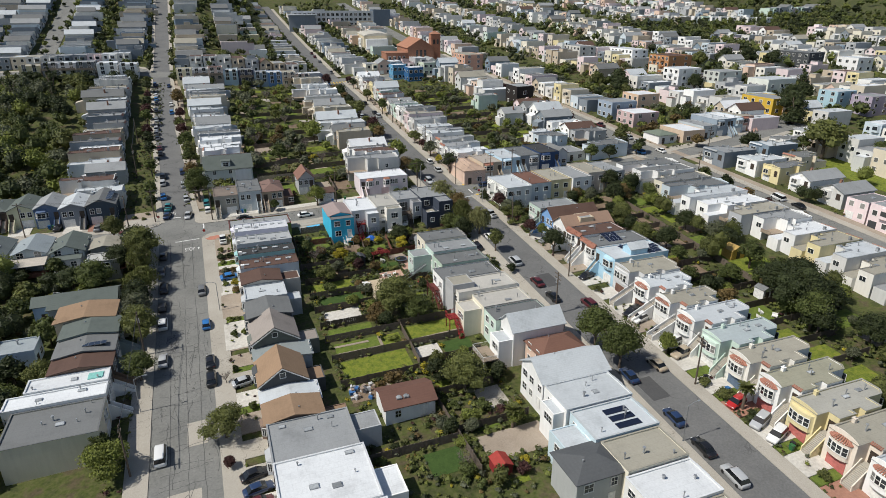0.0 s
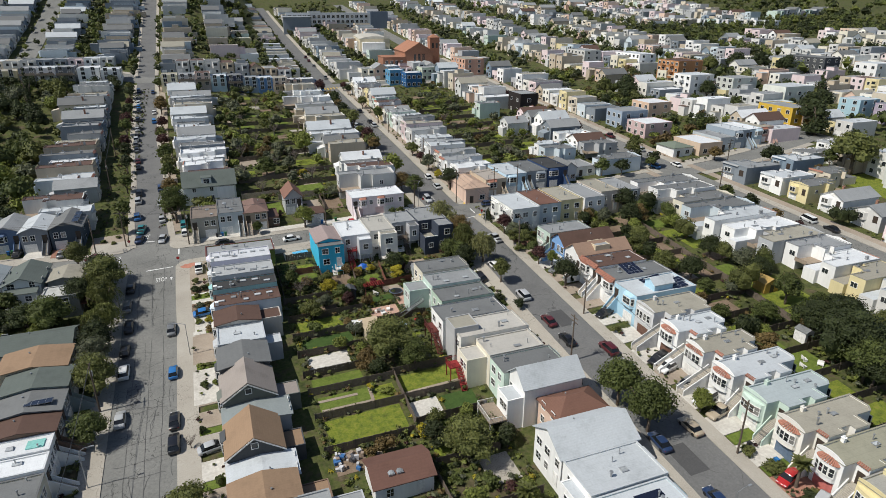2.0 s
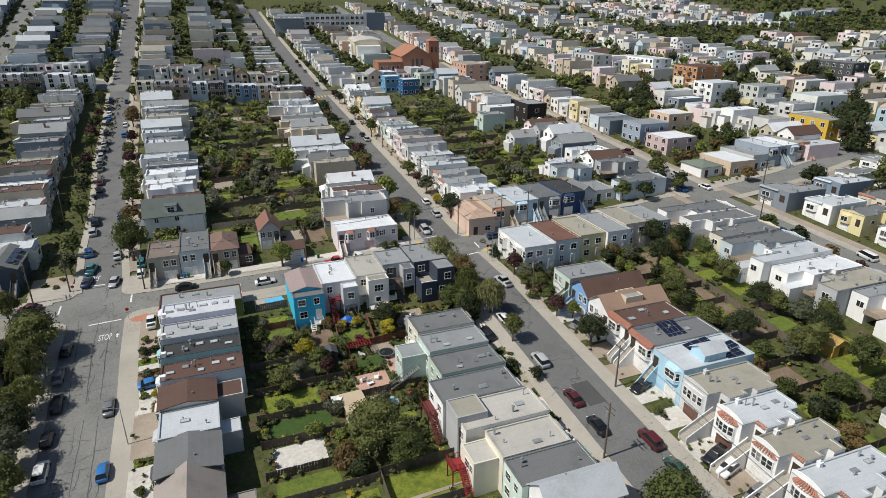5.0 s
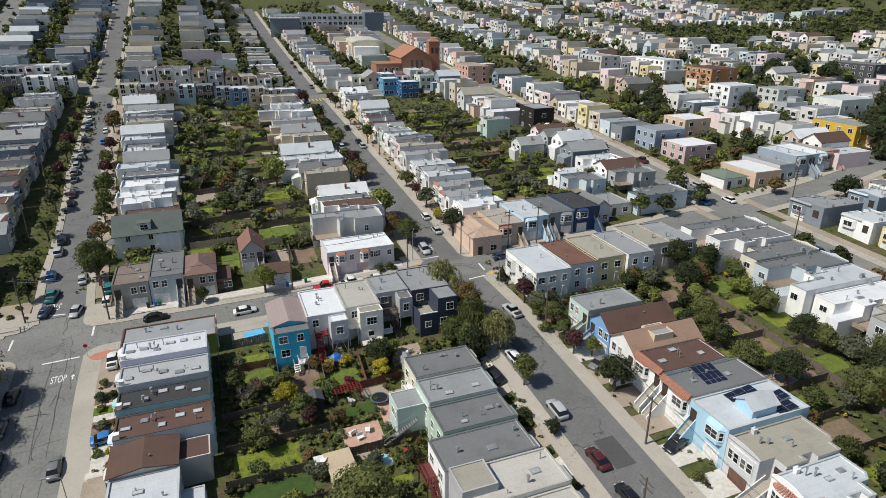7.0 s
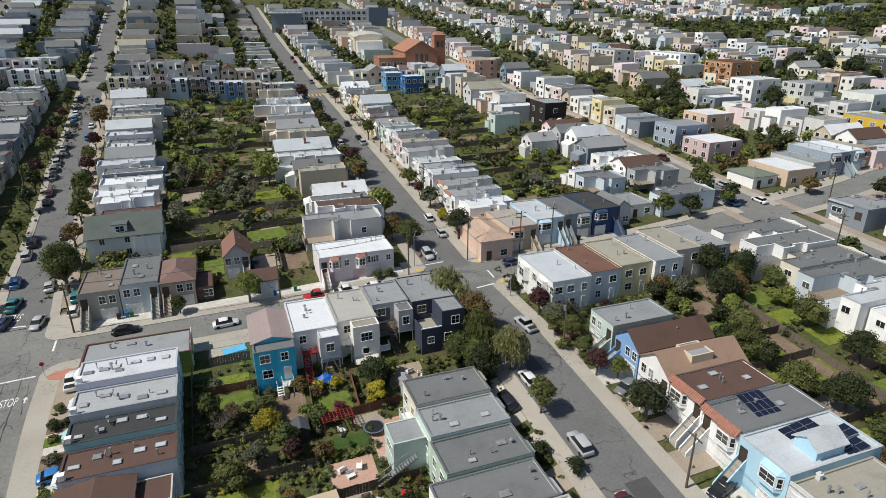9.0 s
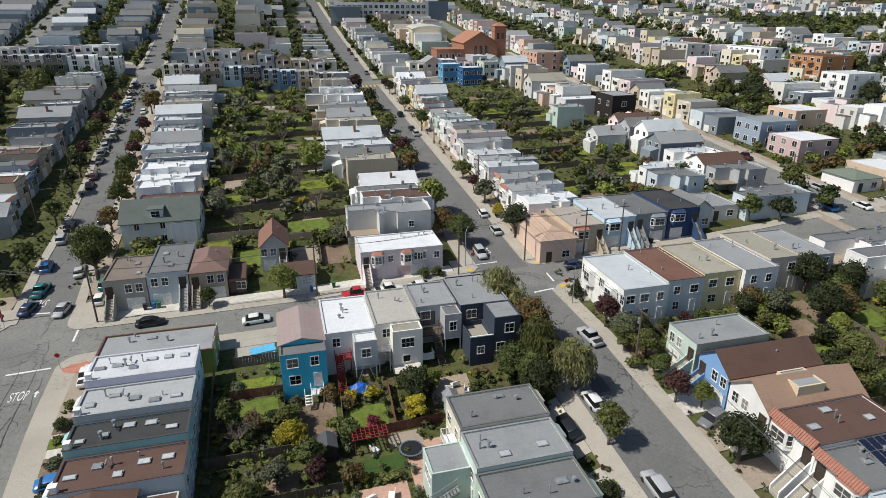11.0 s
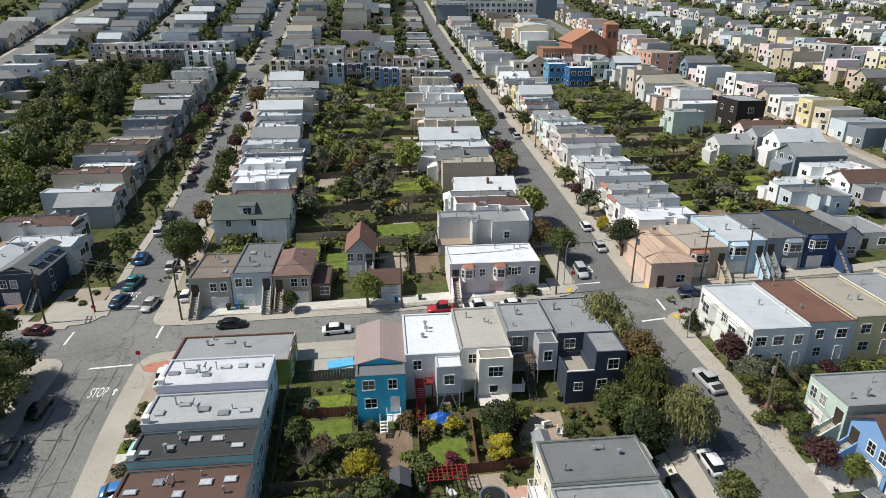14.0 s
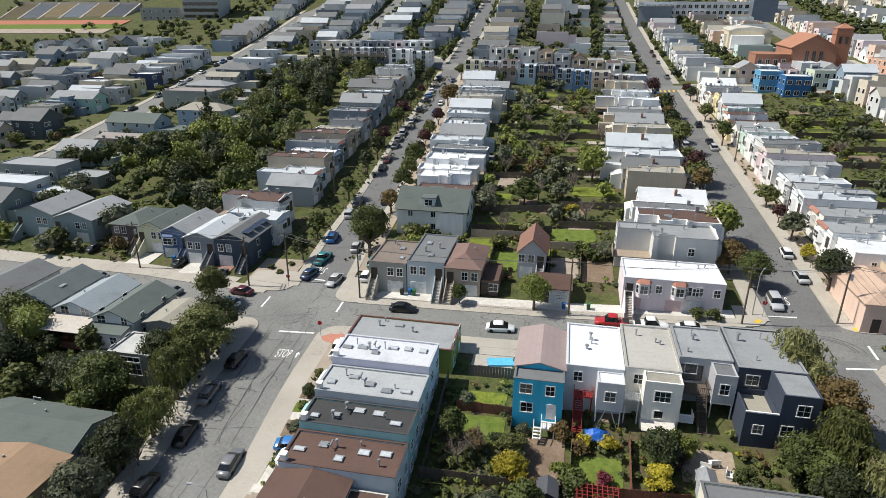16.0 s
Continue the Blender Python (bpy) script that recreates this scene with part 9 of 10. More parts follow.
# ---- trees that can be told apart ----
for k, (x, y, R, H, kind, leaf, label) in enumerate((
    (-23.4, 155.5, 5.0, 8.4, "oak", L_OLIVE, "large drooping olive-brown street tree"),
    (-23.6, 147.5, 4.8, 8.4, "willow", L_OLIVE, "weeping olive-green street tree"),
    (-25.0, 161.6, 4.2, 7.6, "oak", L_DARK, "dense dark street tree"),
    (-24.2, 154.4, 4.4, 8.2, "willow", L_OLIVE, "weeping olive-green street tree"),
    (-28.6, 152.0, 4.0, 7.6, "oak", L_DARK, "dark green tree behind the kerb"),
    (-23.8, 135.0, 3.6, 6.6, "oak", L_DARK, "dark street tree beside the kerb"),
    (-23.0, 141.0, 4.4, 7.4, "willow", L_OLIVE, "weeping olive-green street tree"),
    (-22.4, 121.0, 4.4, 8.0, "oak", L_OLIVE, "sparse grey-green street tree"),
    (-21.8, 107.6, 3.2, 6.2, "oak", L_GREEN, "round green street tree"),
    (-23.0, 128.5, 3.6, 7.0, "oak", L_GREY, "olive street tree beside the kerb"),
    (-31.4, 171.2, 3.4, 7.0, "oak", L_OLIVE, "leaning olive-green tree at the corner"),
    (-7.4, 86.0, 4.2, 6.0, "low", L_OLIVE, "broad low dark tree on the pavement"),
    (-33.5, 145.5, 4.6, 7.4, "oak", L_GREEN, "dense green tree behind the cube house"),
    (-38.0, 147.0, 4.0, 6.4, "oak", L_DARK, "dark tree in a back garden"),
    (-40.0, 127.0, 3.6, 5.6, "oak", L_GREEN, "green tree behind the houses"),
    (-39.0, 112.0, 3.4, 5.0, "low", L_OLIVE, "olive tree behind the houses"),
    (-25.4, 84.0, 4.4, 5.4, "low", L_BRIGHT, "broad bright green tree on the slope"),
    (109.0, 77.0, 6.6, 9.6, "oak", L_DARK, "very large dark spreading cypress"),
    (117.0, 84.0, 4.6, 8.0, "oak", L_DARK, "dark garden tree beside a house"),
    (100.0, 118.0, 3.4, 5.4, "oak", L_OLIVE, "olive tree in a back garden"),
    (119.0, 108.0, 3.0, 5.6, "oak", L_DARK, "dark tree behind a white house"),
    (105.0, 134.0, 3.0, 5.0, "oak", L_OLIVE, "bushy olive tree between the yards"),
    (113.0, 152.0, 3.8, 6.4, "oak", L_DARK, "large dark garden tree"),
    (101.0, 149.5, 2.2, 3.6, "low", L_BRIGHT, "bright green bush behind houses"),
    (-7.2, 78.6, 1.2, 2.6, "round", L_PURPLE, "small purple-leaved tree"),
    (-26.5, 88.0, 2.4, 5.0, "oak", L_GREEN, "green tree beside a white roof"),
    (-32.0, 73.0, 2.6, 5.0, "low", L_BRIGHT, "bright green tree by the gable"),
    (30.5, 113.0, 5.6, 8.6, "oak", L_OLIVE, "very large dense olive-green garden tree"),
    (34.0, 107.8, 3.2, 6.0, "oak", L_GREEN, "dark green tree in a garden"),
    (25.2, 110.2, 2.6, 4.0, "low", L_RUST, "rust-brown spreading shrub tree"),
    (26.6, 108.2, 2.2, 3.6, "round", L_DARK, "dark green tree in a garden"),
    (34.6, 82.4, 4.6, 7.2, "oak", L_OLIVE, "large dark olive tree behind the cottage"),
    (30.8, 87.2, 2.4, 4.2, "low", L_DARK, "dark tree in a back garden"),
    (62.6, 82.8, 4.8, 7.8, "round", L_GREEN, "dense round green street tree"),
    (63.4, 75.6, 5.0, 7.9, "round", L_GREEN, "dense round green street tree"),
    (75.4, 121.5, 3.6, 6.2, "round", L_DARK, "dense dark round street tree"),
    (62.2, 128.4, 2.6, 5.2, "round", L_OLIVE, "grey-green street tree"),
    (62.4, 139.2, 3.8, 7.0, "willow", L_WILLOW, "weeping willow over the street"),
    (60.6, 143.6, 3.6, 7.2, "willow", L_OLIVE, "weeping olive-green tree by the street"),
    (55.6, 144.6, 3.2, 6.0, "oak", L_GREEN, "dense green tree behind the navy house"),
    (57.6, 139.4, 3.4, 5.8, "oak", L_DARK, "dark green tree in the shade of willows"),
    (59.8, 147.6, 3.6, 7.2, "willow", L_OLIVE, "tall green tree at the corner house"),
    (57.4, 142.2, 3.0, 6.4, "oak", L_GREEN, "green tree behind the navy house"),
    (61.2, 151.6, 3.6, 6.8, "oak", L_RUST, "brownish tree on the pavement"),
    (60.0, 158.4, 5.2, 7.6, "willow", L_WILLOW, "grey-green weeping tree at the corner"),
    (40.8, 144.2, 3.0, 5.4, "round", L_DARK, "dense dark green garden tree"),
    (40.6, 140.9, 1.9, 3.2, "low", L_YELLOW, "yellow-flowering bush by a fence"),
    (24.2, 140.6, 2.2, 3.6, "low", L_YELLOW, "golden yellow garden tree"),
    (16.2, 145.6, 2.0, 3.2, "low", L_GREEN, "green bush in a back garden"),
    (24.0, 143.8, 2.2, 3.4, "low", L_OLIVE, "olive-green bush in a garden"),
    (26.2, 136.2, 2.0, 3.4, "low", L_GREEN, "green tree in a back garden"),
    (29.8, 141.4, 1.4, 2.6, "low", L_BRIGHT, "light green bush by a fence"),
    (26.8, 133.4, 1.8, 3.4, "round", L_PURPLE, "dark purple-leaved garden tree"),
    (18.6, 131.8, 2.6, 3.8, "low", L_OLIVE, "olive-green bush in a garden"),
    (22.0, 135.0, 2.2, 3.6, "low", L_GREY, "grey-green bush in a garden"),
    (75.0, 147.6, 2.6, 4.4, "oak", L_GREY, "grey-green tree in the verge"),
    (76.6, 143.4, 2.4, 4.0, "low", L_OLIVE, "olive-green bush tree by the pavement"),
    (76.0, 138.6, 1.8, 3.0, "low", L_GREEN, "green bush by a drive"),
    (77.4, 153.0, 2.4, 4.6, "oak", L_GREEN, "green tree beside the corner house"),
    (74.4, 152.0, 2.5, 5.2, "round", L_PURPLE, "purple-leaved tree on the pavement"),
    (74.2, 162.2, 1.5, 3.8, "conifer", L_DARK, "dark clipped conifer at the corner"),
    (74.4, 146.0, 2.2, 4.2, "low", L_OLIVE, "olive shrub tree in the verge"),
    (78.0, 148.0, 2.2, 4.0, "oak", L_DARK, "dark garden tree by the corner house"),
    (74.6, 133.0, 2.4, 4.6, "round", L_PURPLE, "dark purple-leaved tree on the pavement"),
    (77.4, 131.2, 1.6, 3.8, "oak", L_BRIGHT, "yellow-green young tree"),
    (74.6, 76.2, 1.9, 3.6, "oak", L_BRIGHT, "yellow-green street tree"),
    (108.6, 143.5, 3.6, 6.2, "oak", L_DARK, "large dark garden tree"),
    (103.6, 112.6, 4.0, 6.6, "round", L_DARK, "dense dark olive garden tree"),
    (101.6, 106.0, 2.4, 4.4, "round", L_GREEN, "green tree in a back garden"),
    (116.4, 120.6, 3.2, 6.0, "oak", L_DARK, "dark garden tree with forked trunk"),
    (116.0, 97.0, 3.6, 6.6, "oak", L_GREEN, "dense green tree in a yard"),
    (112.0, 86.0, 4.4, 7.4, "oak", L_DARK, "tall dark green tree mass"),
    (106.0, 93.0, 3.0, 5.2, "oak", L_GREEN, "green tree in a back garden"),
    (116.0, 76.0, 4.2, 7.2, "oak", L_DARK, "tall dark green tree mass"),
    (107.0, 70.0, 3.6, 6.0, "oak", L_DARK, "dark tree in a back garden"),
    (114.0, 64.0, 4.0, 7.0, "oak", L_DARK, "dark tree in a back garden"),
    (-9.4, 192.5, 4.9, 9.6, "round", L_GREEN, "tall dense round cypress-green tree"),
    (11.7, 176.6, 1.7, 3.2, "round", L_GREEN, "small round clipped street tree"),
    (24.4, 176.0, 3.4, 6.0, "round", L_BRIGHT, "spreading bright green street tree"),
    (58.0, 203.6, 4.7, 8.0, "round", L_BRIGHT, "dense bright green round tree"),
    (59.6, 238.4, 4.0, 6.8, "oak", L_OLIVE, "spreading olive-green tree over the pavement"),
    (59.4, 286.6, 3.4, 7.0, "round", L_DARK, "dense dark round street tree"),
    (59.6, 306.0, 3.6, 7.6, "round", L_DARK, "dense dark round street tree"),
    (72.0, 225.0, 2.6, 4.6, "oak", L_OLIVE, "olive-green tree in a front garden"),
    (72.4, 208.0, 2.8, 4.8, "oak", L_GREY, "grey-green tree in a front garden"),
    (72.2, 216.4, 1.8, 3.4, "round", L_PURPLE, "dark purple-leaved tree in a front garden"),
    (72.6, 199.4, 1.6, 2.8, "low", L_YELLOW, "golden yellow bush by the pavement"),
    (30.0, 214.0, 2.2, 4.0, "low", L_YELLOW, "yellow-leaved tree in a back garden"),
    (27.0, 226.0, 3.0, 5.0, "oak", L_GREY, "grey-green tree in a back garden"),
    (22.0, 204.6, 2.6, 4.2, "low", L_WILLOW, "pale blossoming tree by a fence"),
    (36.6, 196.0, 2.2, 3.8, "low", L_GREY, "pale grey-green bush in a garden"),
    (19.0, 222.0, 4.2, 6.6, "oak", L_GREEN, "broad green tree in a back garden"),
    (57.8, 192.4, 3.3, 5.8, "oak", L_RUST, "reddish-green street tree"),
    (60.4, 187.4, 3.5, 6.2, "oak", L_GREEN, "green tree on the pavement"),
    (72.4, 187.6, 3.7, 6.4, "round", L_DARK, "dark round street tree"),
    (-15.6, 276.0, 2.4, 4.6, "round", L_PURPLE, "purple-brown street tree"),
    (-29.6, 264.0, 2.6, 4.8, "round", L_GREEN, "dark tree on the pavement"),
    (-15.0, 286.0, 2.6, 5.0, "round", L_PURPLE, "purple-brown street tree"),
    (-90.0, 270.0, 5.0, 14.5, "conifer", L_DARK, "tall dark conifer among houses"),
    (-86.0, 330.0, 3.6, 13.0, "conifer", L_DARK, "tall dark conifer among houses"),
    (-87.0, 239.0, 6.8, 9.5, "oak", L_DARK, "broad flat-topped dark tree"),
    (-72.0, 226.0, 4.6, 7.0, "oak", L_DARK, "broad dark tree among houses"),
    (-62.0, 300.0, 5.0, 7.6, "oak", L_DARK, "broad dark tree among houses"),
    (34.8, 240.0, 4.8, 7.6, "round", L_BRIGHT, "bright green rounded garden tree"),
    (131.0, 178.6, 3.2, 5.6, "round", L_DARK, "dense dark round tree by the road"),
    (125.0, 181.0, 2.8, 5.0, "oak", L_GREEN, "green tree beside a blue-grey house"),
    (186.0, 168.0, 4.4, 7.0, "oak", L_DARK, "large dark tree on the slope"),
    (232.0, 252.0, 5.4, 11.0, "oak", L_DARK, "tall dark trees by the flats"),
    (236.0, 262.0, 4.6, 12.0, "conifer", L_DARK, "tall dark conifer by the flats"),
    (280.0, 230.0, 6.0, 14.0, "conifer", L_DARK, "tall dark cypress on the slope"),
    (212.0, 160.0, 6.5, 9.0, "oak", L_OLIVE, "large rounded olive tree on the slope"),
    (268.0, 218.0, 6.0, 9.0, "oak", L_DARK, "dark spreading tree below the cypress"),
    (-78.0, 252.0, 5.4, 8.5, "oak", L_DARK, "dark tree beside the tall conifer"),
    (-85.0, 316.0, 6.0, 9.0, "oak", L_DARK, "dense dark green tree among houses"),
    (-68.0, 322.0, 2.2, 13.0, "conifer", L_DARK, "narrow dark cypress among houses"),
    (-71.0, 338.0, 2.6, 15.0, "conifer", L_DARK, "tall narrow dark conifer"),
    (231.0, 189.0, 6.4, 13.0, "conifer", L_DARK, "tall dark cypress on the slope"),
    (238.0, 197.0, 6.6, 11.0, "oak", L_DARK, "broad dark cypress on the slope"),
    (246.0, 206.0, 6.0, 12.0, "oak", L_DARK, "dark spreading tree on the slope"),
    (203.0, 151.0, 8.0, 10.5, "oak", L_OLIVE, "very large spreading olive tree on the slope"),
    (218.0, 141.0, 5.6, 7.6, "oak", L_GREEN, "green tree on a grassy slope"),
    (214.0, 240.0, 4.6, 7.0, "oak", L_GREEN, "green tree below the flats"),
    (198.0, 268.0, 5.4, 9.0, "oak", L_DARK, "tall dark tree beside the flats"),
    (204.0, 278.0, 5.6, 10.0, "oak", L_DARK, "tall dark tree beside the flats"),
    (192.0, 280.0, 5.0, 8.0, "oak", L_OLIVE, "tall olive tree beside the flats"),
    (210.0, 268.0, 4.6, 8.0, "oak", L_DARK, "tall dark tree beside the flats"),
    (296.0, 300.0, 6.8, 10.0, "oak", L_DARK, "large dark tree on the hillside"),
    (310.0, 296.0, 6.8, 10.0, "oak", L_DARK, "large dark tree on the hillside"),
    (322.0, 288.0, 6.6, 9.0, "oak", L_DARK, "large dark tree on the hillside"),
    (284.0, 308.0, 6.0, 9.0, "oak", L_OLIVE, "large olive tree on the hillside"),
    (172.0, 180.0, 3.0, 5.0, "oak", L_RUST, "brown-leaved street tree"),
    (142.0, 186.0, 2.8, 4.6, "low", L_DARK, "dark rounded tree at the corner"),
    (147.0, 182.0, 2.8, 4.6, "low", L_DARK, "dark rounded tree at the corner"),
)):
    tree(x, y, R, H, kind, leaf, label, k)
bare_tree(19.6, 143.4, 2.4, 3.6, 1)
bare_tree(17.6, 142.2, 2.2, 3.4, 2)
bare_tree(-22.0, 136.4, 2.2, 4.2, 1)
bare_tree(27.2, 64.0, 2.2, 3.8, 2)
bare_tree(-6.6, 101.0, 1.3, 2.4, 2)
for k, (x, y) in enumerate(((16.0, 206.0), (33.0, 214.0), (22.0, 226.0), (12.5, 243.0), (36.0, 251.0), (27.0, 268.0), (15.0, 285.0), (34.0, 300.0), (104.0, 210.0), (116.0, 236.0), (30.0, 232.0), (19.0, 259.0), (38.0, 275.0), (24.0, 311.0), (11.0, 222.0), (99.0, 262.0))):
    bare_tree(x, y, 2.8, 5.0, 1 + k % 2, "bare grey-brown tree in a hillside garden")
palm(76.4, 58.4, 5.6)
palm(84.0, 255.0, 6.0)
palm(106.0, 240.0, 5.4)
palm(38.2, 70.0, 4.6)
for k, (x, y, R, H, leaf, label) in enumerate((
    (32.5, 146.4, 1.2, 1.5, L_YELLOW, "rounded bright yellow bush"), (35.3, 146.2, 1.3, 1.6, L_YELLOW, "rounded bright yellow bush"),
    (34.7, 141.6, 1.2, 1.4, leafy("leaves_pink", (0.22, 0.05, 0.07)), "pinkish-red bush on a lawn"), (25.0, 147.4, 1.0, 1.5, L_GREY, "grey-green bush in a garden"),
    (29.4, 147.0, 1.5, 2.2, L_RUST, "brown-green bush on bare earth"), (17.4, 151.0, 1.4, 2.0, L_GREY, "pale blossoming bush"), (44.2, 146.4, 1.5, 2.6, L_BRIGHT, "tall yellow-green bush"),
    (42.6, 147.0, 1.2, 2.8, L_GREEN, "green climbing bush on posts"), (50.0, 143.0, 1.7, 2.4, L_GREEN, "green bush in a back garden"), (52.6, 141.4, 1.6, 2.2, L_GREEN, "green bush in a back garden"),
    (27.0, 103.0, 1.5, 0.9, L_BRIGHT, "low mound of yellow-green leaves"), (24.6, 105.2, 0.9, 0.8, L_YELLOW, "low yellow-flowering plant"),
    (32.6, 92.0, 1.8, 2.6, L_OLIVE, "olive-green bush in a garden"), (29.8, 90.2, 1.4, 2.0, L_YELLOW, "yellow-green bush in a garden"), (41.0, 88.0, 1.8, 2.4, L_GREEN, "green bush in a back garden"),
    (46.0, 76.5, 1.6, 2.2, L_BRIGHT, "bright bush by the house"), (38.0, 74.0, 1.2, 1.6, L_PURPLE, "reddish bush in a yard"), (20.2, 88.6, 1.3, 1.8, L_RUST, "rust-red bush by junk heap"),
    (74.8, 66.0, 1.4, 1.4, L_OLIVE, "olive bush on the verge"), (75.4, 61.4, 1.8, 1.8, L_OLIVE, "spiky olive bush on a verge"), (76.4, 56.0, 1.6, 1.5, L_DARK, "dark bush on the verge"),
    (75.2, 101.2, 1.2, 1.6, L_OLIVE, "spiky plant in a bed"), (61.0, 117.0, 1.6, 2.0, L_DARK, "dark clipped bush by a drive"), (58.4, 121.6, 1.8, 2.2, L_DARK, "dark bush beside a drive"),
    (-25.0, 184.2, 0.8, 0.8, L_OLIVE, "low plant in a sandy bed"), (-27.6, 186.0, 0.9, 0.9, L_GREEN, "low plant in a sandy bed"), (-24.2, 187.6, 0.8, 0.8, L_OLIVE, "low plant in a sandy bed"),
    (-4.8, 150.4, 1.2, 1.3, L_DARK, "dark clipped bush by a drive"), (-3.0, 150.8, 1.1, 1.1, L_DARK, "dark clipped bush by a drive"), (-5.4, 151.4, 1.0, 0.9, L_DARK, "dark clipped bush by a drive"), (-2.2, 151.6, 0.9, 0.8, L_GREEN, "dark clipped bush by a drive"), (-4.2, 144.4, 1.2, 1.1, L_GREY, "twiggy grey-brown bush in a bed"), (-2.6, 144.6, 0.9, 1.0, L_RUST, "twiggy grey-brown bush in a bed"), (-2.4, 135.4, 1.4, 1.3, L_RUST, "reddish-brown bush beside a patio"), (-2.6, 138.4, 1.2, 1.5, L_YELLOW, "yellow-green bush in a garden"), (-4.6, 139.2, 0.9, 0.9, L_BRIGHT, "yellow-green bush in a garden"),
    (52.4, 173.2 + 3.2, 1.5, 1.7, L_GREEN, "green bush at the corner"), (49.8, 176.4, 1.4, 1.6, L_GREEN, "green bush at the corner"), (73.6, 141.2, 1.5, 2.0, L_OLIVE, "olive bush on the verge"), (75.0, 137.2, 1.1, 1.4, L_GREEN, "olive bush on the verge"),
)):
    shrub(x, y, R, H, leaf, label, k)


# ---- gardens filled between the rows ----
def taken(x, y, r):
    for hx, hy, f, w, d in HOUSES:
        if f == "W":
            a, b, c, e = hx, hx + d, hy - w / 2, hy + w / 2
        elif f == "E":
            a, b, c, e = hx - d, hx, hy - w / 2, hy + w / 2
        elif f == "S":
            a, b, c, e = hx - w / 2, hx + w / 2, hy, hy + d
        else:
            a, b, c, e = hx - w / 2, hx + w / 2, hy - d, hy
        if a - r < x < b + r and c - r < y < e + r:
            return True
    for line, half in ((LS, 7.4), (RS, 7.5), (TS, 7.5), (WS, 7.5)):
        if line[0][1] <= y <= line[-1][1] and abs(x - at_y(line, y)) < half + r * 0.3:
            return True
    for line, half in ((CS, 6.0), (CS2, 7.0)):
        if line[0][0] <= x <= line[-1][0] and abs(y - at_x(line, x)) < half + r * 0.3:
            return True
    return False


LEAVES = (L_DARK, L_GREEN, L_DARK, L_OLIVE, L_GREEN, L_BRIGHT, L_BRIGHT, L_GREY, L_RUST, L_RUST, L_PURPLE, L_YELLOW)
TINT = {L_DARK: "dark green", L_GREEN: "green", L_OLIVE: "olive", L_BRIGHT: "bright green", L_GREY: "grey-green", L_RUST: "rust-brown", L_PURPLE: "purple-leaved", L_YELLOW: "yellow-green"}


_q = random.Random(61)
_wood = {L_DARK: [], L_GREEN: [], L_OLIVE: [], L_BRIGHT: [], L_GREY: [], L_RUST: []}
_low = {L_DARK: [], L_GREEN: [], L_OLIVE: [], L_BRIGHT: [], L_GREY: [], L_RUST: [], L_YELLOW: [], L_PURPLE: []}


PATCHES.append((23.0, 31.0, 146.6, 152.0))  # open ground behind the blue house


def paved(x, y):
    return any(a < x < b and c < y < d for a, b, c, d in PATCHES)


def garden(x0, x1, y0, y1, trees, bushes, low, seed, rmax=3.2, tints=None):
    """Back gardens: a few single trees and shrubs, the rest joined woods and undergrowth."""
    rng = random.Random(seed)
    for i in range(trees):
        x, y, R = rng.uniform(x0, x1), rng.uniform(y0, y1), rng.uniform(1.4, rmax)
        if taken(x, y, R * 0.5) or paved(x, y):
            continue
        lf = rng.choice(tints or LEAVES[:9])
        if y < 165 and i % 3 == 1:
            tree(x, y, R, R * rng.uniform(1.5, 2.1), rng.choice(("oak", "oak", "low", "round")), lf, TINT[lf] + " garden tree among the back yards", i, None, None, "garden trees")
        else:
            _wood[lf].append((x, y, R, R * rng.uniform(1.5, 2.1)))
    for i in range(bushes):
        x, y, R = rng.uniform(x0, x1), rng.uniform(y0, y1), rng.uniform(0.6, 1.7)
        if not taken(x, y, R * 0.5) and not paved(x, y):
            lf = rng.choice(LEAVES)
            shrub(x, y, R, R * rng.uniform(1.0, 1.6), lf, TINT[lf] + " shrub in a back garden", i)
    for i in range(low):
        x, y, R = rng.uniform(x0, x1), rng.uniform(y0, y1), rng.uniform(0.35, 1.25)
        if not taken(x, y, 0.3) and not paved(x, y):
            _low[rng.choice((L_DARK, L_GREEN, L_GREEN, L_GREEN, L_OLIVE, L_OLIVE, L_BRIGHT, L_BRIGHT, L_BRIGHT, L_GREY, L_GREY, L_RUST, L_YELLOW if i % 3 == 0 else L_GREEN, L_PURPLE if i % 3 == 0 else L_DARK))].append((x, y, R, R * rng.uniform(0.7, 1.5)))


WOODS = (L_DARK, L_DARK, L_DARK, L_GREEN, L_GREEN, L_OLIVE, L_GREY, L_BRIGHT)
MIXED = (L_GREEN, L_OLIVE, L_GREY, L_BRIGHT, L_BRIGHT, L_GREEN, L_RUST, L_GREY)
garden(8, 44, 208, 340, 76, 0, 760, 21, 3.4, MIXED)
garden(8, 44, 197, 208, 4, 6, 90, 69, 2.0, MIXED)
garden(14, 38, 184, 197, 6, 6, 160, 37, 1.7, MIXED)
garden(108, 127, 186, 200, 12, 3, 120, 67, 2.6)
garden(92, 126, 204, 340, 10, 0, 300, 68, 2.0, MIXED)
garden(92, 128, 192, 342, 74, 0, 800, 22, 2.4, MIXED)
garden(95, 124, 40, 150, 80, 8, 1200, 23, 3.4)
garden(96, 124, 58, 150, 34, 0, 0, 70, 4.2, WOODS)
garden(-92, -50, 196, 360, 170, 0, 300, 24, 5.8, WOODS)
garden(-72, -42, 76, 164, 140, 2, 500, 25, 4.6, WOODS)
garden(-40, -26, 128, 166, 14, 4, 260, 31, 2.6)
garden(13.5, 43, 56, 156, 12, 32, 1600, 26, 2.0, MIXED)
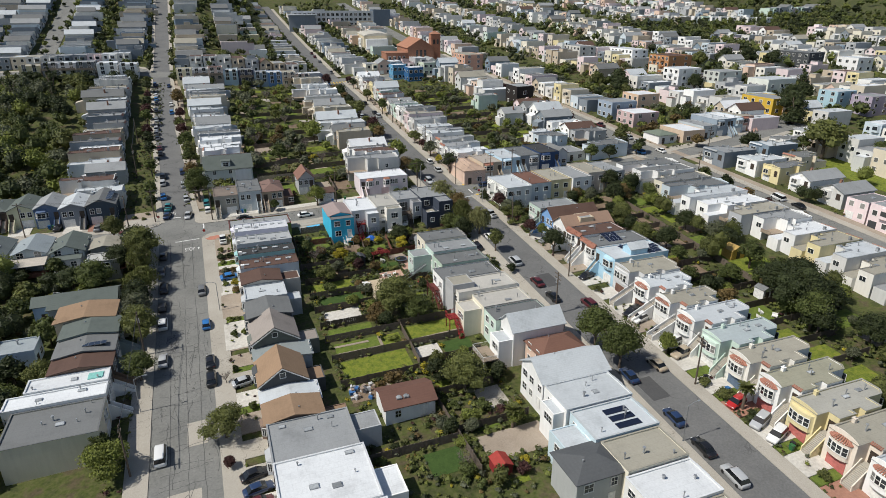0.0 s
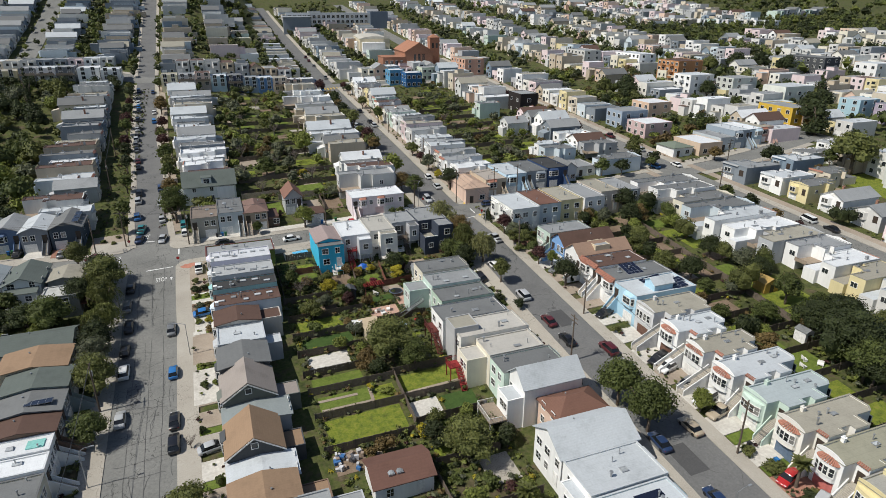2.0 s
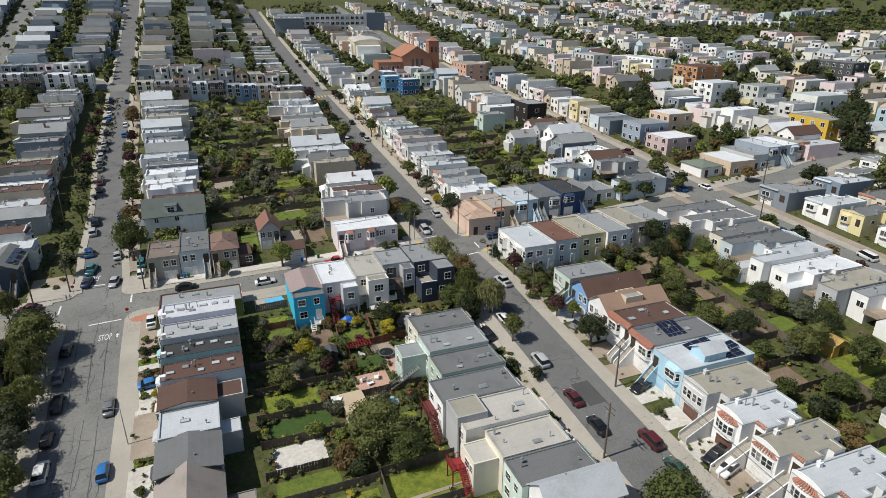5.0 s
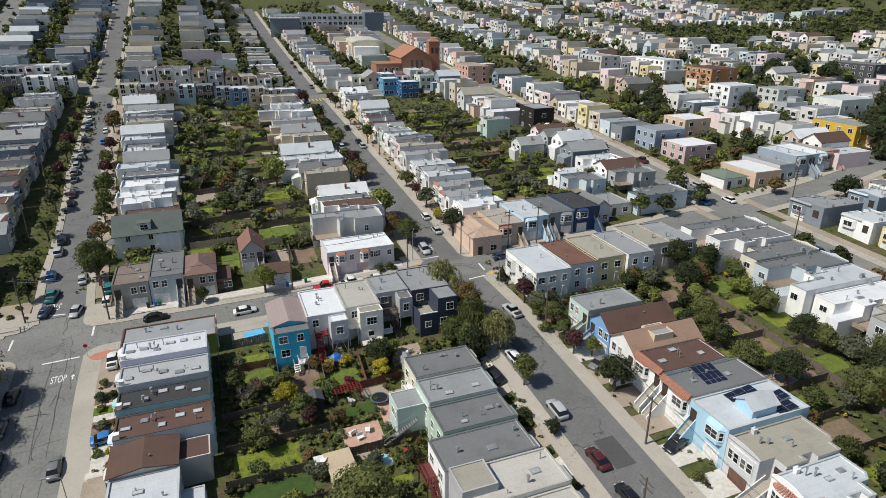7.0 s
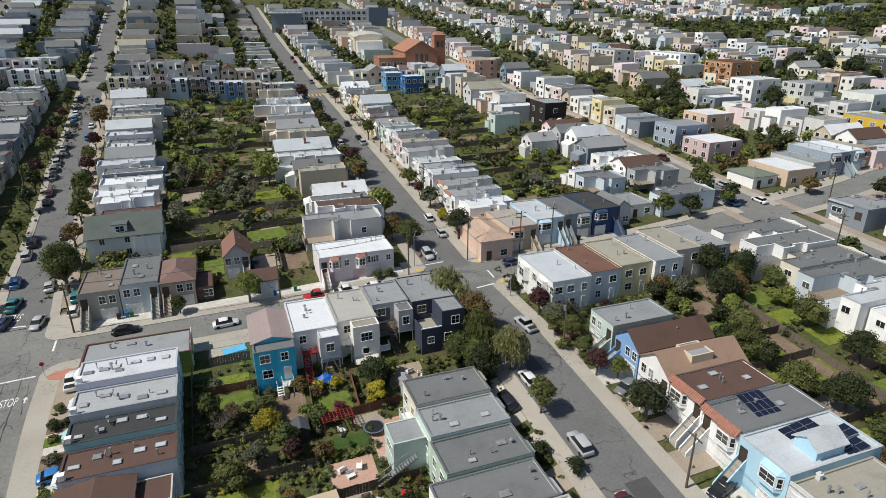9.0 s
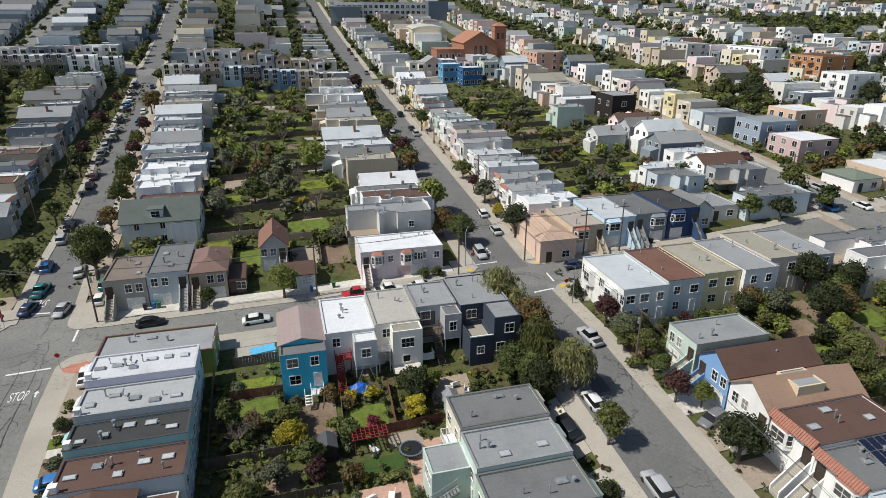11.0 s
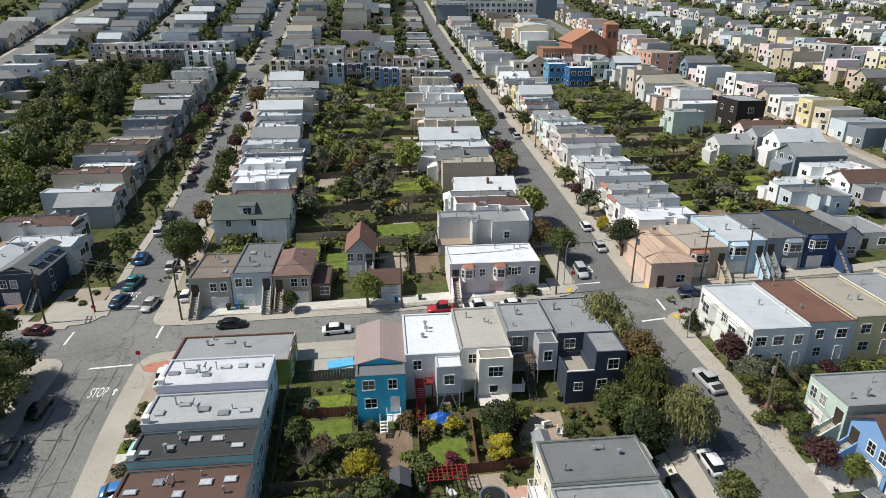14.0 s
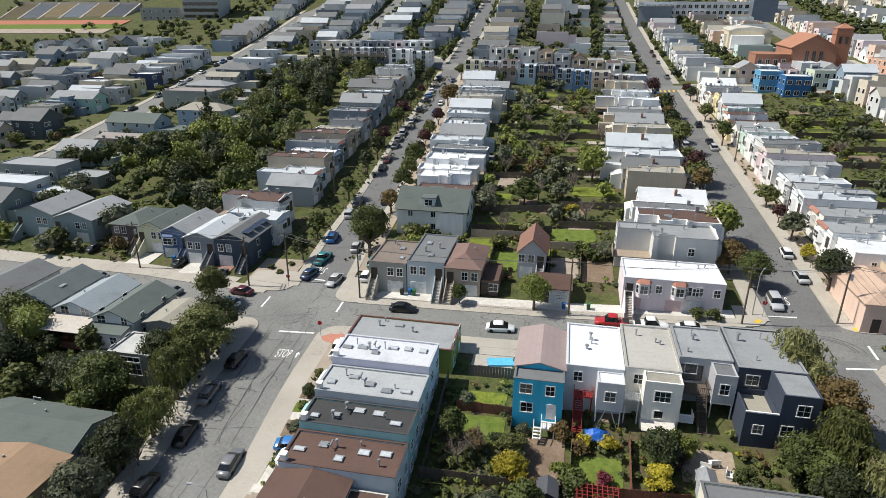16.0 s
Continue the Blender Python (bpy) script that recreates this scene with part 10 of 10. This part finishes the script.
garden(14, 43, 112, 150, 12, 22, 500, 65, 2.0, MIXED)
garden(26, 43, 60, 92, 9, 8, 300, 66, 2.6)
garden(-5, 20, 194, 205, 4, 6, 40, 27)
garden(42, 60, 100, 160, 2, 8, 60, 28, 1.8)
garden(76, 100, 143.5, 151, 4, 10, 120, 62, 1.6)
garden(44, 58, 137.6, 148, 3, 6, 110, 63, 1.5)
garden(-5, 12, 196, 204, 2, 4, 60, 64, 1.5)
garden(164, 226, 60, 160, 90, 0, 420, 29, 3.6)
garden(164, 240, 176, 345, 260, 0, 500, 34, 3.6)
garden(128, 164, 255, 345, 60, 0, 160, 35, 2.6)
garden(-128, -92, 196, 372, 150, 0, 300, 30, 4.4, WOODS)
garden(-112, -62, 184, 216, 40, 0, 200, 40, 2.8)
garden(158, 200, 176, 246, 60, 0, 200, 41, 2.4)
garden(-94, -36, 350, 370, 70, 0, 0, 50, 4.0, WOODS)
garden(-230, -160, 200, 400, 220, 0, 0, 38, 4.0)
garden(-154, -131, 200, 400, 60, 0, 200, 39, 1.8)
garden(-10, 52, 196, 344, 44, 0, 160, 33, 2.6, MIXED)
for xa, xb, ya, yb, n_ in ((57.4, 60.0, 30, 165, 90), (73.8, 79.0, 30, 172, 130), (-6.0, -1.4, 40, 165, 60), (-26.0, -22.6, 70, 165, 120), (-31.5, -22.6, 190, 350, 460), (-14, -9.5, 190, 350, 120), (72.5, 75.5, 180, 350, 80), (55.5, 58.5, 190, 350, 220)):
    rng = random.Random(int(xa * 3) + ya)
    for i in range(n_):
        x, y, R = rng.uniform(xa, xb), rng.uniform(ya, yb), rng.uniform(0.3, 0.8)
        _low[rng.choice((L_DARK, L_GREEN, L_OLIVE, L_BRIGHT, L_GREY, L_PURPLE))].append((x, y, R, R * rng.uniform(0.8, 1.6)))


def joined(name, leaf, spots, seed, label, cat, n0, n1, size, lobes=3):
    g, rng, q = Geo(), np.random.default_rng(seed), random.Random(seed)
    for x, y, R, H in spots:
        z = gz(x, y)
        for k in range(lobes):
            c = (x + q.uniform(-0.5, 0.5) * R, y + q.uniform(-0.5, 0.5) * R, z + H * q.uniform(0.42, 0.66))
            r = (R * 0.68, R * 0.68, H * 0.38)
            core(g, c, r, rng, *((4, 2) if size > 0.4 or lobes == 1 else (5, 3)))
            leaf_cloud(g, rng, c, r, int(n0 + n1 * R), size)
    if g.v:
        tagged(new(name, g.mesh(name, leaf)), label, cat, kind="stuff")


for k, (lf, spots) in enumerate(_wood.items()):
    joined("garden_trees", lf, [p for p in spots if p[1] >= 168], 90 + k, TINT[lf] + " trees crowding the back gardens", "trees", 20, 16, 0.70)
    joined("garden_trees", lf, [p for p in spots if p[1] < 168], 190 + k, TINT[lf] + " trees in the nearer back gardens", "trees", 58, 66, 0.31)
for k, (lf, spots) in enumerate(_low.items()):
    joined("undergrowth", lf, [p for p in spots if p[1] >= 180], 120 + k, TINT[lf] + " undergrowth and low plants up the hill", "plants", 5, 5, 0.42, 1)
    joined("undergrowth", lf, [p for p in spots if p[1] < 180], 220 + k, TINT[lf] + " undergrowth and low garden plants", "plants", 8, 13, 0.25, 1)
# street trees
for line, off, y0, y1, seed in ((LS, 6.2, 196, 350, 31), (LS, -6.6, 190, 350, 32), (RS, -6.4, 206, 350, 33), (RS, 6.6, 232, 350, 34), (TS, -6.6, 70, 300, 35)):
    rng = random.Random(seed)
    y = y0
    while y < y1:
        if rng.random() < (0.75 if line is LS or off < -6.3 else 0.45):
            lf = rng.choice((L_GREEN, L_DARK, L_OLIVE, L_PURPLE, L_RUST))
            R = rng.uniform(1.9, 3.4) if off > -6.3 else rng.uniform(2.1, 3.7)
            tree(at_y(line, y) + off, y, R, R * rng.uniform(1.8, 2.3), rng.choice(("round", "oak")), lf, TINT[lf] + " street tree in the pavement", int(y), None, None, "street trees")
        y += rng.uniform(7, 13)

# ---- woods and gardens far off ----
_far = {L_DARK: [], L_GREEN: [], L_OLIVE: [], L_BRIGHT: []}


def scatter(x0, x1, y0, y1, n, rmax=3.4):
    for i in range(n):
        x, y, R = _q.uniform(x0, x1), _q.uniform(y0, y1), _q.uniform(1.4, rmax)
        if not taken(x, y, R * 0.4):
            _far[_q.choice((L_DARK, L_DARK, L_GREEN, L_GREEN, L_OLIVE, L_BRIGHT))].append((x, y, R, R * _q.uniform(1.5, 2.1)))


for xa in (-130, -76, -52, 2, 26, 88):
    scatter(xa, xa + 28, 372, 640, 210)
scatter_by = [(LS, -6.4), (LS, 6.2), (RS, 7.0), (RS, -6.8)]
for line, o_ in scatter_by:
    for k in range(34):
        y = 374 + 7.2 * k + _q.uniform(-2, 2)
        if _q.random() < 0.75:
            R = _q.uniform(1.4, 2.8)
            _far[_q.choice((L_DARK, L_GREEN, L_OLIVE))].append((at_y(line, y) + o_, y, R, R * 2.1))
scatter(-220, -158, 400, 640, 200)
scatter(-130, 60, 372, 560, 420, 2.8)
scatter(-300, -210, 130, 470, 420)
scatter(-400, -300, 180, 440, 420)
scatter(-420, -230, 520, 700, 200, 5.0)
scatter(168, 222, 360, 690, 200)
scatter(160, 236, 345, 690, 260, 4.0)
scatter(238, 304, 60, 690, 620, 5.0)
scatter(320, 386, 60, 690, 560, 5.2)
scatter(402, 468, 120, 690, 300, 4.8)
scatter(60, 180, 590, 720, 220, 4.0)
scatter(0, 60, 640, 760, 80, 4.0)
scatter(-140, 0, 640, 760, 160, 4.0)
scatter(-80, -36, 400, 600, 150, 3.2)
scatter(84, 114, 496, 560, 70, 3.6)
scatter(84, 112, 400, 440, 40, 3.0)
# scrub on the open hillside
scatter(330, 560, 385, 470, 520, 4.6)
scatter(480, 640, 380, 700, 420, 4.6)
scatter(560, 900, 300, 620, 380, 6.5)
for k, (lf, spots) in enumerate(_far.items()):
    joined("far_trees", lf, spots, 70 + k, TINT[lf] + " trees and scrub far up the hill", "trees", 5, 3, 1.2, 2)

# ---- vehicles ----
for x, y, hd, kind, colour in (
    (-18.6, 141.7, 90, "sedan", "black"), (-18.8, 133.4, 90, "hatch", "black"), (-18.4, 125.9, 90, "suv", "white"), (-18.0, 112.0, 90, "sedan", "silver"), (-17.6, 85.0, 90, "van", "white"),
    (-9.6, 122.6, 90, "hatch", "blue"), (-9.2, 108.3, 90, "sedan", "black"), (-9.2, 102.6, 90, "suv", "black"), (-10.2, 138.2, 90, "sedan", "grey"), (-18.9, 156.0, 88, "sedan", "black"), (-19.2, 148.8, 88, "sedan", "grey"),
    (-60.6, 178.2, 172, "sedan", "grey"), (-28.6, 175.9, 170, "sedan", "maroon"), (-29.0, 171.4, 170, "suv", "white"), (-18.6, 183.8, 80, "sedan", "navy"), (-18.4, 190.2, 82, "pickup", "teal"), (-12.8, 181.8, 260, "sedan", "silver"),
    (-42.2, 174.6, 172, "sedan", "grey"), (19.6, 169.4, 2, "sedan", "white"), (36.8, 173.0, 178, "pickup", "red"), (42.7, 172.8, 2, "pickup", "white"), (2.6, 173.4, 0, "sedan", "black"), (48.6, 172.6, 0, "sedan", "white"), (62.8, 182.0, 270, "suv", "silver"),
    (70.2, 96.6, 92, "suv", "maroon"), (70.2, 90.4, 92, "sedan", "green"), (63.8, 60.6, 88, "sedan", "navy"), (63.6, 53.4, 88, "sedan", "black"), (63.8, 47.0, 88, "suv", "silver"), (70.3, 73.6, 92, "sedan", "tan"), (63.4, 72.6, 88, "sedan", "navy"),
    (64.0, 120.6, 90, "suv", "silver"), (64.2, 109.4, 90, "sedan", "maroon"), (64.3, 102.2, 90, "sedan", "black"), (63.8, 135.8, 92, "hatch", "white"), (70.4, 149.6, 97, "pickup", "silver"), (78.6, 172.0, 0, "hatch", "navy"),
    (69.6, 201.0, 88, "hatch", "white"), (61.8, 196.0, 90, "hatch", "white"), (69.4, 191.5, 90, "sedan", "silver"),
    (158.0, 128.0, 86, "van", "white"), (158.6, 121.0, 86, "sedan", "black"), (151.0, 140.0, 92, "sedan", "black"), (150.6, 147.0, 92, "sedan", "navy"), (146.2, 205.0, 90, "hatch", "white"),
):
    car(x, y, hd, kind, colour)
for x, y, hd, kind, colour in ((-3.4, 99.4, 10, "sedan", "silver"), (-3.6, 75.0, 12, "sedan", "black"), (-3.4, 71.6, 10, "sedan", "navy"), (-3.6, 68.6, 12, "sedan", "maroon"), (-4.0, 160.6, 90, "pickup", "white"), (-3.5, 141.7, 5, "sedan", "blue"),
                               (76.4, 54.6, 200, "suv", "silver"), (76.5, 51.2, 200, "suv", "white"), (76.4, 59.8, 195, "sedan", "red"), (77.0, 78.0, 190, "van", "white"), (77.2, 74.6, 190, "pickup", "tan"), (77.2, 87.6, 195, "suv", "white"), (77.0, 90.2, 195, "suv", "black"), (77.2, 82.6, 195, "sedan", "grey"),
                               (76.6, 107.6, 195, "sedan", "black"), (77.0, 128.4, 200, "sedan", "grey"), (58.6, 58.0, 90, "sedan", "grey"), (58.6, 52.0, 90, "sedan", "silver"), (58.8, 100.4, 90, "sedan", "white"), (59.0, 132.6, 90, "suv", "black"), (-36.6, 181.6, 80, "sedan", "grey"), (-47.4, 186.0, 80, "sedan", "black"), (-71.0, 190.4, 80, "sedan", "black"), (-7.2, 183.8, 90, "hatch", "white"), (-7.4, 189.4, 90, "suv", "teal")):
    car(x, y, hd, kind, colour, 0.16, "standing on a driveway")
_q = random.Random(8)
for line, off, y0, y1, p, hd in ((LS, 3.2, 196, 352, 0.35, 94), (LS, -3.2, 200, 352, 0.6, 94), (RS, -3.7, 208, 350, 0.3, 90), (RS, 3.7, 206, 350, 0.35, 90), (RS, -3.7, 372, 460, 0.3, 90), (RS, 3.7, 372, 460, 0.3, 90), (WS, -4.0, 300, 390, 0.4, 90), (TS, 4.0, 180, 300, 0.35, 90), (TS, -4.0, 60, 300, 0.4, 90)):
    y = y0
    while y < y1:
        if _q.random() < p:
            car(at_y(line, y) + off, y, hd + _q.uniform(-2, 2), _q.choice(("sedan", "sedan", "hatch", "suv", "suv", "pickup")), _q.choice(("white", "white", "silver", "silver", "grey", "black", "black", "navy", "maroon", "blue")))
        y += 6.4

# ---- poles, lamps and cables ----
def utility_pole(x, y, h=10.5, turn=0.0, arms=1, tank=False):
    t = thing("utility_pole", Matrix.Translation((x, y, gz(x, y))) @ Matrix.Rotation(radians(turn), 4, "Z"), "dark wooden utility pole with crossarm", "pole", "utility poles")
    part("shaft", Geo().cyl(0, 0, -0.6, h, 0.17, 0.11, 8), POLEWOOD, t)
    for k in range(arms):
        a = part("crossarm", Geo().box(-1.2, -0.06, h - 0.6 - 0.9 * k, 1.2, 0.06, h - 0.46 - 0.9 * k), POLEWOOD, t)
    if tank:
        part("transformer", Geo().cyl(0.36, 0, h - 2.6, h - 1.7, 0.24, n=10), TIN, t)
    return t


POLES = [(-55.2, 183.4, 10), (-28.6, 178.6, 100), (-21.8, 181.2, 10), (-6.2, 176.6, 0), (30.0, 174.9, 0), (56.4, 175.4, 0), (70.4, 177.2, 0), (82.4, 176.0, 0), (90.2, 175.8, 0), (61.6, 96.4, 90), (72.8, 109.6, 90), (73.4, 66.6, 90), (73.2, 141.0, 90), (72.6, 214.0, 90), (72.4, 258.0, 90), (-29.4, 226.0, 90), (-31.0, 262.0, 90), (-22.0, 82.5, 90), (-21.6, 116.0, 90), (146.0, 150.0, 90), (145.0, 192.0, 90), (170.0, 172.0, 0)]
for i, (x, y, tn) in enumerate(POLES):
    utility_pole(x, y, 10.0 if i != 10 else 8.5, tn, 1 + i % 2, i % 3 == 0)


def cable(a, b, sag=0.7):
    g, n = Geo(), 10
    pts = [Vector(a).lerp(Vector(b), i / n) - Vector((0, 0, sag * 4 * (i / n) * (1 - i / n))) for i in range(n + 1)]
    for p, q in zip(pts, pts[1:]):
        g.tube(p, q, 0.032, 0.032, 4)
    return solid("cable", g, DARKTRIM, "thin black overhead cable between poles", "cable", "overhead cables")


def span(i, j, k=2):
    (xa, ya, ta), (xb, yb, tb) = POLES[i], POLES[j]
    za, zb = gz(xa, ya) + 9.6, gz(xb, yb) + 9.6
    for q in range(k):
        o = -1.0 + 2.0 * q / max(1, k - 1)
        ca, cb = (math.cos(radians(ta)) * o, math.sin(radians(ta)) * o), (math.cos(radians(tb)) * o, math.sin(radians(tb)) * o)
        cable((xa + ca[0], ya + ca[1], za), (xb + cb[0], yb + cb[1], zb))


for i, j in ((3, 4), (4, 5), (5, 6), (6, 7), (11, 10), (10, 12), (12, 6), (13, 14), (0, 1), (2, 3), (17, 18), (15, 16), (6, 13)):
    span(i, j)


def street_lamp(x, y, turn, h=7.0):
    t = thing("street_lamp", Matrix.Translation((x, y, gz(x, y))) @ Matrix.Rotation(radians(turn), 4, "Z"), "grey steel street lamp with a curved arm", "street lamp", "street lamps")
    part("pole", Geo().cyl(0, 0, -0.3, h, 0.09, 0.06, 8), TIN, t)
    part("arm", Geo().tube((0, 0, h - 0.1), (0.8, 0, h + 0.35), 0.05, 0.04).tube((0.8, 0, h + 0.35), (1.7, 0, h + 0.45), 0.04, 0.04), TIN, t)
    part("lamp_head", Geo().box(1.6, -0.13, h + 0.38, 2.2, 0.13, h + 0.5), TIN, t)


for x, y, tn in ((61.8, 56.0, 0), (-21.4, 98.0, 0), (72.4, 160.0, 180), (58.6, 178.4, 60), (-6.6, 128.0, 180), (60.2, 232.0, 0)):
    street_lamp(x, y, tn)


def stop_sign(x, y, turn):
    t = thing("stop_sign", Matrix.Translation((x, y, gz(x, y) + 0.1)) @ Matrix.Rotation(radians(turn), 4, "Z"), "red octagonal road sign on a thin steel post", "road sign")
    part("post", Geo().cyl(0, 0, -0.3, 2.7, 0.035, n=6), TIN, t)
    oc = [(0.38 * math.cos(math.pi / 8 + i * math.pi / 4), 2.4 + 0.38 * math.sin(math.pi / 8 + i * math.pi / 4)) for i in range(8)]
    part("plate", Geo().prism(oc, -0.07, -0.04, "y"), plain("sign_red", (0.45, 0.02, 0.02), 0.5), t)


stop_sign(-8.6, 164.2, 0)
stop_sign(-20.6, 178.6, 180)
stop_sign(72.8, 163.6, 0)
stop_sign(60.0, 178.0, 180)


# ---- road markings, patches, tar seams, tyre marks ----
def on_road(name, x, y, heading, geo, mat, label, lift=0.055):
    m = ground_pose(x, y, heading)
    m.translation.z += lift
    return solid(name, geo, mat, label, "road marking", m=m)


def road_word(x, y, heading, w, l):
    c = bpy.data.curves.new("road_word", "FONT")
    c.body, c.align_x, c.align_y, c.extrude, c.size = "STOP", "CENTER", "CENTER", 0.002, 1.0
    o = bpy.data.objects.new("tmp", c)
    scene.collection.objects.link(o)
    bpy.context.view_layer.update()
    me = bpy.data.meshes.new_from_object(o.evaluated_get(bpy.context.evaluated_depsgraph_get()))
    bpy.data.objects.remove(o)
    me.materials.append(MARKING)
    ob = new("road_word", me)
    ww = max(v.co.x for v in me.vertices) - min(v.co.x for v in me.vertices)
    hh = max(v.co.y for v in me.vertices) - min(v.co.y for v in me.vertices)
    m = ground_pose(x, y, heading)
    m.translation.z += 0.06
    ob.matrix_world = m @ Matrix.Rotation(-math.pi / 2, 4, "Z") @ Matrix.Diagonal((w / ww, l / hh, 1, 1))
    return tagged(ob, "worn white word STOP painted on the asphalt", "road marking")


road_word(-12.6, 158.9, 91, 2.4, 2.1)
road_word(-17.6, 186.2, 262, 2.6, 2.6)
road_word(64.0, 183.6, 270, 2.6, 2.6)
for x, y, hd, l, w in ((-13.2, 164.9, 91, 0.35, 6.2), (-17.4, 182.6, 262, 0.35, 5.0), (63.0, 178.4, 270, 0.35, 4.2), (-8.8, 173.4, 0, 0.35, 3.4), (-22.8, 173.6, 0, 0.35, 3.6), (69.6, 165.6, 95, 0.35, 4.0), (72.6, 169.8, 0, 0.35, 3.4), (58.6, 172.4, 0, 0.35, 3.2)):
    on_road("stop_line", x, y, hd, Geo().box(-l / 2, -w / 2, -0.05, l / 2, w / 2, 0), MARKING, "white stop line across the lane")
for x in (-10.4,):
    on_road("lane_arrow", x, 159.0, 91, Geo().add([(0.7, 0, 0), (0.0, 0.45, 0), (0.0, 0.12, 0), (-0.8, 0.12, 0), (-0.8, -0.12, 0), (0, -0.12, 0), (0, -0.45, 0)], [(0, 1, 2, 5, 6), (2, 3, 4, 5)]), MARKING, "small white lane arrow")
for i in range(9):
    on_road("crosswalk_bar", 58.5 + i * 1.7, 351.5, 90, Geo().box(-2.2, -0.35, -0.05, 2.2, 0.35, 0), YELLOWMARK, "yellow zebra crossing bar")
for x, y in ((58.4, 166.4), (59.0, 176.4), (73.4, 166.0), (72.6, 175.8)):
    on_road("kerb_ramp_pad", x, y, 45, Geo().box(-0.6, -0.4, -0.02, 0.6, 0.4, 0), YELLOWMARK, "yellow kerb ramp pad set in concrete", 0.19)
for x, y, l, w, m_ in ((-12.0, 89.0, 6, 3.2, CONCRETE), (-16.4, 118.0, 7, 2.4, ASPHALT_NEW), (65.4, 68.6, 6, 3.6, PATCH), (67.6, 110.0, 6, 3.4, PATCH), (66.4, 140.0, 5, 2.4, PATCH), (-14.0, 74.0, 4, 5.0, CONCRETE)):
    on_road("asphalt_patch", x, y, 90.5, Geo().box(-l / 2, -w / 2, -0.2, l / 2, w / 2, 0), m_, "mended rectangle in the road surface", 0.05)
blot, _q = [], random.Random(12)
for k in range(14):
    a, r = k * 2 * math.pi / 14, _q.uniform(0.9, 1.9)
    blot.append((r * 1.2 * math.cos(a), r * math.sin(a)))
m_ = ground_pose(-6.4, 164.0, 0)
m_.translation.z += 0.19
solid("pavement_stain", Geo().prism(blot, -0.02, 0.0, "z"), plain("red_stain", (0.46, 0.20, 0.14), 0.95), "faded red stain on the corner pavement", "stain", m=m_)
seams, _q = Geo(), random.Random(3)


def seam(x0, y0, x1, y1, w=0.11, wob=0.25):
    n = max(3, int(math.hypot(x1 - x0, y1 - y0) / 0.8))
    px = py = 0.0
    row = []
    for i in range(n + 1):
        px, py = px * 0.8 + _q.uniform(-wob, wob), py * 0.8 + _q.uniform(-wob, wob)
        row.append((x0 + (x1 - x0) * i / n + px, y0 + (y1 - y0) * i / n + py))
    for (a, b), (c, d) in zip(row, row[1:]):
        l = math.hypot(c - a, d - b) or 1
        ox, oy = -(d - b) / l * w / 2, (c - a) / l * w / 2
        o = len(seams.v)
        seams.v += [(u, v, gz(u, v) + 0.058) for u, v in ((a - ox, b - oy), (c - ox, d - oy), (c + ox, d + oy), (a + ox, b + oy))]
        seams.f.append((o, o + 1, o + 2, o + 3))


for k in (-2.6, 0.3, 2.7):
    seam(-13.4 + k, 60, -14.8 + k, 165, 0.10, 0.06)
for i in range(52):
    y = 62 + i * 2.1 + _q.uniform(-1, 1)
    a, b = sorted((_q.uniform(-5, 5), _q.uniform(-5, 5)))
    xc = at_y(LS, y)
    seam(xc + a, y, xc + b, y + _q.uniform(-1.5, 1.5), 0.09)
for i in range(34):
    x, y = -14 + _q.uniform(-5, 5), _q.uniform(66, 178)
    seam(x, y, x + _q.uniform(-0.8, 0.8), y + _q.uniform(3, 9), 0.08)
for i in range(10):
    x, y = 67 + _q.uniform(-4, 4), _q.uniform(46, 165)
    seam(x, y, x + _q.uniform(-3, 3), y + _q.uniform(1, 6), 0.07)
# round tyre marks on the east crossing, joined to the tar lines
for r_ in (5.2, 5.7, 6.6):
    for k in range(26):
        a, b = 0.17 * k, 0.17 * (k + 1)
        seam(65.0 + r_ * math.cos(a), 169.5 + 0.62 * r_ * math.sin(a), 65.0 + r_ * math.cos(b), 169.5 + 0.62 * r_ * math.sin(b), 0.16, 0.02)
solid("tar_seams", seams, plain("tar", (0.095, 0.094, 0.092), 0.85), "dark tar lines sealing cracks and round tyre marks on the asphalt", "road marking", kind="stuff")
